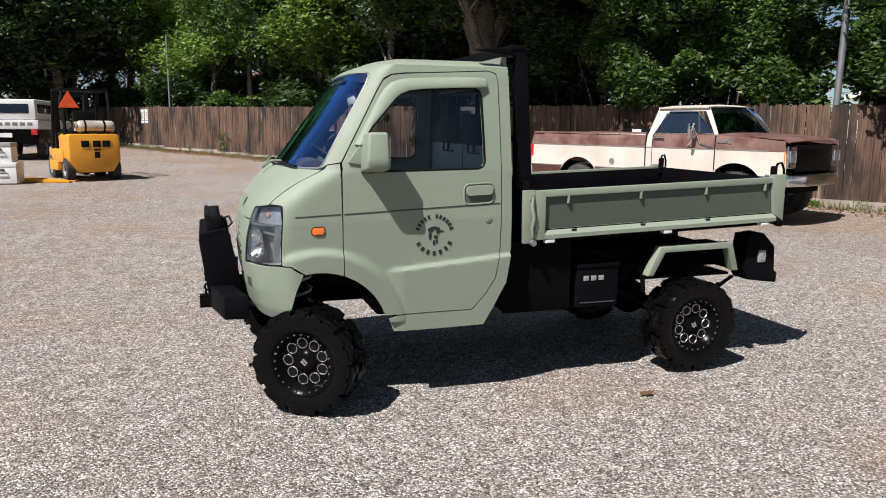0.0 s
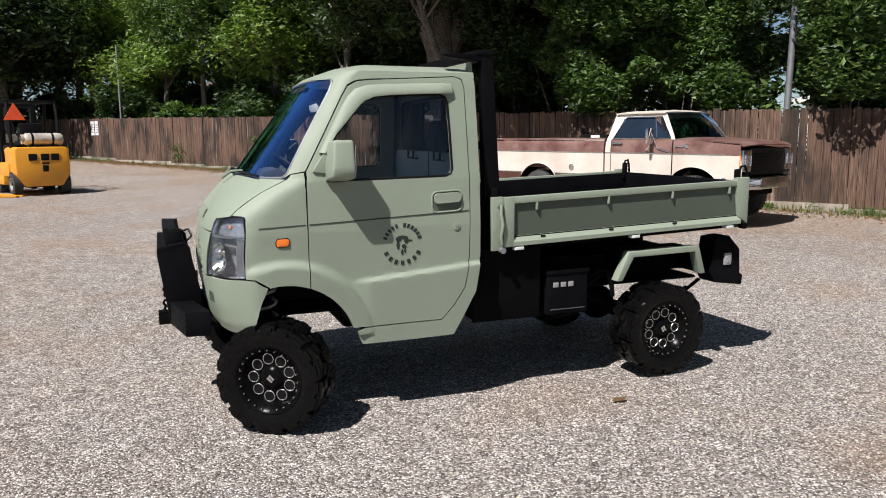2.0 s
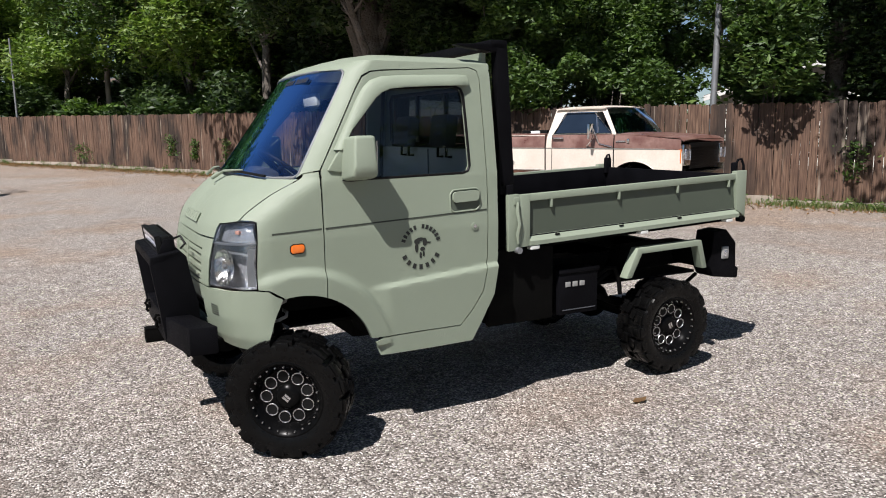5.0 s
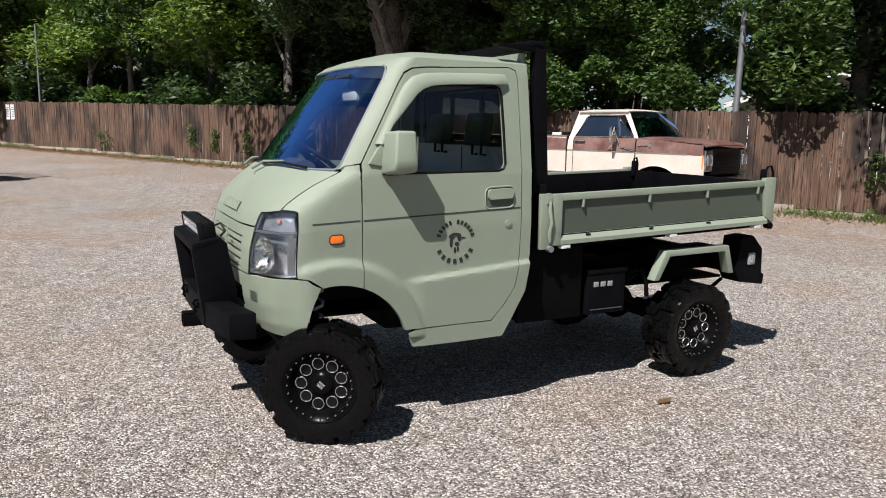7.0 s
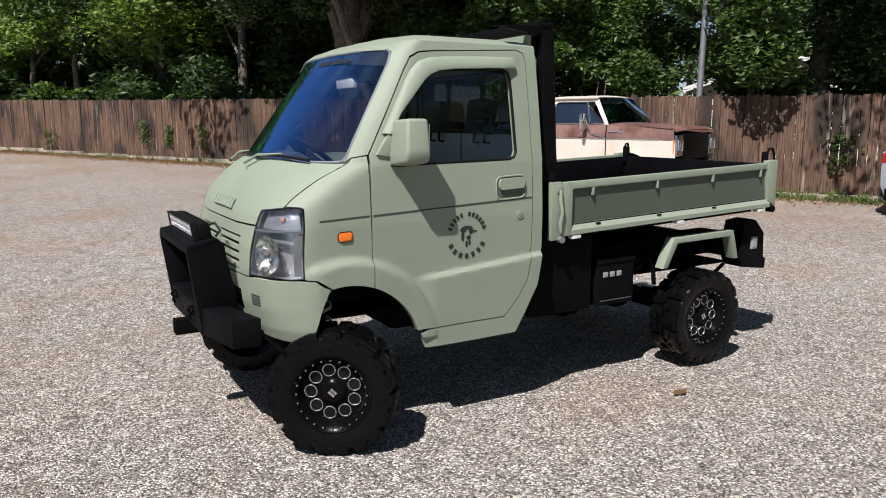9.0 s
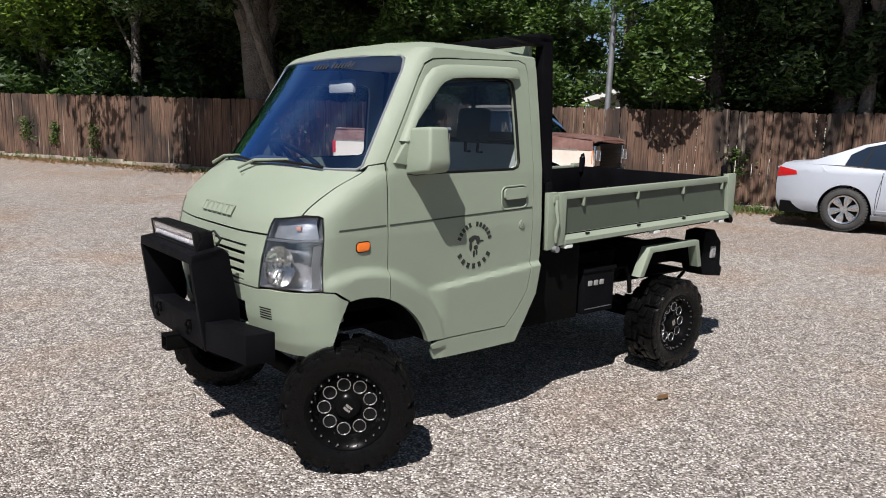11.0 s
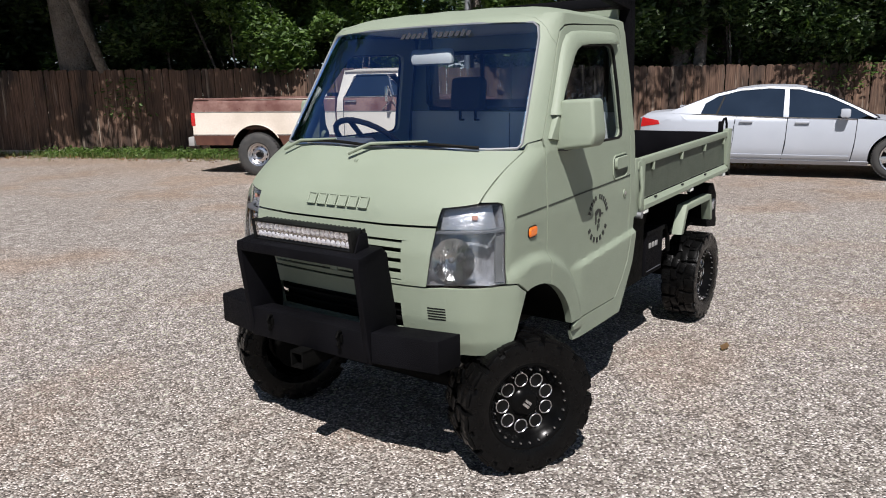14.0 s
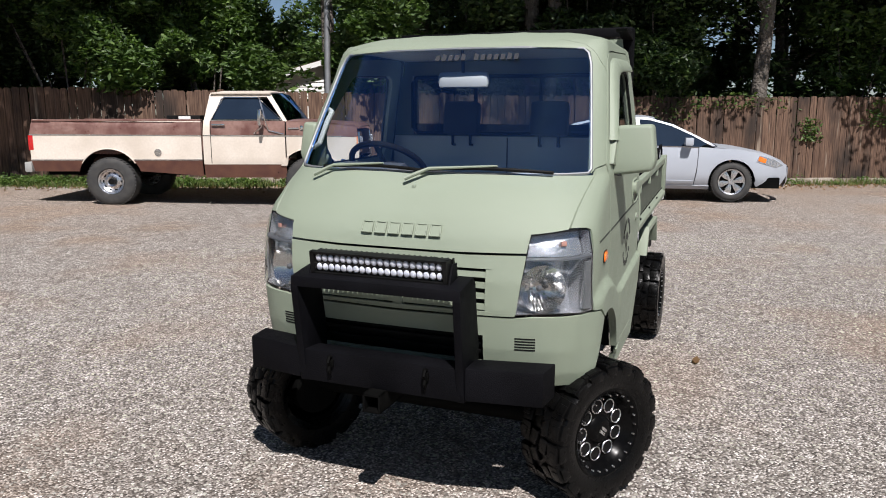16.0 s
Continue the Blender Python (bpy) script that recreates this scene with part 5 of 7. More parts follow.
# ---- front guard ----
guard = tpart("front_guard", prism(bmesh.new(), [(0.108, 0.505), (0.21, 0.51), (0.21, 0.62), (0.104, 0.628)], "y", -0.315, 0.315, 0.006), "black_coat", label="black textured steel front guard")
for sd in (-1, 1):
    bm = prism(bmesh.new(), [(0.062, 0.872), (0.066, 0.912), (0.20, 0.932), (0.225, 0.905), (0.232, 0.85), (0.268, 0.67), (0.268, 0.60), (0.20, 0.495), (0.116, 0.50), (0.108, 0.53)], "y", sd * 0.30, sd * 0.328, 0.004)
    tpart("guard_upright", bm, "black_coat", guard)
    bm = bmesh.new()
    x0, x1, xa, xb = 0.112, 0.225, 0.175, 0.295
    vs = [bm.verts.new((x, sd * y, z)) for (x, y, z) in ((x0, 0.33, 0.51), (x1, 0.33, 0.51), (x1, 0.33, 0.63), (x0, 0.33, 0.63), (xa, 0.59, 0.50), (xb, 0.605, 0.50), (xb, 0.605, 0.625), (xa, 0.59, 0.625))]
    for q in ((0, 1, 2, 3), (7, 6, 5, 4), (0, 4, 5, 1), (1, 5, 6, 2), (2, 6, 7, 3), (3, 7, 4, 0)):
        bm.faces.new([vs[k] for k in q])
    bmesh.ops.recalc_face_normals(bm, faces=bm.faces[:])
    bmesh.ops.bevel(bm, geom=bm.edges[:], offset=0.006, segments=2, profile=0.6, affect="EDGES")
    tpart("guard_wing", bm, "black_coat", guard)
    # small hook welded to the beam
    bm = bmesh.new()
    tube(bm, [(0.106, sd * 0.19, 0.61), (0.088, sd * 0.19, 0.612), (0.08, sd * 0.19, 0.595), (0.09, sd * 0.19, 0.58), (0.085, sd * 0.19, 0.562), (0.094, sd * 0.19, 0.55)], 0.007, 6)
    box(bm, 0.096, 0.112, sd * 0.19 - 0.01, sd * 0.19 + 0.01, 0.57, 0.60, 0.002)
    tpart("shackle", bm, "chassis", guard)
tpart("guard_top", prism(bmesh.new(), [(0.062, 0.874), (0.066, 0.912), (0.20, 0.934), (0.205, 0.90)], "y", -0.328, 0.328, 0.005), "black_coat", guard)
bm = bmesh.new()
for (y0, y1, z0, z1) in ((-0.035, -0.026, 0.44, 0.51), (0.026, 0.035, 0.44, 0.51), (-0.035, 0.035, 0.44, 0.449), (-0.035, 0.035, 0.50, 0.51)):
    box(bm, 0.05, 0.25, y0, y1, z0, z1, 0.002)
tpart("hitch_receiver", bm, "chassis", guard)
tpart("guard_mount", box(bmesh.new(), 0.15, 0.45, -0.46, 0.46, 0.515, 0.53, 0.003), "chassis", guard)
# LED bar
lm = Matrix.Translation((0.125, 0.0, 0.962)) @ pose(0, 0, 0, 0, -8, 0)
bar = tpart("light_bar", box(bmesh.new(), -0.012, 0.042, -0.262, 0.262, -0.038, 0.036, 0.01, lm), "trim_black", label="black light bar with two rows of LEDs")
bm = bmesh.new()
for k in range(26):
    y = -0.262 + 0.524 * k / 25
    box(bm, 0.04, 0.058, y - 0.003, y + 0.003, -0.034, 0.03, 0, lm)
tpart("cooling_fin", bm, "trim_black", bar)
for k in range(20):
    for z in (-0.017, 0.017):
        y = -0.235 + 0.47 * k / 19
        bm = bmesh.new()
        bmesh.ops.create_uvsphere(bm, u_segments=8, v_segments=6, radius=0.0125, matrix=lm @ Matrix.Translation((-0.012, y, z)) @ Matrix.Diagonal((0.6, 0.95, 1.1, 1)))
        tpart("led", bm, "led", bar)
bm = bmesh.new()
bm.faces.new([bm.verts.new(lm @ Vector(q)) for q in ((-0.022, 0.25, -0.034), (-0.022, -0.25, -0.034), (-0.022, -0.25, 0.034), (-0.022, 0.25, 0.034))][::-1])
tpart("bar_lens", bm, "clear_lens", bar)
bm = bmesh.new()
for z0, z1 in ((-0.042, -0.035), (0.035, 0.042)):
    box(bm, -0.024, 0.0, -0.264, 0.264, z0, z1, 0, lm)
for y0, y1 in ((-0.266, -0.25), (0.25, 0.266)):
    box(bm, -0.024, 0.0, y0, y1, -0.042, 0.042, 0, lm)
tpart("bar_bezel", bm, "trim_black", bar)
for sd in (-1, 1):
    bm = prism(bmesh.new(), [(0.10, 0.905), (0.185, 0.92), (0.175, 0.985), (0.135, 0.985)], "y", sd * 0.268, sd * 0.276, 0.002)
    tpart("bar_bracket", bm, "black_coat", bar)
bm = bmesh.new()
tube(bm, [(0.19, -0.15, 0.97), (0.225, -0.17, 0.985), (0.24, -0.2, 0.95), (0.215, -0.22, 0.93)], 0.006, 6)
tpart("bar_cable", bm, "trim_black", bar)


# ---- sheet bodies of the parked vehicles ----
def sheet(polys, mapping, cuts_u, cuts_v, thick=0.012, outward=(0, 0, 0.8)):
    """Flat outlines cut fine and laid on a curved skin."""
    bm = bmesh.new()
    for poly in polys:
        sub = bmesh.new()
        sub.faces.new([sub.verts.new((a, 0, b)) for a, b in poly])
        sub.normal_update()
        bmesh.ops.triangulate(sub, faces=sub.faces[:])
        for cuts, no in ((cuts_u, (1, 0, 0)), (cuts_v, (0, 0, 1))):
            for cut in cuts:
                bmesh.ops.bisect_plane(sub, geom=sub.verts[:] + sub.edges[:] + sub.faces[:], plane_co=Vector(no) * cut, plane_no=no)
        made = {v: bm.verts.new(mapping(v.co.x, v.co.z)) for v in sub.verts}
        for fc in sub.faces:
            bm.faces.new([made[v] for v in fc.verts])
        sub.free()
    bmesh.ops.remove_doubles(bm, verts=bm.verts[:], dist=0.001)
    bmesh.ops.recalc_face_normals(bm, faces=bm.faces[:])
    mid = Vector(outward)
    if sum((fc.calc_center_median() - mid).dot(fc.normal) * fc.calc_area() for fc in bm.faces) < 0:
        bmesh.ops.reverse_faces(bm, faces=bm.faces[:])
    return thicken(bm, thick) if thick else bm


def arc(cx, cz, r, a0, a1, n=14):
    return [(cx + r * math.cos(radians(a0 + (a1 - a0) * k / n)), cz + r * math.sin(radians(a0 + (a1 - a0) * k / n))) for k in range(n + 1)]


def spread(a, b, step):
    return [a + step * k for k in range(1, int((b - a) / step) + 1)]


def road_wheel(name, r, w, rim_r, rim_style, tyre, rim_mat, parent, at, sd):
    """Tyre and rim; the outer face looks along -y when sd is -1."""
    hub = new(name)
    hub.parent = parent
    hub.matrix_basis = pose(*at, 0, 0, 0 if sd < 0 else 180)
    h = w / 2
    bm = lathe(bmesh.new(), [(rim_r, h * 0.8), (rim_r + 0.02, h), ((r + rim_r) / 2, h * 1.05), (r - 0.03, h * 0.95), (r - 0.006, h * 0.75), (r, h * 0.3), (r, -h * 0.3), (r - 0.006, -h * 0.75), (r - 0.03, -h * 0.95), ((r + rim_r) / 2, -h * 1.05), (rim_r + 0.02, -h), (rim_r, -h * 0.8)], 48)
    n = 44
    for k in range(n):
        for s2 in (-1, 1):
            m = Matrix.Rotation((k + 0.25 * s2) * math.tau / n, 4, "Y") @ Matrix.Translation((0, 0, r - 0.004)) @ pose(0, 0, 0, 0, 0, 18 * s2)
            box(bm, -0.013, 0.013, s2 * 0.006, s2 * h * 0.92, -0.012, 0.008, 0, m)
    part("tyre", bm, tyre, hub)
    bm = lathe(bmesh.new(), [(rim_r, h * 0.8), (rim_r - 0.02, h * 0.5), (rim_r - 0.02, -h * 0.5), (rim_r + 0.004, -h * 0.85), (rim_r + 0.002, -h * 0.95), (rim_r - 0.015, -h * 0.9), (rim_r - 0.025, -h * 0.6), (rim_r * 0.72, -h * 0.42), (rim_r * 0.55, -h * 0.55), (rim_r * 0.42, -h * 0.6), (rim_r * 0.3, -h * 0.5), (0.0005, -h * 0.5)] if rim_style == "steel" else
               [(rim_r, h * 0.8), (rim_r - 0.02, h * 0.5), (rim_r - 0.02, -h * 0.5), (rim_r + 0.004, -h * 0.85), (rim_r, -h * 0.95), (rim_r - 0.016, -h * 0.88), (rim_r - 0.026, -h * 0.55), (0.0005, -h * 0.45)], 40)
    rim = part("rim", bm, rim_mat if rim_style == "steel" else "gloss_black", hub)
    if rim_style == "steel":
        for k in range(10):
            a = k * math.tau / 10
            bm = cyl(bmesh.new(), (rim_r * 0.74 * math.cos(a), -h * 0.47, rim_r * 0.74 * math.sin(a)), (rim_r * 0.74 * math.cos(a), -h * 0.3, rim_r * 0.74 * math.sin(a)), rim_r * 0.11, seg=12)
            part("rim_hole", bm, "gloss_black", hub)
        part("hub_cap", cyl(bmesh.new(), (0, -h * 0.85, 0), (0, -h * 0.4, 0), rim_r * 0.24, seg=20), "trim_black", rim)
    else:
        for k in range(6):
            a = k * math.tau / 6 + 0.3
            bm2 = prism(bmesh.new(), [(-0.012, 0.02), (0.012, 0.02), (0.05, rim_r * 0.62), (0.056, rim_r * 0.93), (-0.056, rim_r * 0.93), (-0.05, rim_r * 0.62)], "y", -h * 0.75, -h * 0.5, 0.006)
            bm2.transform(Matrix.Rotation(a, 4, "Y"))
            part("spoke", bm2, "silver", rim)
        part("rim_lip", lathe(bmesh.new(), [(rim_r + 0.002, -h * 0.8), (rim_r, -h * 0.97), (rim_r - 0.02, -h * 0.9), (rim_r - 0.022, -h * 0.7)], 40), "silver", rim)
        part("hub_cap", cyl(bmesh.new(), (0, -h * 0.8, 0), (0, -h * 0.4, 0), 0.05, seg=18), "silver", rim)
    return hub


# ---- the old two-tone pickup ----
def build_pickup():
    p = thing("pickup_truck", (7.61, 12.91, 0.09), "old two-tone maroon and cream pickup with faded rusty paint", "truck", turn=math.degrees(math.atan2(-0.940, 0.339)))
    p.scale = (0.936, 0.902, 0.897)
    HW, R = 0.97, 0.42
    TAIL, CAB0, CAB1, NOSE, WB = -1.30, 1.60, 2.97, 4.18, 3.36

    def side_y(x, z):
        y = HW - 0.035 * max(0, (z - 1.24) / 0.3) ** 1.5 - 0.05 * max(0, (0.8 - z) / 0.35)
        if z > 1.47:
            y = HW - 0.05 - 0.42 * (z - 1.47)
        return y - 0.06 * max(0, (x - 3.9) / 0.3) ** 2

    cu, cv = spread(TAIL, NOSE, 0.12), spread(0.45, 2.0, 0.06)

    def both(name, polys, material, label="", off=0.0, thick=0.02, parent=None):
        for sd in (-1, 1):
            part(name, sheet(polys, lambda x, z: (x, sd * (side_y(x, z) + off), z), cu, cv, thick, (1.5, 0, 1)), material, parent or p, label)

    rr = 0.535
    # bed sides: maroon over cream over maroon, with the arch cut out
    arch = arc(0, 0.46, rr, 180, 0, 18)
    both("bed_side", [[(TAIL, 0.80), (-0.41, 0.80)] + arc(0, 0.46, rr, 140.5, 39.5, 14)[1:-1] + [(0.41, 0.80), (CAB0 - 0.03, 0.80), (CAB0 - 0.03, 1.215), (TAIL, 1.235)]], "pickup_cream", "aged cream bed side")
    both("bed_lower", [[(TAIL + 0.03, 0.60), (-0.515, 0.60)] + arc(0, 0.46, rr, 164.8, 140.5, 5)[1:] + [(TAIL, 0.80)]], "pickup_rust", "maroon lower band")
    both("bed_lower", [[(0.515, 0.60), (CAB0 - 0.03, 0.52), (CAB0 - 0.03, 0.80), (0.41, 0.80)] + arc(0, 0.46, rr, 39.5, 15.2, 5)[1:-1]], "pickup_rust", "maroon lower band")
    both("bed_upper", [[(TAIL, 1.235), (CAB0 - 0.03, 1.215), (CAB0 - 0.03, 1.465), (TAIL + 0.05, 1.50)]], "pickup_brown", "faded maroon bed rail")
    both("trim_strip", [[(TAIL, 1.225), (CAB0 - 0.03, 1.205), (CAB0 - 0.03, 1.225), (TAIL, 1.245)]], "chrome", "", 0.004, 0.006)
    both("rail_edge", [[(TAIL + 0.05, 1.478), (CAB0 - 0.03, 1.445), (CAB0 - 0.03, 1.465), (TAIL + 0.05, 1.498)]], "pickup_cream", "worn pale rail edge", 0.004, 0.006)
    both("trim_strip", [[(TAIL, 0.79), (-0.42, 0.79), (-0.42, 0.81), (TAIL, 0.81)]], "chrome", "", 0.004, 0.006)
    both("trim_strip", [[(0.42, 0.79), (CAB0 - 0.03, 0.79), (CAB0 - 0.03, 0.81), (0.42, 0.81)]], "chrome", "", 0.004, 0.006)
    for sd in (-1, 1):
        bm = tube(bmesh.new(), [(a, sd * (HW + 0.005), b) for a, b in arc(0, 0.46, rr - 0.005, 148, 32, 18)], 0.009, 6)
        part("arch_moulding", bm, "pickup_cream", p)
        part("bed_rail_cap", box(bmesh.new(), TAIL + 0.05, CAB0 - 0.03, sd * 0.86, sd * 0.955, 1.46, 1.495, 0.01), "pickup_brown", p)
        part("inner_bed_side", box(bmesh.new(), TAIL + 0.05, CAB0 - 0.05, sd * 0.84, sd * 0.87, 0.9, 1.47), "pickup_brown", p)
        for wx in (0.0, WB):
            bm = lathe(bmesh.new(), [(rr + 0.01, sd * 0.94), (rr + 0.01, sd * 0.55)], 32, (wx, 0, 0.46))
            bmesh.ops.delete(bm, geom=[v for v in bm.verts if v.co.z < 0.5], context="VERTS")
            part("arch_liner", thicken(bm, 0.01), "chassis", p)
    part("bed_floor", box(bmesh.new(), TAIL + 0.05, CAB0, -0.9, 0.9, 0.9, 0.95), "pickup_rust", p)
    part("bed_front", box(bmesh.new(), CAB0 - 0.06, CAB0 - 0.03, -0.9, 0.9, 0.9, 1.46), "pickup_brown", p)
    tg = part("tailgate", box(bmesh.new(), TAIL - 0.02, TAIL + 0.04, -0.8, 0.8, 0.78, 1.47, 0.015), "pickup_brown", p)
    for sd in (-1, 1):
        part("tail_lamp", box(bmesh.new(), TAIL - 0.025, TAIL + 0.06, sd * 0.80, sd * 0.975, 0.97, 1.225, 0.012), "red_lens", p, "red tail lamp")
    part("rear_bumper", box(bmesh.new(), TAIL - 0.16, TAIL - 0.03, -0.92, 0.92, 0.58, 0.76, 0.03), "grey_paint", p)
    # cab shell
    roof = 1.985
    a_base, a_top, b_top, b_base = (3.0, 1.47), (2.70, 1.93), (1.70, 1.95), (CAB0 + 0.02, 1.47)
    both("cab_lower", [[(CAB0, 0.72), (2.97, 0.72), (2.97, 1.215), (CAB0, 1.215)]], "pickup_cream", "cream door panel")
    both("rocker", [[(CAB0, 0.49), (2.97, 0.49), (2.97, 0.715), (CAB0, 0.715)]], "pickup_rust", "dark maroon rocker")
    both("door_upper", [[(CAB0 + 0.13, 1.222), (2.97, 1.222), (2.97, 1.462), (CAB0 + 0.13, 1.462)]], "pickup_brown", "faded maroon door top")
    both("rear_pillar", [[(CAB0, 1.222), (CAB0 + 0.12, 1.222), (CAB0 + 0.12, 1.47), (1.92, 1.88), (2.64, 1.875), (2.70, 1.93), (1.72, 1.95), (1.68, 1.92), (CAB0 + 0.02, 1.50)]], "pickup_cream", "cream cab pillar and roof edge")
    both("front_pillar", [[(2.93, 1.462), (3.0, 1.462), (2.70, 1.93), (2.64, 1.875)]], "pickup_cream")
    win = [(CAB0 + 0.145, 1.478), (2.91, 1.478), (2.49, 1.862), (1.94, 1.868), (1.88, 1.83)]
    both("door_window", [win], "dark_glass", "dark door glass with a sky reflection put into its blue colour", -0.02, 0.006)
    both("vent_bar", [[(2.62, 1.478), (2.645, 1.478), (2.52, 1.865), (2.495, 1.865)]], "chrome", "", -0.004, 0.01)
    for sd in (-1, 1):
        bm = tube(bmesh.new(), [(x, sd * (side_y(x, z) + 0.002), z) for x, z in win], 0.012, 6, True)
        part("window_trim", bm, "chrome", p)
        part("door_seam", sheet([[(CAB0 + 0.125, 0.74), (CAB0 + 0.135, 0.74), (CAB0 + 0.135, 1.46), (CAB0 + 0.125, 1.46)]], lambda x, z: (x, sd * (side_y(x, z) + 0.003), z), cu, cv, 0.003, (1.5, 0, 1)), "trim_black", p)
        part("door_seam", sheet([[(2.965, 0.74), (2.975, 0.74), (2.975, 1.46), (2.965, 1.46)]], lambda x, z: (x, sd * (side_y(x, z) + 0.003), z), cu, cv, 0.003, (1.5, 0, 1)), "trim_black", p)
        part("door_handle", box(bmesh.new(), CAB0 + 0.16, CAB0 + 0.38, sd * HW, sd * (HW + 0.03), 1.385, 1.415, 0.008), "chrome", p)
        part("belt_trim", sheet([[(CAB0, 1.208), (3.9, 1.19), (3.9, 1.21), (CAB0, 1.228)]], lambda x, z: (x, sd * (side_y(x, z) + 0.004), z), cu, cv, 0.006, (1.5, 0, 1)), "chrome", p)
        arm = part("mirror_arm", tube(bmesh.new(), [(2.45, sd * 0.97, 1.25), (2.62, sd * 1.10, 1.37), (2.62, sd * 1.1, 1.62), (2.7, sd * 0.98, 1.3), (2.95, sd * 0.98, 1.24)], 0.011, 6), "chrome", p)
        part("mirror_head", box(bmesh.new(), 2.57, 2.63, sd * 1.0, sd * 1.19, 1.38, 1.66, 0.03), "chrome", arm, "chrome towing mirror")
    part("roof_skin", sheet([[(1.70, -0.78), (2.71, -0.78), (2.71, 0.78), (1.70, 0.78)]], lambda x, y: (x + (0.03 * (1 - (y / 0.78) ** 2) if x > 2.3 else 0), y, 1.945 + 0.045 * (1 - abs(y / 0.78) ** 4) * min(1, (x - 1.69) / 0.12, (2.76 - x) / 0.15)), spread(1.7, 2.71, 0.08), spread(-0.78, 0.78, 0.12), 0.02, (2.1, 0, 1)), "pickup_cream", p, "sun-faded cream roof")
    bm = bmesh.new()
    q = [bm.verts.new(c) for c in ((3.02, -0.88, 1.47), (3.08, 0, 1.47), (3.02, 0.88, 1.47), (2.71, 0.73, 1.93), (2.75, 0, 1.95), (2.71, -0.73, 1.93))]
    bm.faces.new((q[0], q[1], q[4], q[5]))
    bm.faces.new((q[1], q[2], q[3], q[4]))
    part("windscreen", bm, "windscreen", p)
    part("rear_glass", box(bmesh.new(), 1.655, 1.66, -0.62, 0.62, 1.48, 1.88), "dark_glass", p)
    part("cab_back", box(bmesh.new(), CAB0 + 0.005, CAB0 + 0.03, -0.92, 0.92, 0.6, 1.48), "pickup_cream", p)
    part("dashboard", box(bmesh.new(), 2.75, 3.0, -0.85, 0.85, 1.2, 1.45, 0.03), "trim_black", p)
    part("bench_seat", box(bmesh.new(), 1.75, 2.0, -0.8, 0.8, 0.95, 1.6, 0.06), "seat_fabric", p)
    part("cab_floor", box(bmesh.new(), CAB0, 3.0, -0.88, 0.88, 0.6, 0.68), "chassis", p)
    wheel_m = Matrix.Translation((2.6, 0.38, 1.42)) @ pose(0, 0, 0, 0, -35, 0)
    part("steering_wheel", tube(bmesh.new(), [wheel_m @ Vector((0.19 * math.cos(a), 0.19 * math.sin(a), 0)) for a in np.linspace(0, math.tau, 21)[:-1]], 0.013, 6, True), "trim_black", p)
    # front fender, hood, nose
    both("front_fender", [[(2.985, 0.70), (WB - 0.48, 0.70)] + arc(WB, 0.46, rr, 153.3, 26.7, 16)[1:-1] + [(WB + 0.48, 0.70), (NOSE, 0.72), (NOSE, 1.0), (NOSE - 0.02, 1.185), (2.985, 1.215)]], "pickup_cream", "cream front wing")
    both("fender_top", [[(2.985, 1.222), (NOSE - 0.02, 1.192), (NOSE - 0.03, 1.36), (3.5, 1.425), (2.985, 1.455)]], "pickup_brown", "faded maroon wing top")
    for sd in (-1, 1):
        part("arch_moulding", tube(bmesh.new(), [(a, sd * (HW + 0.005), b) for a, b in arc(WB, 0.46, rr - 0.005, 148, 32, 18)], 0.009, 6), "pickup_cream", p)
        part("wing_badge", box(bmesh.new(), 3.02, 3.2, sd * (HW - 0.005), sd * (HW + 0.012), 1.325, 1.35, 0.003), "chrome", p)
        part("wing_badge", box(bmesh.new(), 3.22, 3.27, sd * (HW - 0.005), sd * (HW + 0.012), 1.305, 1.385, 0.003), "chrome", p)
    part("hood", sheet([[(3.0, -0.9), (NOSE, -0.86), (NOSE, 0.86), (3.0, 0.9)]], lambda x, y: (x, y, 1.462 - 0.075 * ((x - 3.0) / 1.18) ** 1.4 + 0.035 * (1 - abs(y / 0.9) ** 3) - 0.05 * max(0, (x - 4.08) / 0.1) ** 2), spread(3.0, NOSE, 0.1), spread(-0.9, 0.9, 0.12), 0.02, (3.5, 0, 1)), "pickup_brown", p, "oxidised maroon hood")
    part("grille", box(bmesh.new(), NOSE - 0.05, NOSE + 0.0, -0.62, 0.62, 0.86, 1.3, 0.01), "trim_black", p)
    for k in range(7):
        part("grille_bar", box(bmesh.new(), NOSE, NOSE + 0.008, -0.6, 0.6, 0.9 + 0.055 * k, 0.908 + 0.055 * k), "trim_black", p)
    for sd in (-1, 1):
        bz = part("lamp_bezel", box(bmesh.new(), NOSE - 0.05, NOSE + 0.02, sd * 0.63, sd * 0.90, 0.92, 1.28, 0.02), "chrome", p)
        part("head_lamp", box(bmesh.new(), NOSE + 0.015, NOSE + 0.03, sd * 0.67, sd * 0.86, 1.02, 1.2, 0.02), "reflector", bz)
        part("turn_lamp", box(bmesh.new(), NOSE - 0.08, NOSE - 0.02, sd * 0.9, sd * 0.93, 0.96, 1.2, 0.008), "orange", bz)
    part("front_bumper", prism(bmesh.new(), [(NOSE + 0.02, -0.85), (NOSE - 0.3, -1.0), (NOSE - 0.3, -0.96), (NOSE, -0.8), (NOSE, 0.8), (NOSE - 0.3, 0.96), (NOSE - 0.3, 1.0), (NOSE + 0.02, 0.85), (NOSE + 0.14, 0.5), (NOSE + 0.14, -0.5)], "z", 0.62, 0.82, 0.02), "chrome", p, "dull chrome front bumper")
    part("frame_rail", box(bmesh.new(), TAIL, NOSE - 0.1, -0.45, 0.45, 0.5, 0.66), "chassis", p)
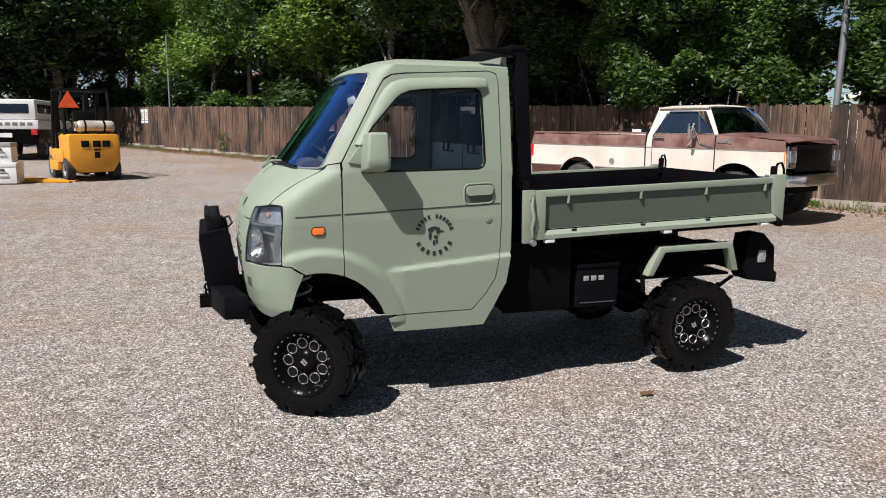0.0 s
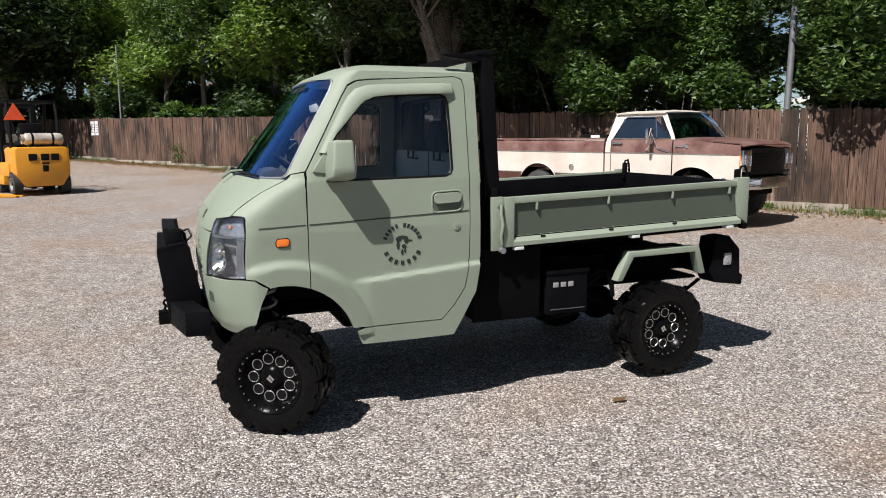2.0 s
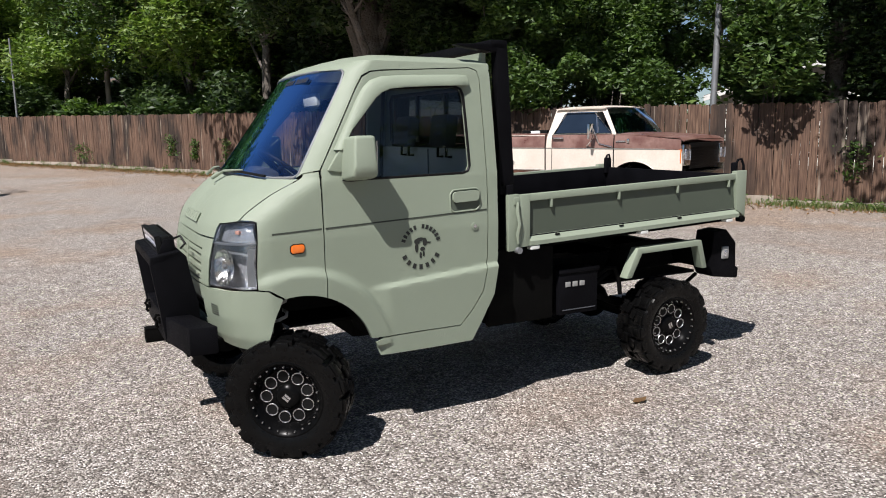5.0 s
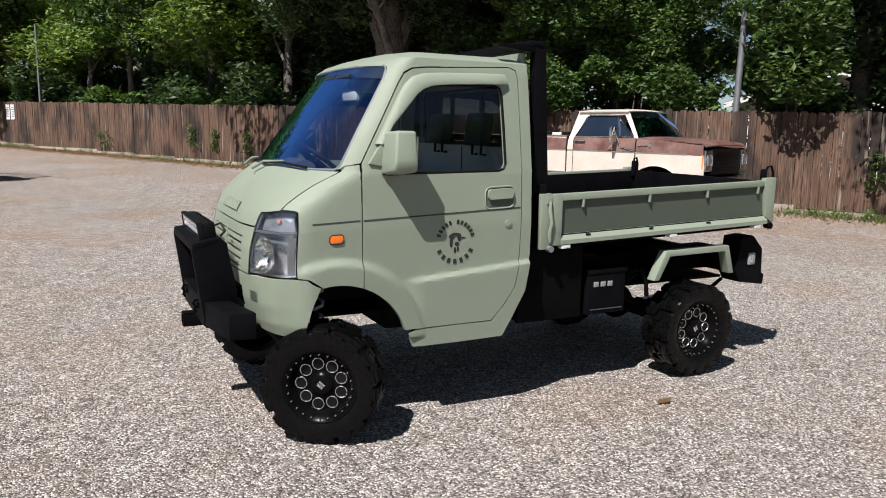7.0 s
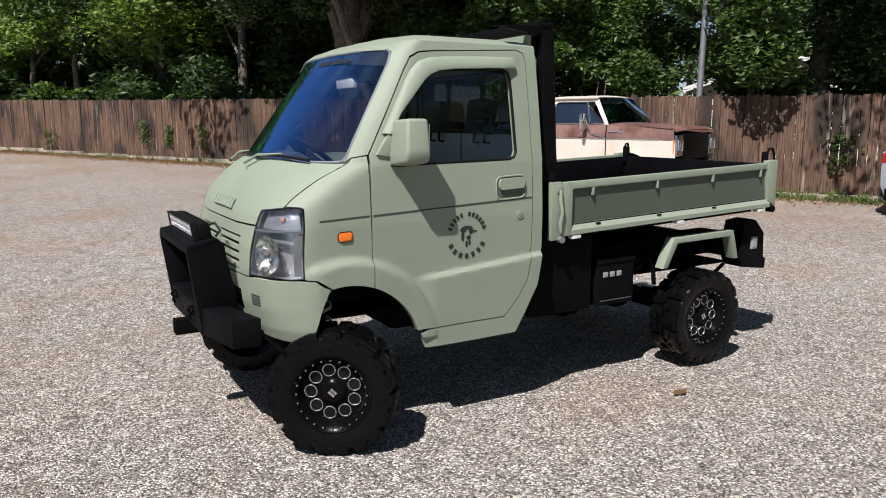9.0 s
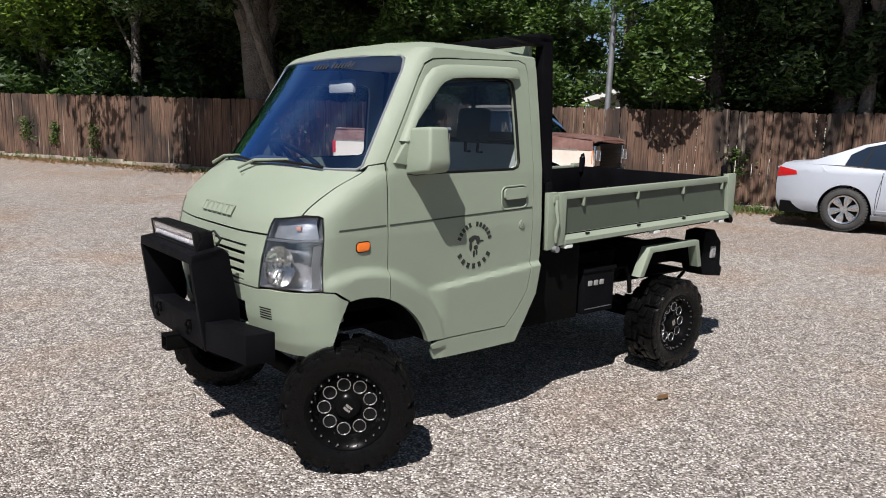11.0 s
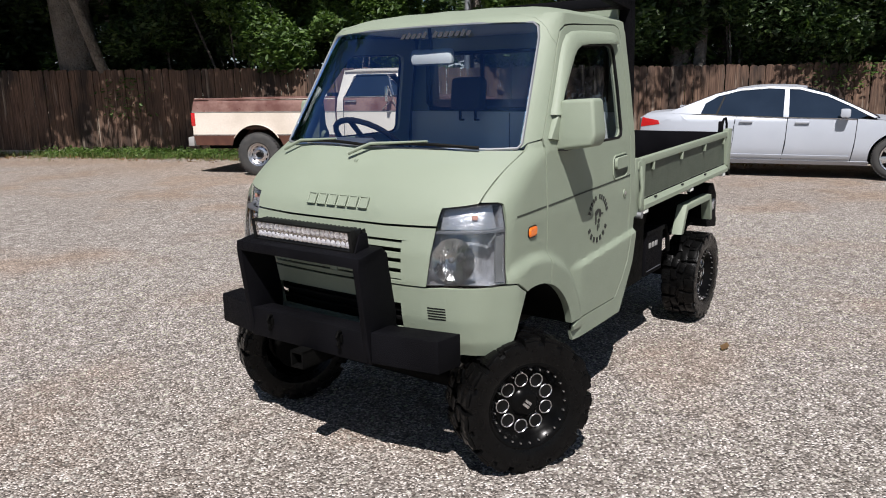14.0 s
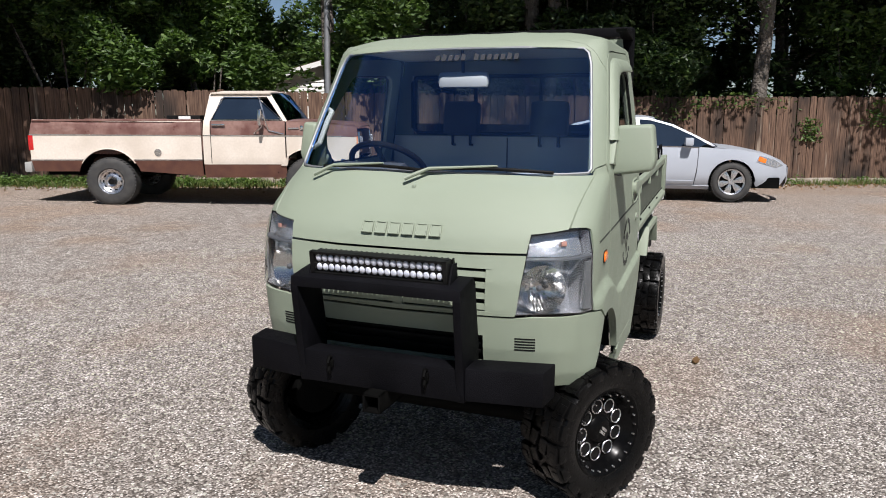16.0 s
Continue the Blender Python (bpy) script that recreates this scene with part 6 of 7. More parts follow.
    part("engine_bay", box(bmesh.new(), 3.05, NOSE - 0.1, -0.5, 0.5, 0.6, 1.3), "chassis", p)
    part("rear_axle", cyl(bmesh.new(), (0, -0.8, 0.42), (0, 0.8, 0.42), 0.06, seg=10), "chassis", p)
    part("front_axle", cyl(bmesh.new(), (WB, -0.8, 0.42), (WB, 0.8, 0.42), 0.06, seg=10), "chassis", p)
    part("fuel_cap", cyl(bmesh.new(), (0.84, -HW - 0.012, 0.93), (0.84, -HW + 0.02, 0.93), 0.06, seg=20), "chrome", p)
    part("tool_chest", box(bmesh.new(), 0.95, 1.52, -0.8, 0.8, 1.2, 1.56, 0.02), "trim_black", p, "black tool chest across the bed")
    part("chest_plate", box(bmesh.new(), 1.16, 1.36, -0.812, -0.8, 1.49, 1.545, 0.003), "paper", p)
    for wx in (0.0, WB):
        for sd in (-1, 1):
            road_wheel("wheel", R, 0.27, 0.215, "steel", "old_rubber", "silver", p, (wx, sd * 0.82, R), sd)
    return p


build_pickup()


# ---- the silver saloon ----
def build_sedan():
    K = 1.01
    h = Vector((0.161, -0.987, 0))
    left = Vector((-h.y, h.x, 0))
    midp = Vector((10.88, 6.28, 0)) + left * 0.86 * K
    c = thing("saloon_car", (midp.x, midp.y, 0.03), "clean silver four-door saloon car with alloy wheels", "car", turn=math.degrees(math.atan2(h.y, h.x)))
    WB, F, T, HW, R = 2.775, 3.70, -1.05, 0.905, 0.325

    def side_y(x, z):
        y = HW - 0.10 * max(0, (0.45 - z) / 0.3) ** 2 - 0.03 * abs((z - 0.6) / 0.35) ** 2
        if z > 0.93:
            y = HW - 0.05 - 0.56 * (z - 0.93)
        y -= 0.32 * max(0, (x - 2.9) / 0.8) ** 2.2 + 0.22 * max(0, (-0.2 - x) / 0.85) ** 2.2
        return y

    cu, cv = spread(T, F, 0.09), spread(0.15, 1.47, 0.05)

    def both(name, polys, material, label="", off=0.0, thick=0.012, parent=None):
        for sd in (-1, 1):
            part(name, sheet(polys, lambda x, z: (K * x, K * sd * (side_y(x, z) + off), K * z), cu, cv, thick, (1.3, 0, 0.8)), material, parent or c, label, 50)

    ra = 0.372
    belt_l = [(-0.95, 0.985), (-0.4, 0.975), (0.3, 0.945), (1.2, 0.925), (2.2, 0.90)]
    both("rear_quarter", [[(T, 0.42), (T + 0.05, 0.27), (-0.37, 0.25)] + arc(0, 0.325, ra, 180 + 4, -4, 20) + [(0.40, 0.22), (0.42, 0.6), (0.5, 0.945), (0.3, 0.952), (-0.4, 0.985), (-0.95, 1.0), (T + 0.02, 0.93), (T - 0.01, 0.7)]], "car_silver", "silver rear wing")
    both("rear_door", [[(0.41, 0.27), (1.19, 0.255), (1.235, 0.5), (1.25, 0.93), (0.505, 0.95), (0.43, 0.6)]], "car_silver", "silver rear door")
    both("front_door", [[(1.20, 0.255), (2.16, 0.255), (2.2, 0.5), (2.22, 0.905), (1.26, 0.93), (1.245, 0.5)]], "car_silver", "silver front door")
    both("front_wing", [[(2.17, 0.22), (2.40, 0.22)] + arc(WB, 0.325, ra, 184, -4, 20) + [(3.2, 0.22), (F - 0.1, 0.25), (F, 0.42), (F - 0.01, 0.6), (3.35, 0.78), (2.9, 0.86), (2.23, 0.905), (2.21, 0.5)]], "car_silver", "silver front wing")
    both("sill", [[(0.36, 0.19), (2.42, 0.19), (2.42, 0.25), (0.36, 0.262)]], "car_silver", "", 0.012)
    # cabin sides: roof rail, pillars, glass
    rail = [(-0.55, 1.03), (-0.2, 1.16), (0.15, 1.30), (0.5, 1.38), (0.95, 1.41), (1.4, 1.39), (1.8, 1.28), (2.15, 1.11), (2.5, 0.93)]
    both("roof_rail", [[(-0.9, 0.995)] + rail + [(2.44, 0.92), (2.14, 1.085), (1.79, 1.25), (1.4, 1.357), (0.95, 1.38), (0.53, 1.352), (0.19, 1.265), (0.0, 1.15), (-0.06, 0.985)]], "car_silver", "", 0.0)
    both("side_glass", [[(-0.06, 0.985), (0.0, 1.15), (0.19, 1.265), (0.53, 1.352), (0.95, 1.38), (1.4, 1.357), (1.79, 1.25), (2.14, 1.085), (2.36, 0.95), (2.22, 0.905), (1.25, 0.93), (0.5, 0.95)]], "dark_glass", "dark side glass", -0.012, 0.006)
    both("door_pillar", [[(1.19, 0.93), (1.27, 0.928), (1.25, 1.365), (1.185, 1.37)]], "car_silver", "", -0.002)
    both("quarter_bar", [[(0.17, 0.965), (0.2, 0.965), (0.3, 1.27), (0.275, 1.26)]], "trim_black", "", -0.004)
    both("sill_trim", [[(0.42, 0.30), (2.15, 0.29), (2.15, 0.335), (0.42, 0.345)]], "car_silver", "", 0.014)
    for sd in (-1, 1):
        bm = tube(bmesh.new(), [(K * x, K * sd * (side_y(x, z) + 0.004), K * z) for x, z in ((-0.05, 0.983), (0.5, 0.948), (1.25, 0.926), (2.22, 0.902))], 0.008, 6)
        part("belt_trim", bm, "chrome", c)
        for x, z in ((0.55, 0.85), (1.37, 0.835)):
            part("door_handle", box(bmesh.new(), K * x, K * (x + 0.2), K * sd * 0.885, K * sd * 0.93, K * z, K * (z + 0.035), 0.01), "car_silver", c)
        for x in (0.42, 1.195, 2.165):
            part("door_seam", sheet([[(x, 0.27), (x + 0.007, 0.27), (x + 0.05, 0.6), (x + 0.06, 0.9), (x + 0.053, 0.9), (x + 0.043, 0.6)]], lambda a, z: (K * a, K * sd * (side_y(a, z) + 0.002), K * z), cu, cv, 0.002, (1.3, 0, 0.8)), "trim_black", c)
        mh = part("door_mirror", box(bmesh.new(), K * 1.98, K * 2.12, K * sd * 0.9, K * sd * 1.06, K * 0.93, K * 1.06, 0.03), "car_silver", c, "silver door mirror")
        both_l = sheet([[(3.15, 0.66), (3.5, 0.56), (3.62, 0.6), (3.45, 0.7), (3.2, 0.77)]], lambda x, z: (K * x, K * sd * (side_y(x, z) + 0.006), K * z), cu, cv, 0.01, (1.3, 0, 0.6))
        hl = part("headlamp", both_l, "reflector", c)
        part("turn_lamp", sheet([[(3.18, 0.68), (3.3, 0.64), (3.32, 0.71), (3.2, 0.755)]], lambda x, z: (K * x, K * sd * (side_y(x, z) + 0.012), K * z), cu, cv, 0.006, (1.3, 0, 0.6)), "orange", hl)
        part("tail_lamp", sheet([[(T - 0.005, 0.77), (-0.72, 0.82), (-0.74, 0.88), (T + 0.02, 0.93)]], lambda x, z: (K * x, K * sd * (side_y(x, z) + 0.006), K * z), cu, cv, 0.01, (1.3, 0, 0.6)), "red_lens", c, "red tail lamp")
        for wx in (0, WB):
            road_wheel("wheel", R * K, 0.21, 0.215 * K, "alloy", "old_rubber", "silver", c, (K * wx, K * sd * 0.785, K * R), sd)
            bm = lathe(bmesh.new(), [(ra * K, K * sd * 0.87), (ra * K, K * sd * 0.55)], 32, (K * wx, 0, K * 0.325))
            bmesh.ops.delete(bm, geom=[v for v in bm.verts if v.co.z < 0.3], context="VERTS")
            part("arch_liner", thicken(bm, 0.01), "chassis", c)
    # top skins
    tops = {"boot_lid": ([(T - 0.02, 0.93), (-0.95, 1.0), (-0.5, 1.03)], "car_silver"), "rear_screen": ([(-0.58, 1.02), (-0.2, 1.17), (0.15, 1.31), (0.45, 1.385)], "dark_glass"), "roof_panel": ([(0.42, 1.375), (0.7, 1.42), (0.95, 1.43), (1.3, 1.42), (1.5, 1.39)], "car_silver"),
            "windscreen": ([(1.48, 1.385), (1.8, 1.285), (2.15, 1.115), (2.52, 0.93)], "dark_glass"), "bonnet": ([(2.48, 0.925), (2.9, 0.88), (3.3, 0.8), (3.6, 0.68), (F, 0.56)], "car_silver")}
    for nm, (prof, mt) in tops.items():
        bm = bmesh.new()
        rows = []
        xs = np.linspace(prof[0][0], prof[-1][0], 14)
        zz = np.interp(xs, [q[0] for q in prof], [q[1] for q in prof])
        for x, z in zip(xs, zz):
            yw = side_y(x, z - 0.012)
            rows.append([bm.verts.new((K * x, K * yw * u, K * (z - 0.012 + 0.03 * (1 - abs(u) ** 3)))) for u in np.linspace(-1, 1, 13)])
        for a, b in zip(rows, rows[1:]):
            for j in range(12):
                bm.faces.new((a[j], b[j], b[j + 1], a[j + 1]))
        bmesh.ops.recalc_face_normals(bm, faces=bm.faces[:])
        bm.normal_update()
        if sum(fc.normal.z for fc in bm.faces) < 0:
            bmesh.ops.reverse_faces(bm, faces=bm.faces[:])
        part(nm, thicken(bm, 0.015), mt, c, angle=60)
    for nm, x0, sgn in (("rear_bumper", T, -1), ("front_bumper", F, 1)):
        bm = bmesh.new()
        rows = []
        for z in (0.2, 0.3, 0.45, 0.6, 0.75, 0.9) if sgn < 0 else (0.2, 0.3, 0.42, 0.56):
            yw = side_y(x0, z)
            rows.append([bm.verts.new((K * (x0 + sgn * 0.10 * (1 - abs(u) ** 2.5) - sgn * (0.04 if z < 0.25 else 0)), K * yw * u, K * z)) for u in np.linspace(-1, 1, 15)])
        for a, b in zip(rows, rows[1:]):
            for j in range(14):
                bm.faces.new((a[j], a[j + 1], b[j + 1], b[j]))
        part(nm, bm, "car_silver", c, angle=60)
    part("floor_pan", box(bmesh.new(), K * T + 0.1, K * F - 0.15, -0.8, 0.8, 0.22, 0.4), "chassis", c)
    part("cabin_lining", box(bmesh.new(), K * 0.2, K * 2.2, -0.75, 0.75, 0.35, 0.85), "seat_fabric", c)
    part("roof_aerial", prism(bmesh.new(), [(K * -0.52, K * 1.05), (K * -0.36, K * 1.115), (K * -0.5, K * 1.11)], "y", -0.015, 0.015), "car_silver", c)
    return c


build_sedan()


# ---- forklift and what stands round it ----
def build_forklift():
    f = thing("forklift", (-2.45, 20.05, level(-2.4, 20.0)), "yellow counterweight forklift with a gas cylinder on its back", "forklift", turn=21)
    W = 0.56
    # rear looks along -y
    cw = prism(bmesh.new(), [(-W, 0.48), (-0.38, 0.20), (0.38, 0.20), (W, 0.48), (W, 1.03), (0.5, 1.08), (-0.5, 1.08), (-W, 1.03)], "y", -0.85, 0.1, 0.04)
    body = part("counterweight", cw, "yellow", f, "yellow cast counterweight")
    for x in (-0.21, 0.04, 0.25):
        part("vent_opening", box(bmesh.new(), x - 0.085, x + 0.085, -0.862, -0.84, 0.78, 0.93, 0.006), "trim_black", body)
    part("maker_bar", box(bmesh.new(), -0.03, 0.12, -0.858, -0.848, 0.70, 0.735), "trim_black", body)
    part("tow_pin_slot", box(bmesh.new(), -0.02, 0.1, -0.862, -0.84, 0.53, 0.67, 0.006), "trim_black", body)
    part("lower_slot", box(bmesh.new(), -0.2, 0.22, -0.84, -0.80, 0.40, 0.47, 0.006), "trim_black", body)
    part("side_cowl", box(bmesh.new(), -0.60, 0.58, -0.35, 0.95, 0.42, 0.72, 0.03), "yellow", f)
    part("side_step", box(bmesh.new(), -0.62, 0.60, 0.1, 0.95, 0.22, 0.45, 0.03), "yellow", f)
    part("engine_cover", box(bmesh.new(), -0.48, 0.48, -0.3, 0.55, 0.95, 1.12, 0.03), "trim_black", f)
    seat = part("operator_seat", box(bmesh.new(), -0.25, 0.25, 0.0, 0.5, 1.1, 1.22, 0.04), "trim_black", f)
    part("seat_back", box(bmesh.new(), -0.25, 0.25, -0.08, 0.05, 1.15, 1.62, 0.05), "trim_black", seat)
    for sx in (-0.5, 0.5):
        part("guard_leg", tube(bmesh.new(), [(sx, -0.35, 1.05), (sx, -0.30, 1.8), (sx, -0.2, 2.10)], 0.04, 8), "trim_black", f)
        part("guard_leg", tube(bmesh.new(), [(sx, 0.95, 0.7), (sx, 0.75, 1.6), (sx, 0.6, 2.10)], 0.04, 8), "trim_black", f)
        part("mast_rail", box(bmesh.new(), sx * 0.7 - 0.06, sx * 0.7 + 0.06, 1.05, 1.2, 0.08, 2.12, 0.006), "trim_black", f)
    for k in range(6):
        y = -0.22 + k * 0.165
        part("guard_bar", box(bmesh.new(), -0.54, 0.54, y - 0.025, y + 0.025, 2.08, 2.13, 0.006), "trim_black", f)
    part("carriage", box(bmesh.new(), -0.5, 0.5, 1.2, 1.27, 0.15, 0.6, 0.006), "trim_black", f)
    part("mast_crossbar", box(bmesh.new(), -0.4, 0.4, 1.06, 1.15, 2.02, 2.11), "trim_black", f)
    for sx in (-0.3, 0.3):
        part("fork", prism(bmesh.new(), [(1.27, 0.6), (1.32, 0.6), (1.32, 0.12), (2.3, 0.08), (2.3, 0.05), (1.27, 0.05)], "x", sx - 0.06, sx + 0.06), "trim_black", f)
    part("steering_wheel", tube(bmesh.new(), [(0.16 * math.cos(a), 0.68 + 0.08 * math.sin(a), 1.42 + 0.14 * math.sin(a)) for a in np.linspace(0, math.tau, 17)[:-1]], 0.014, 6, True), "trim_black", f)
    gas = lathe(bmesh.new(), [(0.02, -0.42), (0.1, -0.41), (0.135, -0.37), (0.14, -0.3), (0.14, 0.3), (0.135, 0.36), (0.1, 0.4), (0.02, 0.41)], 24)
    gas.transform(Matrix.Translation((0.12, -0.5, 1.25)) @ pose(0, 0, 0, 0, 0, 90))
    tank = part("gas_cylinder", gas, "tank", f, "worn white gas cylinder lying across the back")
    part("cylinder_collar", lathe_x(0.12 - 0.43, -0.5, 1.25, 0.11), "tank", tank)
    for x in (-0.12, 0.3):
        part("cylinder_strap", lathe_x(x, -0.5, 1.25, 0.147), "trim_black", tank)
    part("cylinder_cradle", box(bmesh.new(), -0.2, 0.42, -0.62, -0.38, 1.07, 1.12), "trim_black", f)
    tri = prism(bmesh.new(), [(-0.62, 1.68), (-0.18, 1.68), (-0.4, 2.06)], "y", -0.42, -0.40)
    part("warning_triangle", tri, "sign_orange", f, "bright orange slow-vehicle triangle")
    for sx in (-0.5, 0.5):
        for wy, r in ((-0.45, 0.26), (0.85, 0.31)):
            road_wheel("wheel", r, 0.2, r * 0.55, "steel", "old_rubber", "grey_paint", f, (sx, wy, r), -1 if sx < 0 else 1).rotation_euler = (0, 0, radians(-90 if sx < 0 else 90))
    return f


def lathe_x(x, y, z, r):
    bm = lathe(bmesh.new(), [(r - 0.012, -0.025), (r, -0.02), (r, 0.02), (r - 0.012, 0.025)], 20)
    bm.transform(Matrix.Translation((x, y, z)) @ pose(0, 0, 0, 0, 0, 90))
    return bm


build_forklift()


def build_box(name, x, y, z, w, d, h, body, lid, label, group=""):
    b = thing(name, (x, y, z), label, "box", group, -6)
    part("body", box(bmesh.new(), -w / 2, w / 2, -d / 2, d / 2, 0, h * 0.78, 0.012), body, b)
    ld = part("lid", box(bmesh.new(), -w / 2 - 0.01, w / 2 + 0.01, -d / 2 - 0.01, d / 2 + 0.01, h * 0.78, h, 0.015), lid, b)
    part("handle", tube(bmesh.new(), [(-0.1, -d / 2 - 0.005, h * 0.5), (-0.1, -d / 2 - 0.04, h * 0.48), (0.1, -d / 2 - 0.04, h * 0.48), (0.1, -d / 2 - 0.005, h * 0.5)], 0.012, 6), "trim_black", b)
    part("latch", box(bmesh.new(), -0.05, 0.05, -d / 2 - 0.02, -d / 2, h * 0.62, h * 0.72, 0.004), "grey_plastic", b)
    return b


build_box("storage_box", -3.97, 19.05, level(-4, 19.0) + 0.02, 0.58, 0.5, 0.46, "white_paint", "white_paint", "white plastic cool box standing on the slab")
build_box("storage_box", -4.0, 19.07, level(-4, 19.0) + 0.482, 0.46, 0.42, 0.43, "beige_trim", "grey_paint", "pale grey plastic box stacked on a white one")

# slab, mat and painted pallet boards by the forklift
SLOPED = pose(0.42, 0.35, -0.135, math.degrees(math.atan(0.0185)), 0, 0)
slab = part("concrete_slab", prism(bmesh.new(), [(-9.0, 17.2), (-3.5, 18.2), (-3.3, 18.9), (-4.2, 19.4), (-9.0, 20.6)], "z", -0.05, 0.015, 0.004), "concrete")
slab.matrix_world = SLOPED
tagged(slab, "pale concrete slab edge beside the gravel", "slab", kind="structure")
apron = part("concrete_apron", prism(bmesh.new(), [(-9.0, 13.2), (-3.4, 14.2), (-2.2, 15.1), (-2.05, 15.3), (-9.0, 14.2)], "z", -0.05, 0.018, 0.004), "concrete")
apron.matrix_world = SLOPED
tagged(apron, "narrow white concrete edging strip", "slab", kind="structure")
mat_ = part("asphalt_strip", prism(bmesh.new(), [(-9.0, 14.25), (-2.2, 15.3), (-1.8, 15.55), (-2.9, 17.4), (-9.0, 17.1)], "z", -0.05, 0.01, 0.003), "asphalt")
mat_.matrix_world = SLOPED
tagged(mat_, "dark grey asphalt strip across the drive", "road", kind="structure")
pal = thing("yellow_forks", (-3.2, 19.35, level(-3.2, 19.35)), "pair of yellow painted fork extensions lying on the ground", "fork extension", turn=-20)
for k in (-0.14, 0.14):
    part("fork_sleeve", prism(bmesh.new(), [(-0.6, 0.0), (0.6, 0.0), (0.6, 0.03), (-0.4, 0.09), (-0.6, 0.09)], "y", k - 0.07, k + 0.07, 0.006), "yellow", pal)


def build_van():
    v = thing("service_pickup", (-5.6, 30.0, level(-5.6, 30.0)), "dark service truck with a white canopy behind the forklift", "truck", turn=86)
    part("lower_body", box(bmesh.new(), -2.2, 2.6, -0.95, 0.95, 0.5, 0.98, 0.06), "gloss_black", v)
    part("side_band", box(bmesh.new(), -2.22, 2.4, -0.97, 0.97, 0.98, 1.28, 0.03), "white_paint", v)
    can = part("canopy", box(bmesh.new(), -2.15, 0.2, -0.9, 0.9, 1.28, 1.95, 0.08), "white_paint", v, "white fibreglass canopy")
    part("canopy_window", box(bmesh.new(), -2.17, -2.12, -0.7, 0.7, 1.5, 1.8, 0.02), "dark_glass", can)
    for sd in (-1, 1):
        part("canopy_side_window", box(bmesh.new(), -1.9, 0.0, sd * 0.895, sd * 0.91, 1.5, 1.8, 0.004), "dark_glass", can)
        part("tail_lamp", box(bmesh.new(), -2.235, -2.19, sd * 0.75, sd * 0.93, 0.8, 0.98, 0.01), "red_lens", v)
        for wx in (-1.35, 1.9):
            road_wheel("wheel", 0.36, 0.24, 0.2, "steel", "old_rubber", "grey_paint", v, (wx, sd * 0.84, 0.36), sd)
    for k in range(7):
        part("lettering_bar", box(bmesh.new(), -2.226, -2.218, -0.8 + 0.22 * k, -0.65 + 0.22 * k, 1.1, 1.2), "ink", v)
    part("plate_bar", box(bmesh.new(), -2.225, -2.21, -0.18, 0.18, 0.72, 0.86), "paper", v)
    part("cab", prism(bmesh.new(), [(0.3, 1.28), (1.6, 1.28), (1.1, 1.8), (0.4, 1.82)], "y", -0.82, 0.82, 0.06), "dark_glass", v)
    part("bonnet", box(bmesh.new(), 1.5, 2.6, -0.9, 0.9, 0.98, 1.22, 0.06), "gloss_black", v)
    return v


build_van()


# ---- houses behind the fence ----
def house(name, x, y, turn, w, d, wall, rise, wall_mat, roof_mat, label, courses=0):
    h = thing(name, (x, y, level(x, y) - 0.1), label, "house", turn=turn)
    wl = part("wall", prism(bmesh.new(), [(-w / 2, 0), (w / 2, 0), (w / 2, wall), (0, wall + rise), (-w / 2, wall)], "y", 0, d), wall_mat, h)
    n = courses
    for k in range(n):
        z = wall + rise - 0.05 - k * 0.17
        half = min(w / 2, (wall + rise - z) / rise * w / 2) - 0.05
        if half > 0.1:
            part("siding_course", prism(bmesh.new(), [(-0.03, z - 0.165), (0.0, z - 0.165), (0.0, z)], "x", -half, half), wall_mat, wl)
    for sd in (-1, 1):
        bm = prism(bmesh.new(), [(sd * (w / 2 + 0.35), wall - 0.35 * rise / (w / 2)), (0, wall + rise), (0, wall + rise + 0.12), (sd * (w / 2 + 0.35), wall + 0.12 - 0.35 * rise / (w / 2))], "y", -0.35, d + 0.3)
        rf = part("roof", bm, roof_mat, h)
        part("barge_board", prism(bmesh.new(), [(sd * (w / 2 + 0.35), wall - 0.08 - 0.35 * rise / (w / 2)), (0, wall + rise - 0.08), (0, wall + rise + 0.1), (sd * (w / 2 + 0.35), wall + 0.1 - 0.35 * rise / (w / 2))], "y", -0.38, -0.352), "white_paint", h)
    return h


house("white_house", 22.67, 16.95, -62, 6.5, 9, 2.55, 0.95, "siding", "shingle", "white lap-sided house gable beyond the fence", 9)
house("brown_house", 7.1, 45.5, 28, 12, 8, 2.5, 1.9, "grey_wall", "shingle", "brown shingle-roofed house among the trees")
house("grey_shed", 29.0, 8.6, -62, 9, 8, 2.5, 0.5, "grey_wall", "galvanized", "grey metal-sided shed beyond the fence")


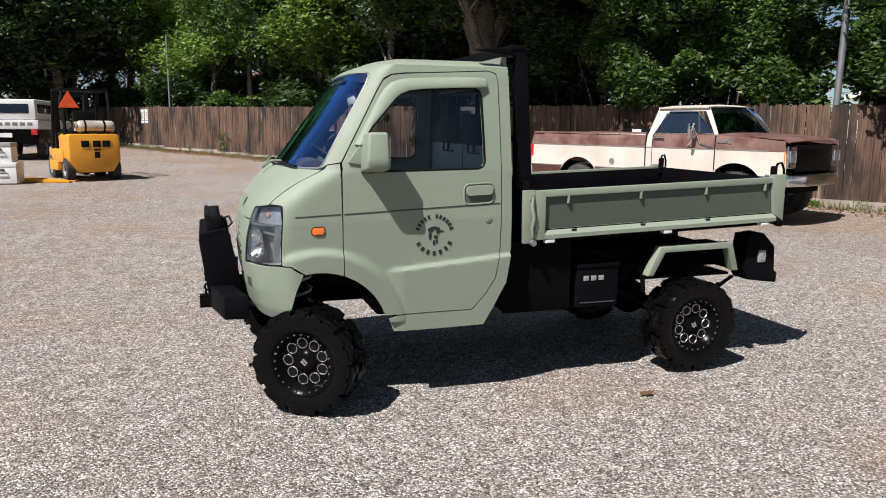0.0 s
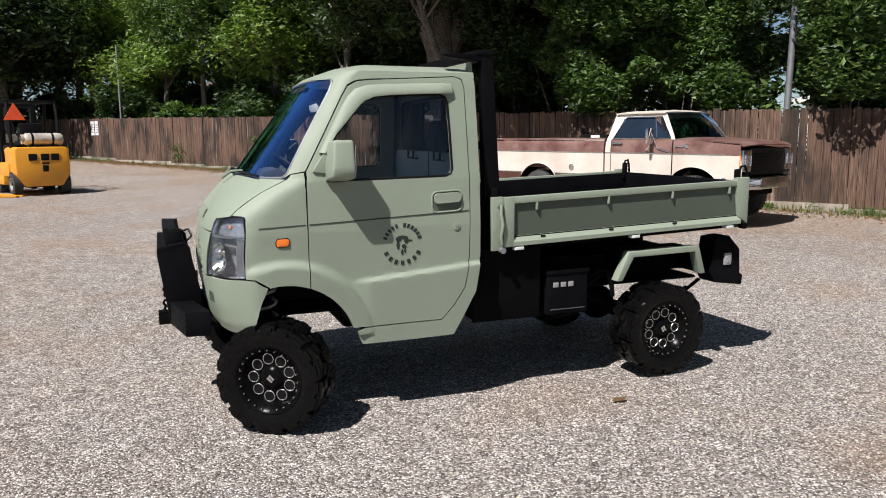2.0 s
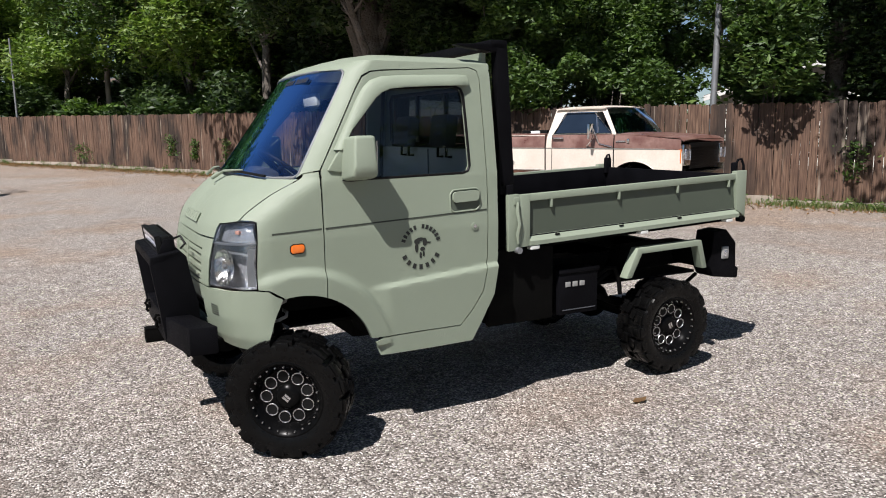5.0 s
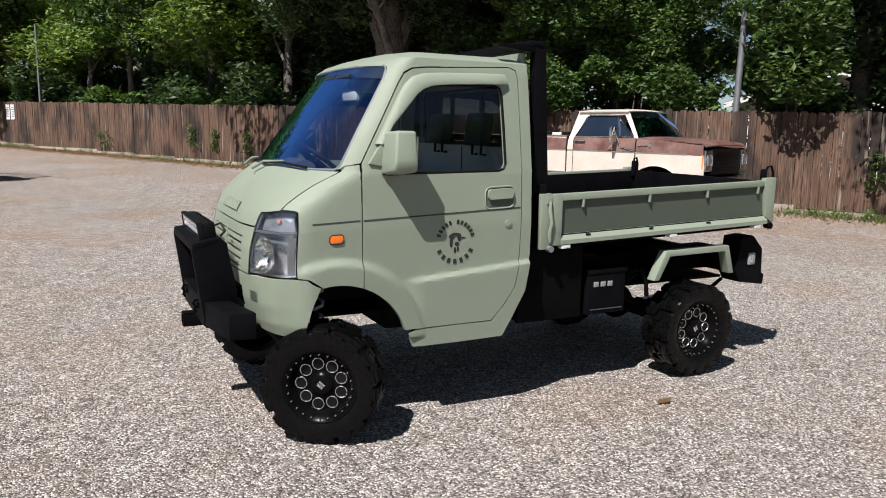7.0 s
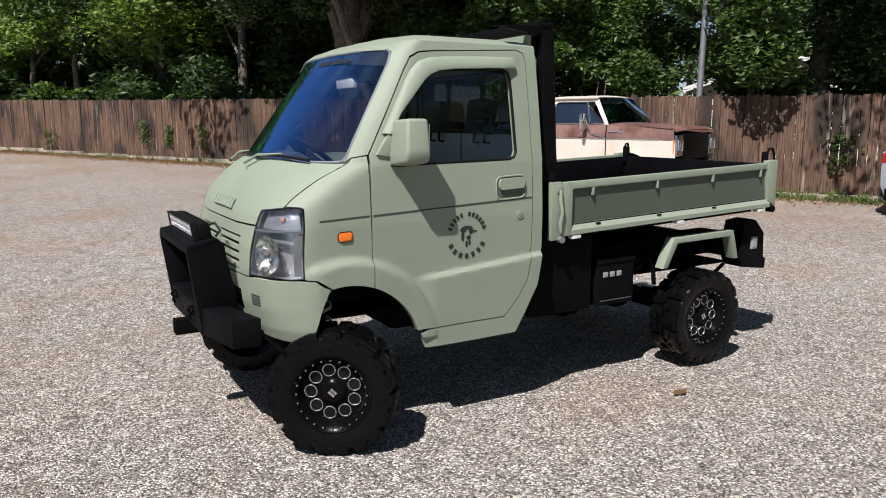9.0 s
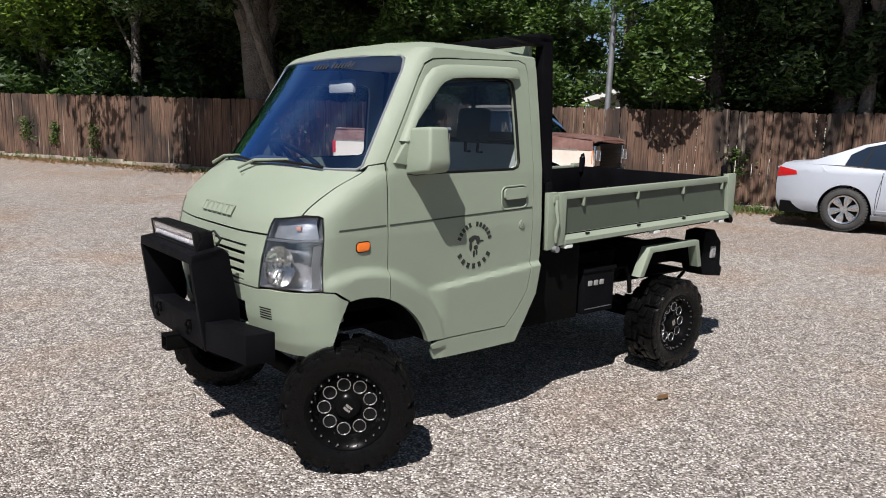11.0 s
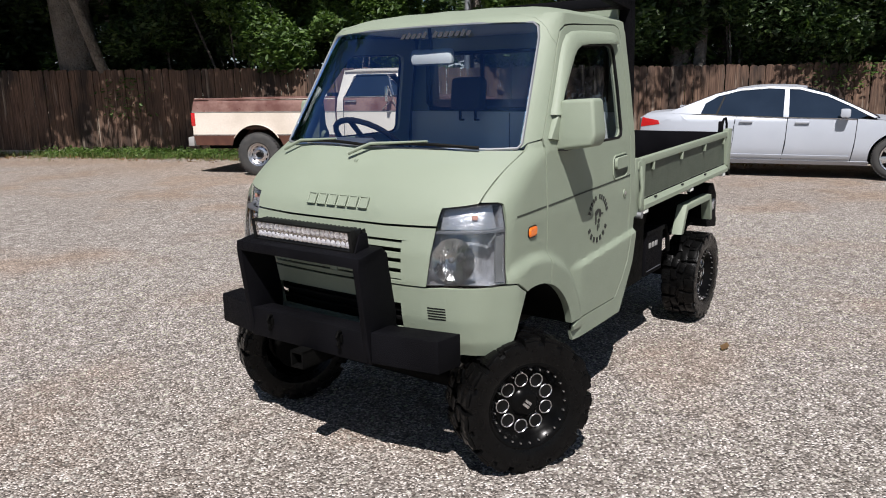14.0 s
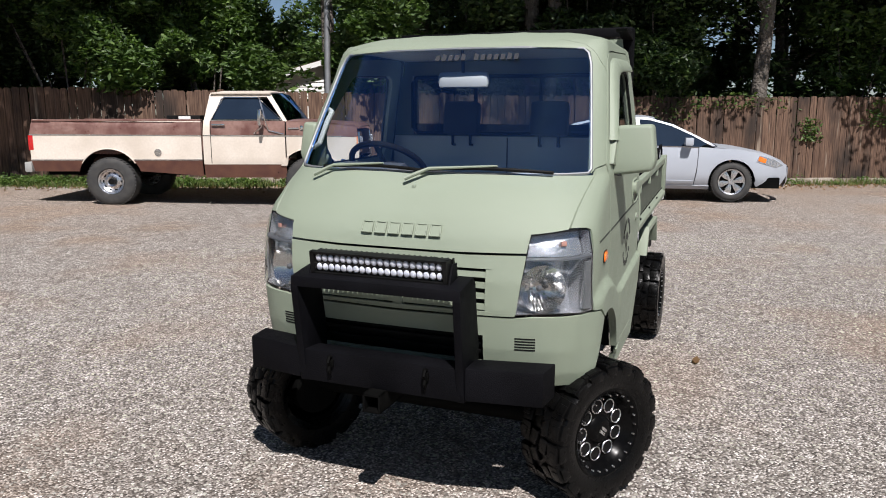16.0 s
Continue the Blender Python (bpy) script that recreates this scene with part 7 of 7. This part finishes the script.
# ---- trees ----
def leaf_cards(centres, radii, per, size, seed, flat=0.75):
    """Folded leaves strewn through round clumps: two triangles each."""
    g = np.random.default_rng(seed)
    n = len(centres) * per
    d = g.normal(size=(n, 3))
    d /= np.linalg.norm(d, axis=1)[:, None]
    d *= (g.uniform(0.25, 1.0, n) ** 0.55)[:, None] * (1, 1, flat)
    c = np.repeat(np.asarray(centres), per, 0) + d * np.repeat(np.asarray(radii), per)[:, None]
    ax = g.normal(size=(n, 3)) * (1, 1, 0.45)
    ax /= np.linalg.norm(ax, axis=1)[:, None]
    nn = g.normal(size=(n, 3)) * 0.8 + (0, 0, 0.9)
    sd = np.cross(ax, nn)
    sd /= np.linalg.norm(sd, axis=1)[:, None] + 1e-9
    up_ = np.cross(sd, ax)
    s = (size * g.uniform(0.6, 1.35, n))[:, None]
    v = np.stack([c - ax * s, c + sd * s * 0.42 - up_ * s * 0.12, c + ax * s, c - sd * s * 0.42 - up_ * s * 0.12], 1).reshape(-1, 3)
    i = np.arange(n)[:, None] * 4
    f = np.concatenate([i + (0, 1, 2), i + (0, 2, 3)], 1).reshape(-1, 3)
    return v, f


def tree(name, x, y, height, crown, trunk_r, seed, label, leaf="leaf", low=2.0, leaves=8000, size=0.13, fork=0.45, lean=(0, 0)):
    """A tapered trunk with limbs, and a loose crown of leaf clumps hung on the limb ends."""
    r = random.Random(seed)
    root = thing(name, (x, y, level(x, y)), label, "tree")
    bm = bmesh.new()
    top = Vector((lean[0], lean[1], height * 0.8))
    split = fork * height
    stem = [Vector((lean[0] * t + 0.12 * math.sin(5 * t + seed), lean[1] * t + 0.1 * math.cos(4 * t + seed), height * 0.8 * t)) for t in np.linspace(0, 1, 9)]
    stem[0] = Vector((0, 0, -0.1))
    tube(bm, stem, [trunk_r * (1.25 if k == 0 else 1) * (1 - 0.85 * k / 8) + 0.015 for k in range(9)], 10)
    tips = [stem[-1]]
    n = 7 + int(height / 2)
    for k in range(n):
        t = r.uniform(min(low / (height * 0.8) + 0.02, 0.5), 0.95) if k > 1 else fork
        base = stem[0].lerp(stem[-1], t)
        base = Vector((lean[0] * t + 0.12 * math.sin(5 * t + seed), lean[1] * t + 0.1 * math.cos(4 * t + seed), height * 0.8 * t))
        a = k * 2.4 + r.uniform(-0.5, 0.5)
        out = crown * r.uniform(0.55, 0.95) * (1 - 0.35 * max(0, t - 0.5))
        rise = r.uniform(0.15, 0.9) * crown if k > 1 else 0.35 * height
        tip = base + Vector((math.cos(a) * out * (0.5 if k < 2 else 1), math.sin(a) * out * (0.5 if k < 2 else 1), rise))
        mid = base.lerp(tip, 0.5) + Vector((r.uniform(-0.3, 0.3), r.uniform(-0.3, 0.3), 0.12 * out))
        lr = trunk_r * (0.62 if k < 2 else 0.34) * (1 - 0.4 * t)
        tube(bm, [base, base.lerp(mid, 0.6) + Vector((0, 0, 0.05)), mid, tip], [lr, lr * 0.75, lr * 0.5, 0.012], 6)
        tips += [tip, mid]
        for j in range(2):
            q = mid + Vector((r.uniform(-1, 1), r.uniform(-1, 1), r.uniform(-0.2, 0.7))) * crown * 0.4
            tube(bm, [mid, mid.lerp(q, 0.5) + Vector((0, 0, 0.08)), q], [lr * 0.4, lr * 0.25, 0.008], 5)
            tips.append(q)
    part("trunk", bm, "bark", root)
    cents, rads = [], []
    for tip in tips:
        for j in range(3):
            cents.append(tip + Vector((r.uniform(-1, 1), r.uniform(-1, 1), r.uniform(-0.6, 0.6))) * crown * 0.24)
            rads.append(crown * r.uniform(0.13, 0.3))
    cents = [c for c in cents if c.z > low * 0.75]
    rads = rads[: len(cents)]
    v, f = leaf_cards([tuple(c) for c in cents], rads, max(20, leaves // len(cents)), size, seed)
    crown_ob = new("crown", cloud_mesh("crown", v, f, leaf))
    crown_ob.parent = root
    return root


def shrub(x, y, w, h, seed, leaf="leaf_dark", leaves=2600, size=0.1, low=0.0):
    r = random.Random(seed)
    root = thing("shrub", (x, y, level(x, y)), "dense dark green understory shrub behind the fence", "shrub")
    bm = bmesh.new()
    cents, rads = [], []
    for k in range(7):
        tip = Vector((r.uniform(-w, w), r.uniform(-w, w), r.uniform(0.5, 1) * h))
        tube(bm, [(0.1 * k - 0.3, 0, -0.05), tip * 0.5 + Vector((0, 0, 0.2)), tip], [0.03, 0.02, 0.008], 5)
        for j in range(4):
            cents.append(tuple(tip + Vector((r.uniform(-0.5, 0.5), r.uniform(-0.5, 0.5), r.uniform(-0.9, 0.2) * h * 0.5))))
            rads.append(r.uniform(0.3, 0.75))
    part("stem", bm, "bark", root)
    kept = [k for k, c in enumerate(cents) if c[2] - 0.8 * rads[k] > low]
    cents, rads = [cents[k] for k in kept], [rads[k] for k in kept]
    v, f = leaf_cards(cents, rads, leaves // len(cents), size, seed, 0.9)
    crown_ob = new("foliage", cloud_mesh("foliage", v, f, leaf))
    crown_ob.parent = root
    return root


def behind_fence(y, off):
    return fence_at(y, off)


rt = random.Random(11)
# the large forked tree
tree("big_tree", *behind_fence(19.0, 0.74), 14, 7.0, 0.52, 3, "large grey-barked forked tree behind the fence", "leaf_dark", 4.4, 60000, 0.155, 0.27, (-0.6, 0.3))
# added tree: its crown leans out above the view to shade the fence
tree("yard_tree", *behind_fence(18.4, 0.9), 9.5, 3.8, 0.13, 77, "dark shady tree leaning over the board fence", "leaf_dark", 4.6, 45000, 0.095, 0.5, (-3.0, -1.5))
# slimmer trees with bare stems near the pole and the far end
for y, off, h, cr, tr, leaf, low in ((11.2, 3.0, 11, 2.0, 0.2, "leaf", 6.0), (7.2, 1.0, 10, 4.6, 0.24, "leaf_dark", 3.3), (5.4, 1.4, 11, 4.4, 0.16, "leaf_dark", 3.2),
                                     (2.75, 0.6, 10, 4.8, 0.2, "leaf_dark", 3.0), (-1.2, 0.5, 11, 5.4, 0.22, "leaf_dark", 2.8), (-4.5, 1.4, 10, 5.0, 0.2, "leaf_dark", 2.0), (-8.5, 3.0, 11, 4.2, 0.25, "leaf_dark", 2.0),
                                     (17.6, 2.4, 7.5, 3.2, 0.14, "leaf_dark", 1.4), (6.9, 0.5, 9.5, 4.3, 0.14, "leaf_dark", 3.4), (19.8, 3.4, 9, 3.4, 0.15, "leaf_dark", 1.5), (23.4, 4.2, 9, 3.4, 0.15, "leaf_dark", 1.6), (26.8, 5.0, 10, 3.6, 0.15, "leaf", 1.6), (30.2, 5.0, 10, 3.6, 0.15, "leaf_sunlit", 1.6), (34, 5.5, 11, 3.8, 0.15, "leaf_dark", 1.6), (9.3, 1.5, 10.5, 2.5, 0.24, "leaf_dark", 3.2), (5.8, 5.0, 10, 3.6, 0.16, "leaf_dark", 1.6), (0.4, 4.5, 10, 3.8, 0.16, "leaf_dark", 1.5), (-3.0, 4.5, 10, 3.8, 0.16, "leaf_dark", 1.4), (25.0, 3.0, 11, 4.0, 0.2, "leaf_sunlit", 2.4), (28.6, 2.6, 9, 3.4, 0.16, "leaf_sunlit", 2.2), (32.0, 3.4, 12, 4.2, 0.22, "leaf", 2.6),
                                     (35.5, 2.4, 9, 3.3, 0.15, "leaf_sunlit", 2.2), (38.5, 3.0, 5.5, 2.6, 0.14, "leaf_sunlit", 2.2), (42.0, 2.5, 10, 4.2, 0.2, "leaf_sunlit", 2.6), (47.5, 3.0, 10, 4.6, 0.25, "leaf_sunlit", 2.4), (53.5, 3.0, 10, 5.5, 0.3, "leaf_dark", 2.0), (61, 2.0, 11, 6.5, 0.35, "leaf_dark", 2.0)):
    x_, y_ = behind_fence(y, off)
    tree("yard_tree", x_, y_, h, cr, tr, rt.randint(0, 9999), {"leaf": "green leafy tree behind the board fence", "leaf_sunlit": "tree behind the board fence with sunlight put into its light green leaves", "leaf_dark": "tree overhanging the board fence with shade put into its dark leaves"}[leaf],
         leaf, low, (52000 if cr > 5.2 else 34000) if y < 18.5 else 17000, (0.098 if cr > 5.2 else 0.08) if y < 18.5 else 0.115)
# the second row, farther off
for y, off, h, cr, leaf in ((19.5, 9, 13, 5, "leaf_dark"), (24.5, 10, 14, 5.5, "leaf_dark"), (30, 9, 13, 5, "leaf"), (36, 10, 14, 5.5, "leaf_dark"), (41, 10, 12, 4.6, "leaf"), (3.5, 9, 13, 5, "leaf_dark"),
                            (-2, 9, 13, 5.5, "leaf_dark"), (-8, 10, 14, 6, "leaf_dark"), (56, 9, 11, 6, "leaf_dark"), (66, 8, 11, 6, "leaf_dark"), (13.6, 26, 5.6, 2.9, "leaf_dark"), (21.5, 6.5, 9, 4, "leaf_dark"), (25.5, 6.8, 10, 4, "leaf_dark"), (29.5, 7, 10, 4, "leaf_dark"), (11.0, 22, 9, 3.6, "leaf"), (8, 17, 14, 6, "leaf_dark"), (4, 15, 14, 6, "leaf_dark"), (-0.5, 15, 14, 6.5, "leaf_dark"), (18.8, 22, 13, 3.4, "leaf_dark"), (19.0, 34, 14, 3.4, "leaf"), (22, 18, 15, 6.5, "leaf_dark"), (-6, 16, 14, 6.5, "leaf_dark")):
    x_, y_ = behind_fence(y, off)
    tree("far_tree", x_, y_, h, cr, 0.25, rt.randint(0, 9999), "dark green tree in the row farther back", leaf, 1.2, 11000, 0.17)
# the dark grove past the end of the fence
for k, (x_, y_, h) in enumerate(((-6.0, 41, 10.2), (-10.5, 44, 10.6), (-3.2, 45.5, 10.2), (-14, 40, 10.2), (-8, 54, 11.5), (-1, 56, 11.5), (-16, 52, 11.5), (-12.5, 47, 9), (-6.8, 47.5, 8), (-9.5, 40, 9))):
    tree("yard_tree", x_, y_, h, 5.6 if h > 10 else 3.8, 0.3, 700 + k, "tree past the end of the fence with shade put into its dark leaves", "leaf_dark", 2.4 if h > 10 else 0.6, 13000, 0.17)
for k in range(26):
    y = -7 + k * 2.25 + rt.uniform(-0.5, 0.5)
    x_, y_ = behind_fence(y, 1.7 + rt.uniform(0, 1.6))
    shrub(x_, y_, 1.1, 2.9 + rt.uniform(-0.5, 0.9), 400 + k, "leaf_dark" if k % 3 else "leaf", 4200, 0.1 if y < 20 else 0.14)
# leafy masses that lean over the fence, some in the leaf colour darkened for shade
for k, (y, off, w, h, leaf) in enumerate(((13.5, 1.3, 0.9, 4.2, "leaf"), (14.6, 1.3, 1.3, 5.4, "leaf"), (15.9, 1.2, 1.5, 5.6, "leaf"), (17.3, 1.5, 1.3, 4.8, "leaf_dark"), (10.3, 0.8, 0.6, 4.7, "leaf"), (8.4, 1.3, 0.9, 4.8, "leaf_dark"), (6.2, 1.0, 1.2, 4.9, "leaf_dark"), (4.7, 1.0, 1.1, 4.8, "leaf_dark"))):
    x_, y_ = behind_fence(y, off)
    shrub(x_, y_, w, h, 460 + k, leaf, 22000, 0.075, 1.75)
for k in range(15):
    y = -5 + k * 3.4 + rt.uniform(-0.6, 0.6)
    if 9.5 < y < 14:
        continue
    x_, y_ = behind_fence(y, 5.0 + rt.uniform(0, 1.6))
    shrub(x_, y_, 1.9, 4.6 + rt.uniform(-0.5, 0.9), 500 + k, "leaf_dark", 5000, 0.14)
# trees round the rest of the yard, seen only in glass and paint
for k, (x_, y_) in enumerate(((-16, -14), (-6, -20), (5, -24), (15, -20), (-24, -4), (-24, 10), (-20, 24), (-14, 40))):
    tree("yard_tree", x_, y_, 10 + k % 3, 4.6, 0.25, 900 + k, "green leafy tree at the yard's edge", "leaf", 2.0, 3200, 0.24)

# ---- weeds, litter and creeper ----
def strips(points, height, width, seed, lean=0.5):
    g = np.random.default_rng(seed)
    p = np.asarray(points)
    n = len(p)
    a = g.uniform(0, math.tau, n)
    h = height * g.uniform(0.4, 1.2, n)
    w = np.stack([np.cos(a), np.sin(a), np.zeros(n)], 1) * (width * g.uniform(0.6, 1.3, n))[:, None]
    bend = np.stack([np.cos(a + 1.6), np.sin(a + 1.6), np.zeros(n)], 1) * (h * lean * g.uniform(0.1, 1, n))[:, None]
    z = np.zeros((n, 3))
    z[:, 2] = h
    v = np.stack([p - w, p + w, p + bend * 0.4 + z * 0.6 + w * 0.7, p + bend + z], 1).reshape(-1, 3)
    i = np.arange(n)[:, None] * 4
    return v, np.concatenate([i + (0, 1, 2), i + (0, 2, 3)], 1).reshape(-1, 3)


def along_fence(y, off, z):
    """Points along the fence, off metres behind it, z above the ground there."""
    px, py = fence_at(y, off)
    return np.column_stack([px, py, level(px, py) + z])


g = np.random.default_rng(21)
ys = g.uniform(-6, 46, 15000)
dens = np.array([0.35 + 0.65 * (noise.noise(Vector((y * 0.5, 3.1, 0))) > -0.05) for y in ys])
keep = g.uniform(0, 1, len(ys)) < dens * np.where(ys > 20.5, 0.22, 1.0)
ys = ys[keep]
off = -np.abs(g.normal(0.1, 0.28, len(ys))) - 0.04
pts = along_fence(ys, off, -0.005)
thick = g.uniform(12.2, 19.6, 4000)
away = -np.abs(g.normal(0.1, 0.34, len(thick))) - 0.04
pts = np.concatenate([pts, along_fence(thick, away, -0.005)])
v, f = strips(pts, 0.13, 0.008, 3)
weeds = new("weeds", cloud_mesh("weeds", v, f, "grass"))
spots = np.concatenate([g.uniform(-3, 20.5, 240), g.uniform(20.5, 44, 60)])
spots = np.concatenate([spots, g.uniform(12.4, 19.4, 480)])
near = -np.abs(g.normal(0.08, 0.24, len(spots))) - 0.05
cents = along_fence(spots, near, g.uniform(0.03, 0.13, len(spots)))
v, f = leaf_cards(cents, g.uniform(0.07, 0.2, len(cents)), 34, 0.028, 33, 0.7)
clumps = new("weed_clumps", cloud_mesh("weed_clumps", v, f, "weed"))
tagged(clumps, "low leafy green weeds growing at the foot of the fence", "weeds", kind="stuff")
tagged(weeds, "uneven strip of green weeds along the foot of the fence", "grass", kind="stuff")
ys = np.concatenate([g.uniform(-6, 46, 9000), g.uniform(20, 42, 9000)])
off = -np.abs(g.normal(0.25, 0.45, len(ys))) - 0.03
pts = along_fence(ys, off, 0.012)
v, f = leaf_cards(pts, np.full(len(pts), 0.03), 1, 0.035, 8, 0.2)
litter = new("leaf_litter", cloud_mesh("leaf_litter", v, f, "litter"))
tagged(litter, "brown dry leaf litter along the fence", "leaf litter", kind="stuff")


def creeper(y, z0, z1, spread, seed, count=160, size=0.05):
    r = np.random.default_rng(seed)
    yy = y + r.normal(0, spread, count)
    off_ = -0.05 - np.abs(r.normal(0, 0.05, count))
    c = along_fence(yy, off_, r.uniform(z0, z1, count))
    v, f = leaf_cards(c, np.full(count, 0.05), 1, size, seed)
    ob = new("creeper", cloud_mesh("creeper", v, f, "leaf"))
    tagged(ob, "tuft of green creeper growing through the fence", "creeper", kind="stuff")


for k, (y, z0, z1, sp) in enumerate(((23.81, 0.4, 1.1, 0.1), (26.24, 0.55, 1.2, 0.14), (25.2, 0.45, 1.1, 0.08), (8.85, 0.5, 1.15, 0.1), (1.99, 0.9, 1.4, 0.12), (4.7, 1.4, 2.0, 0.3), (17.8, 0.8, 1.7, 0.3), (31, 0.2, 0.9, 0.3), (3.4, 1.6, 1.95, 0.5), (0.6, 1.2, 1.8, 0.2))):
    creeper(y, z0, z1, sp, 60 + k)

# one dry leaf lies on the gravel beside the truck
bm = bmesh.new()
c = [bm.verts.new(p) for p in ((-0.05, 0, 0.012), (-0.015, 0.022, 0.022), (0.03, 0.014, 0.02), (0.05, -0.004, 0.03), (0.02, -0.024, 0.018), (-0.02, -0.018, 0.014), (0, 0, 0.008))]
for k in range(6):
    bm.faces.new((c[6], c[k], c[(k + 1) % 6]))
lf = part("fallen_leaf", bm, "litter")
lf.location = (2.40, 3.71, 0.0)
tagged(lf, "single curled orange-brown fallen leaf on gravel", "leaf")


# ---- fence ----
def build_fence():
    """Dog-eared boards on rails and posts, with a pale kick board along the ground."""
    root = new("fence")
    tagged(root, "weathered brown dog-eared board fence with dark stains", "fence", kind="structure")
    x0, y0 = fence_at(0)
    turn = math.degrees(math.atan2(1, FENCE_SLOPE))
    root.matrix_world = pose(x0, y0, 0, 0, 0, turn)
    step, wide = 0.1475, 0.141
    L0, L1 = -8.0, 50.6
    shapes = []
    r = random.Random(8)
    for k in range(7):
        h, cut, w = 1.86 + r.uniform(-0.018, 0.018), r.uniform(0.02, 0.032), wide / 2 - r.uniform(0, 0.003)
        bm = prism(bmesh.new(), [(-w, 0.10), (w, 0.10), (w, h - cut), (w - cut, h), (-w + cut, h), (-w, h - cut)], "y", 0.0, 0.018)
        me = bpy.data.meshes.new("board")
        bm.to_mesh(me)
        bm.free()
        me.materials.append(M["fence"])
        shapes.append(me)
    rest_v, rest_f = [], []

    def foot(s):
        q = root.matrix_world @ Vector((s, 0, 0))
        return level(q.x, q.y)

    n = int((L1 - L0) / step)
    for k in range(n):
        s = L0 + k * step
        me = shapes[r.randrange(7)]
        m = pose(s, r.uniform(-0.004, 0.004), foot(s) + r.uniform(-0.012, 0.012), r.uniform(-0.5, 0.5), r.uniform(-0.35, 0.35), r.uniform(-1.5, 1.5))
        if -2.0 < s < 42.0:
            ob = new("board", me)
            ob.parent, ob.matrix_basis = root, m
        else:
            i = len(rest_v)
            rest_v += [tuple(m @ v.co) for v in me.vertices]
            rest_f += [tuple(i + q for q in p.vertices) for p in me.polygons]
    me = bpy.data.meshes.new("far_boards")
    me.from_pydata(rest_v, [], rest_f)
    me.materials.append(M["fence"])
    far = new("far_boards", me)
    far.parent = root
    far["kind"] = "stuff"
    s = L0
    while s < L1:
        part("fence_post", box(bmesh.new(), s - 0.045, s + 0.045, -0.135, -0.045, -0.1, 1.84 + foot(s)), "fence", root)
        for z in (0.4, 1.05, 1.65):
            part("fence_rail", box(bmesh.new(), s, s + 2.4, -0.045, -0.004, z + foot(s) - 0.045, z + foot(s) + 0.045), "fence", root)
        part("kick_board", box(bmesh.new(), s + 0.004, s + 2.396, 0.02, 0.055, foot(s) - 0.04, foot(s) + 0.13 + r.uniform(-0.03, 0.04), 0.003), "board", root)
        s += 2.4
    # two paper notices
    for ds in (0.0, 0.42):
        sg = new("notice_sheet")
        sg.matrix_world = root.matrix_world @ pose(41.7 + ds, 0.03, 1.12 + foot(41.9), 0, 0, 0)
        tagged(sg, "white paper notice pinned to the fence", "sign", "notices on the fence")
        part("sheet", box(bmesh.new(), -0.16, 0.16, 0, 0.006, 0, 0.62), "paper", sg)
        for j in range(6):
            part("text_bar", box(bmesh.new(), -0.12, 0.12 - 0.05 * (j % 2), 0.006, 0.009, 0.1 + j * 0.075, 0.13 + j * 0.075), "ink", sg)
    return root


build_fence()
# steel pole behind the fence
pl = new("steel_pole")
px, py = fence_at(11.2, 0.4)
pl.location = (px, py, level(px, py))
tagged(pl, "plain galvanized steel pole behind the fence", "pole")
part("shaft", cyl(bmesh.new(), (0, 0, -0.1), (0.12, -0.1, 7.5), 0.065, 0.055, 14), "galvanized", pl)
part("cap", cyl(bmesh.new(), (0.12, -0.1, 7.5), (0.12, -0.1, 7.54), 0.07, seg=14), "galvanized", pl)
for y, off, r_, h, label, mt in ((35.2, 4.0, 0.13, 8.0, "pale weathered utility pole behind the fence", "board"), (36.1, 0.5, 0.05, 5.0, "thin grey steel post behind the fence", "galvanized")):
    pl = new("utility_pole")
    px, py = fence_at(y, off)
    pl.location = (px, py, level(px, py))
    tagged(pl, label, "pole")
    part("shaft", cyl(bmesh.new(), (0, 0, -0.1), (0, 0, h), r_, r_ * 0.8, 14), mt, pl)
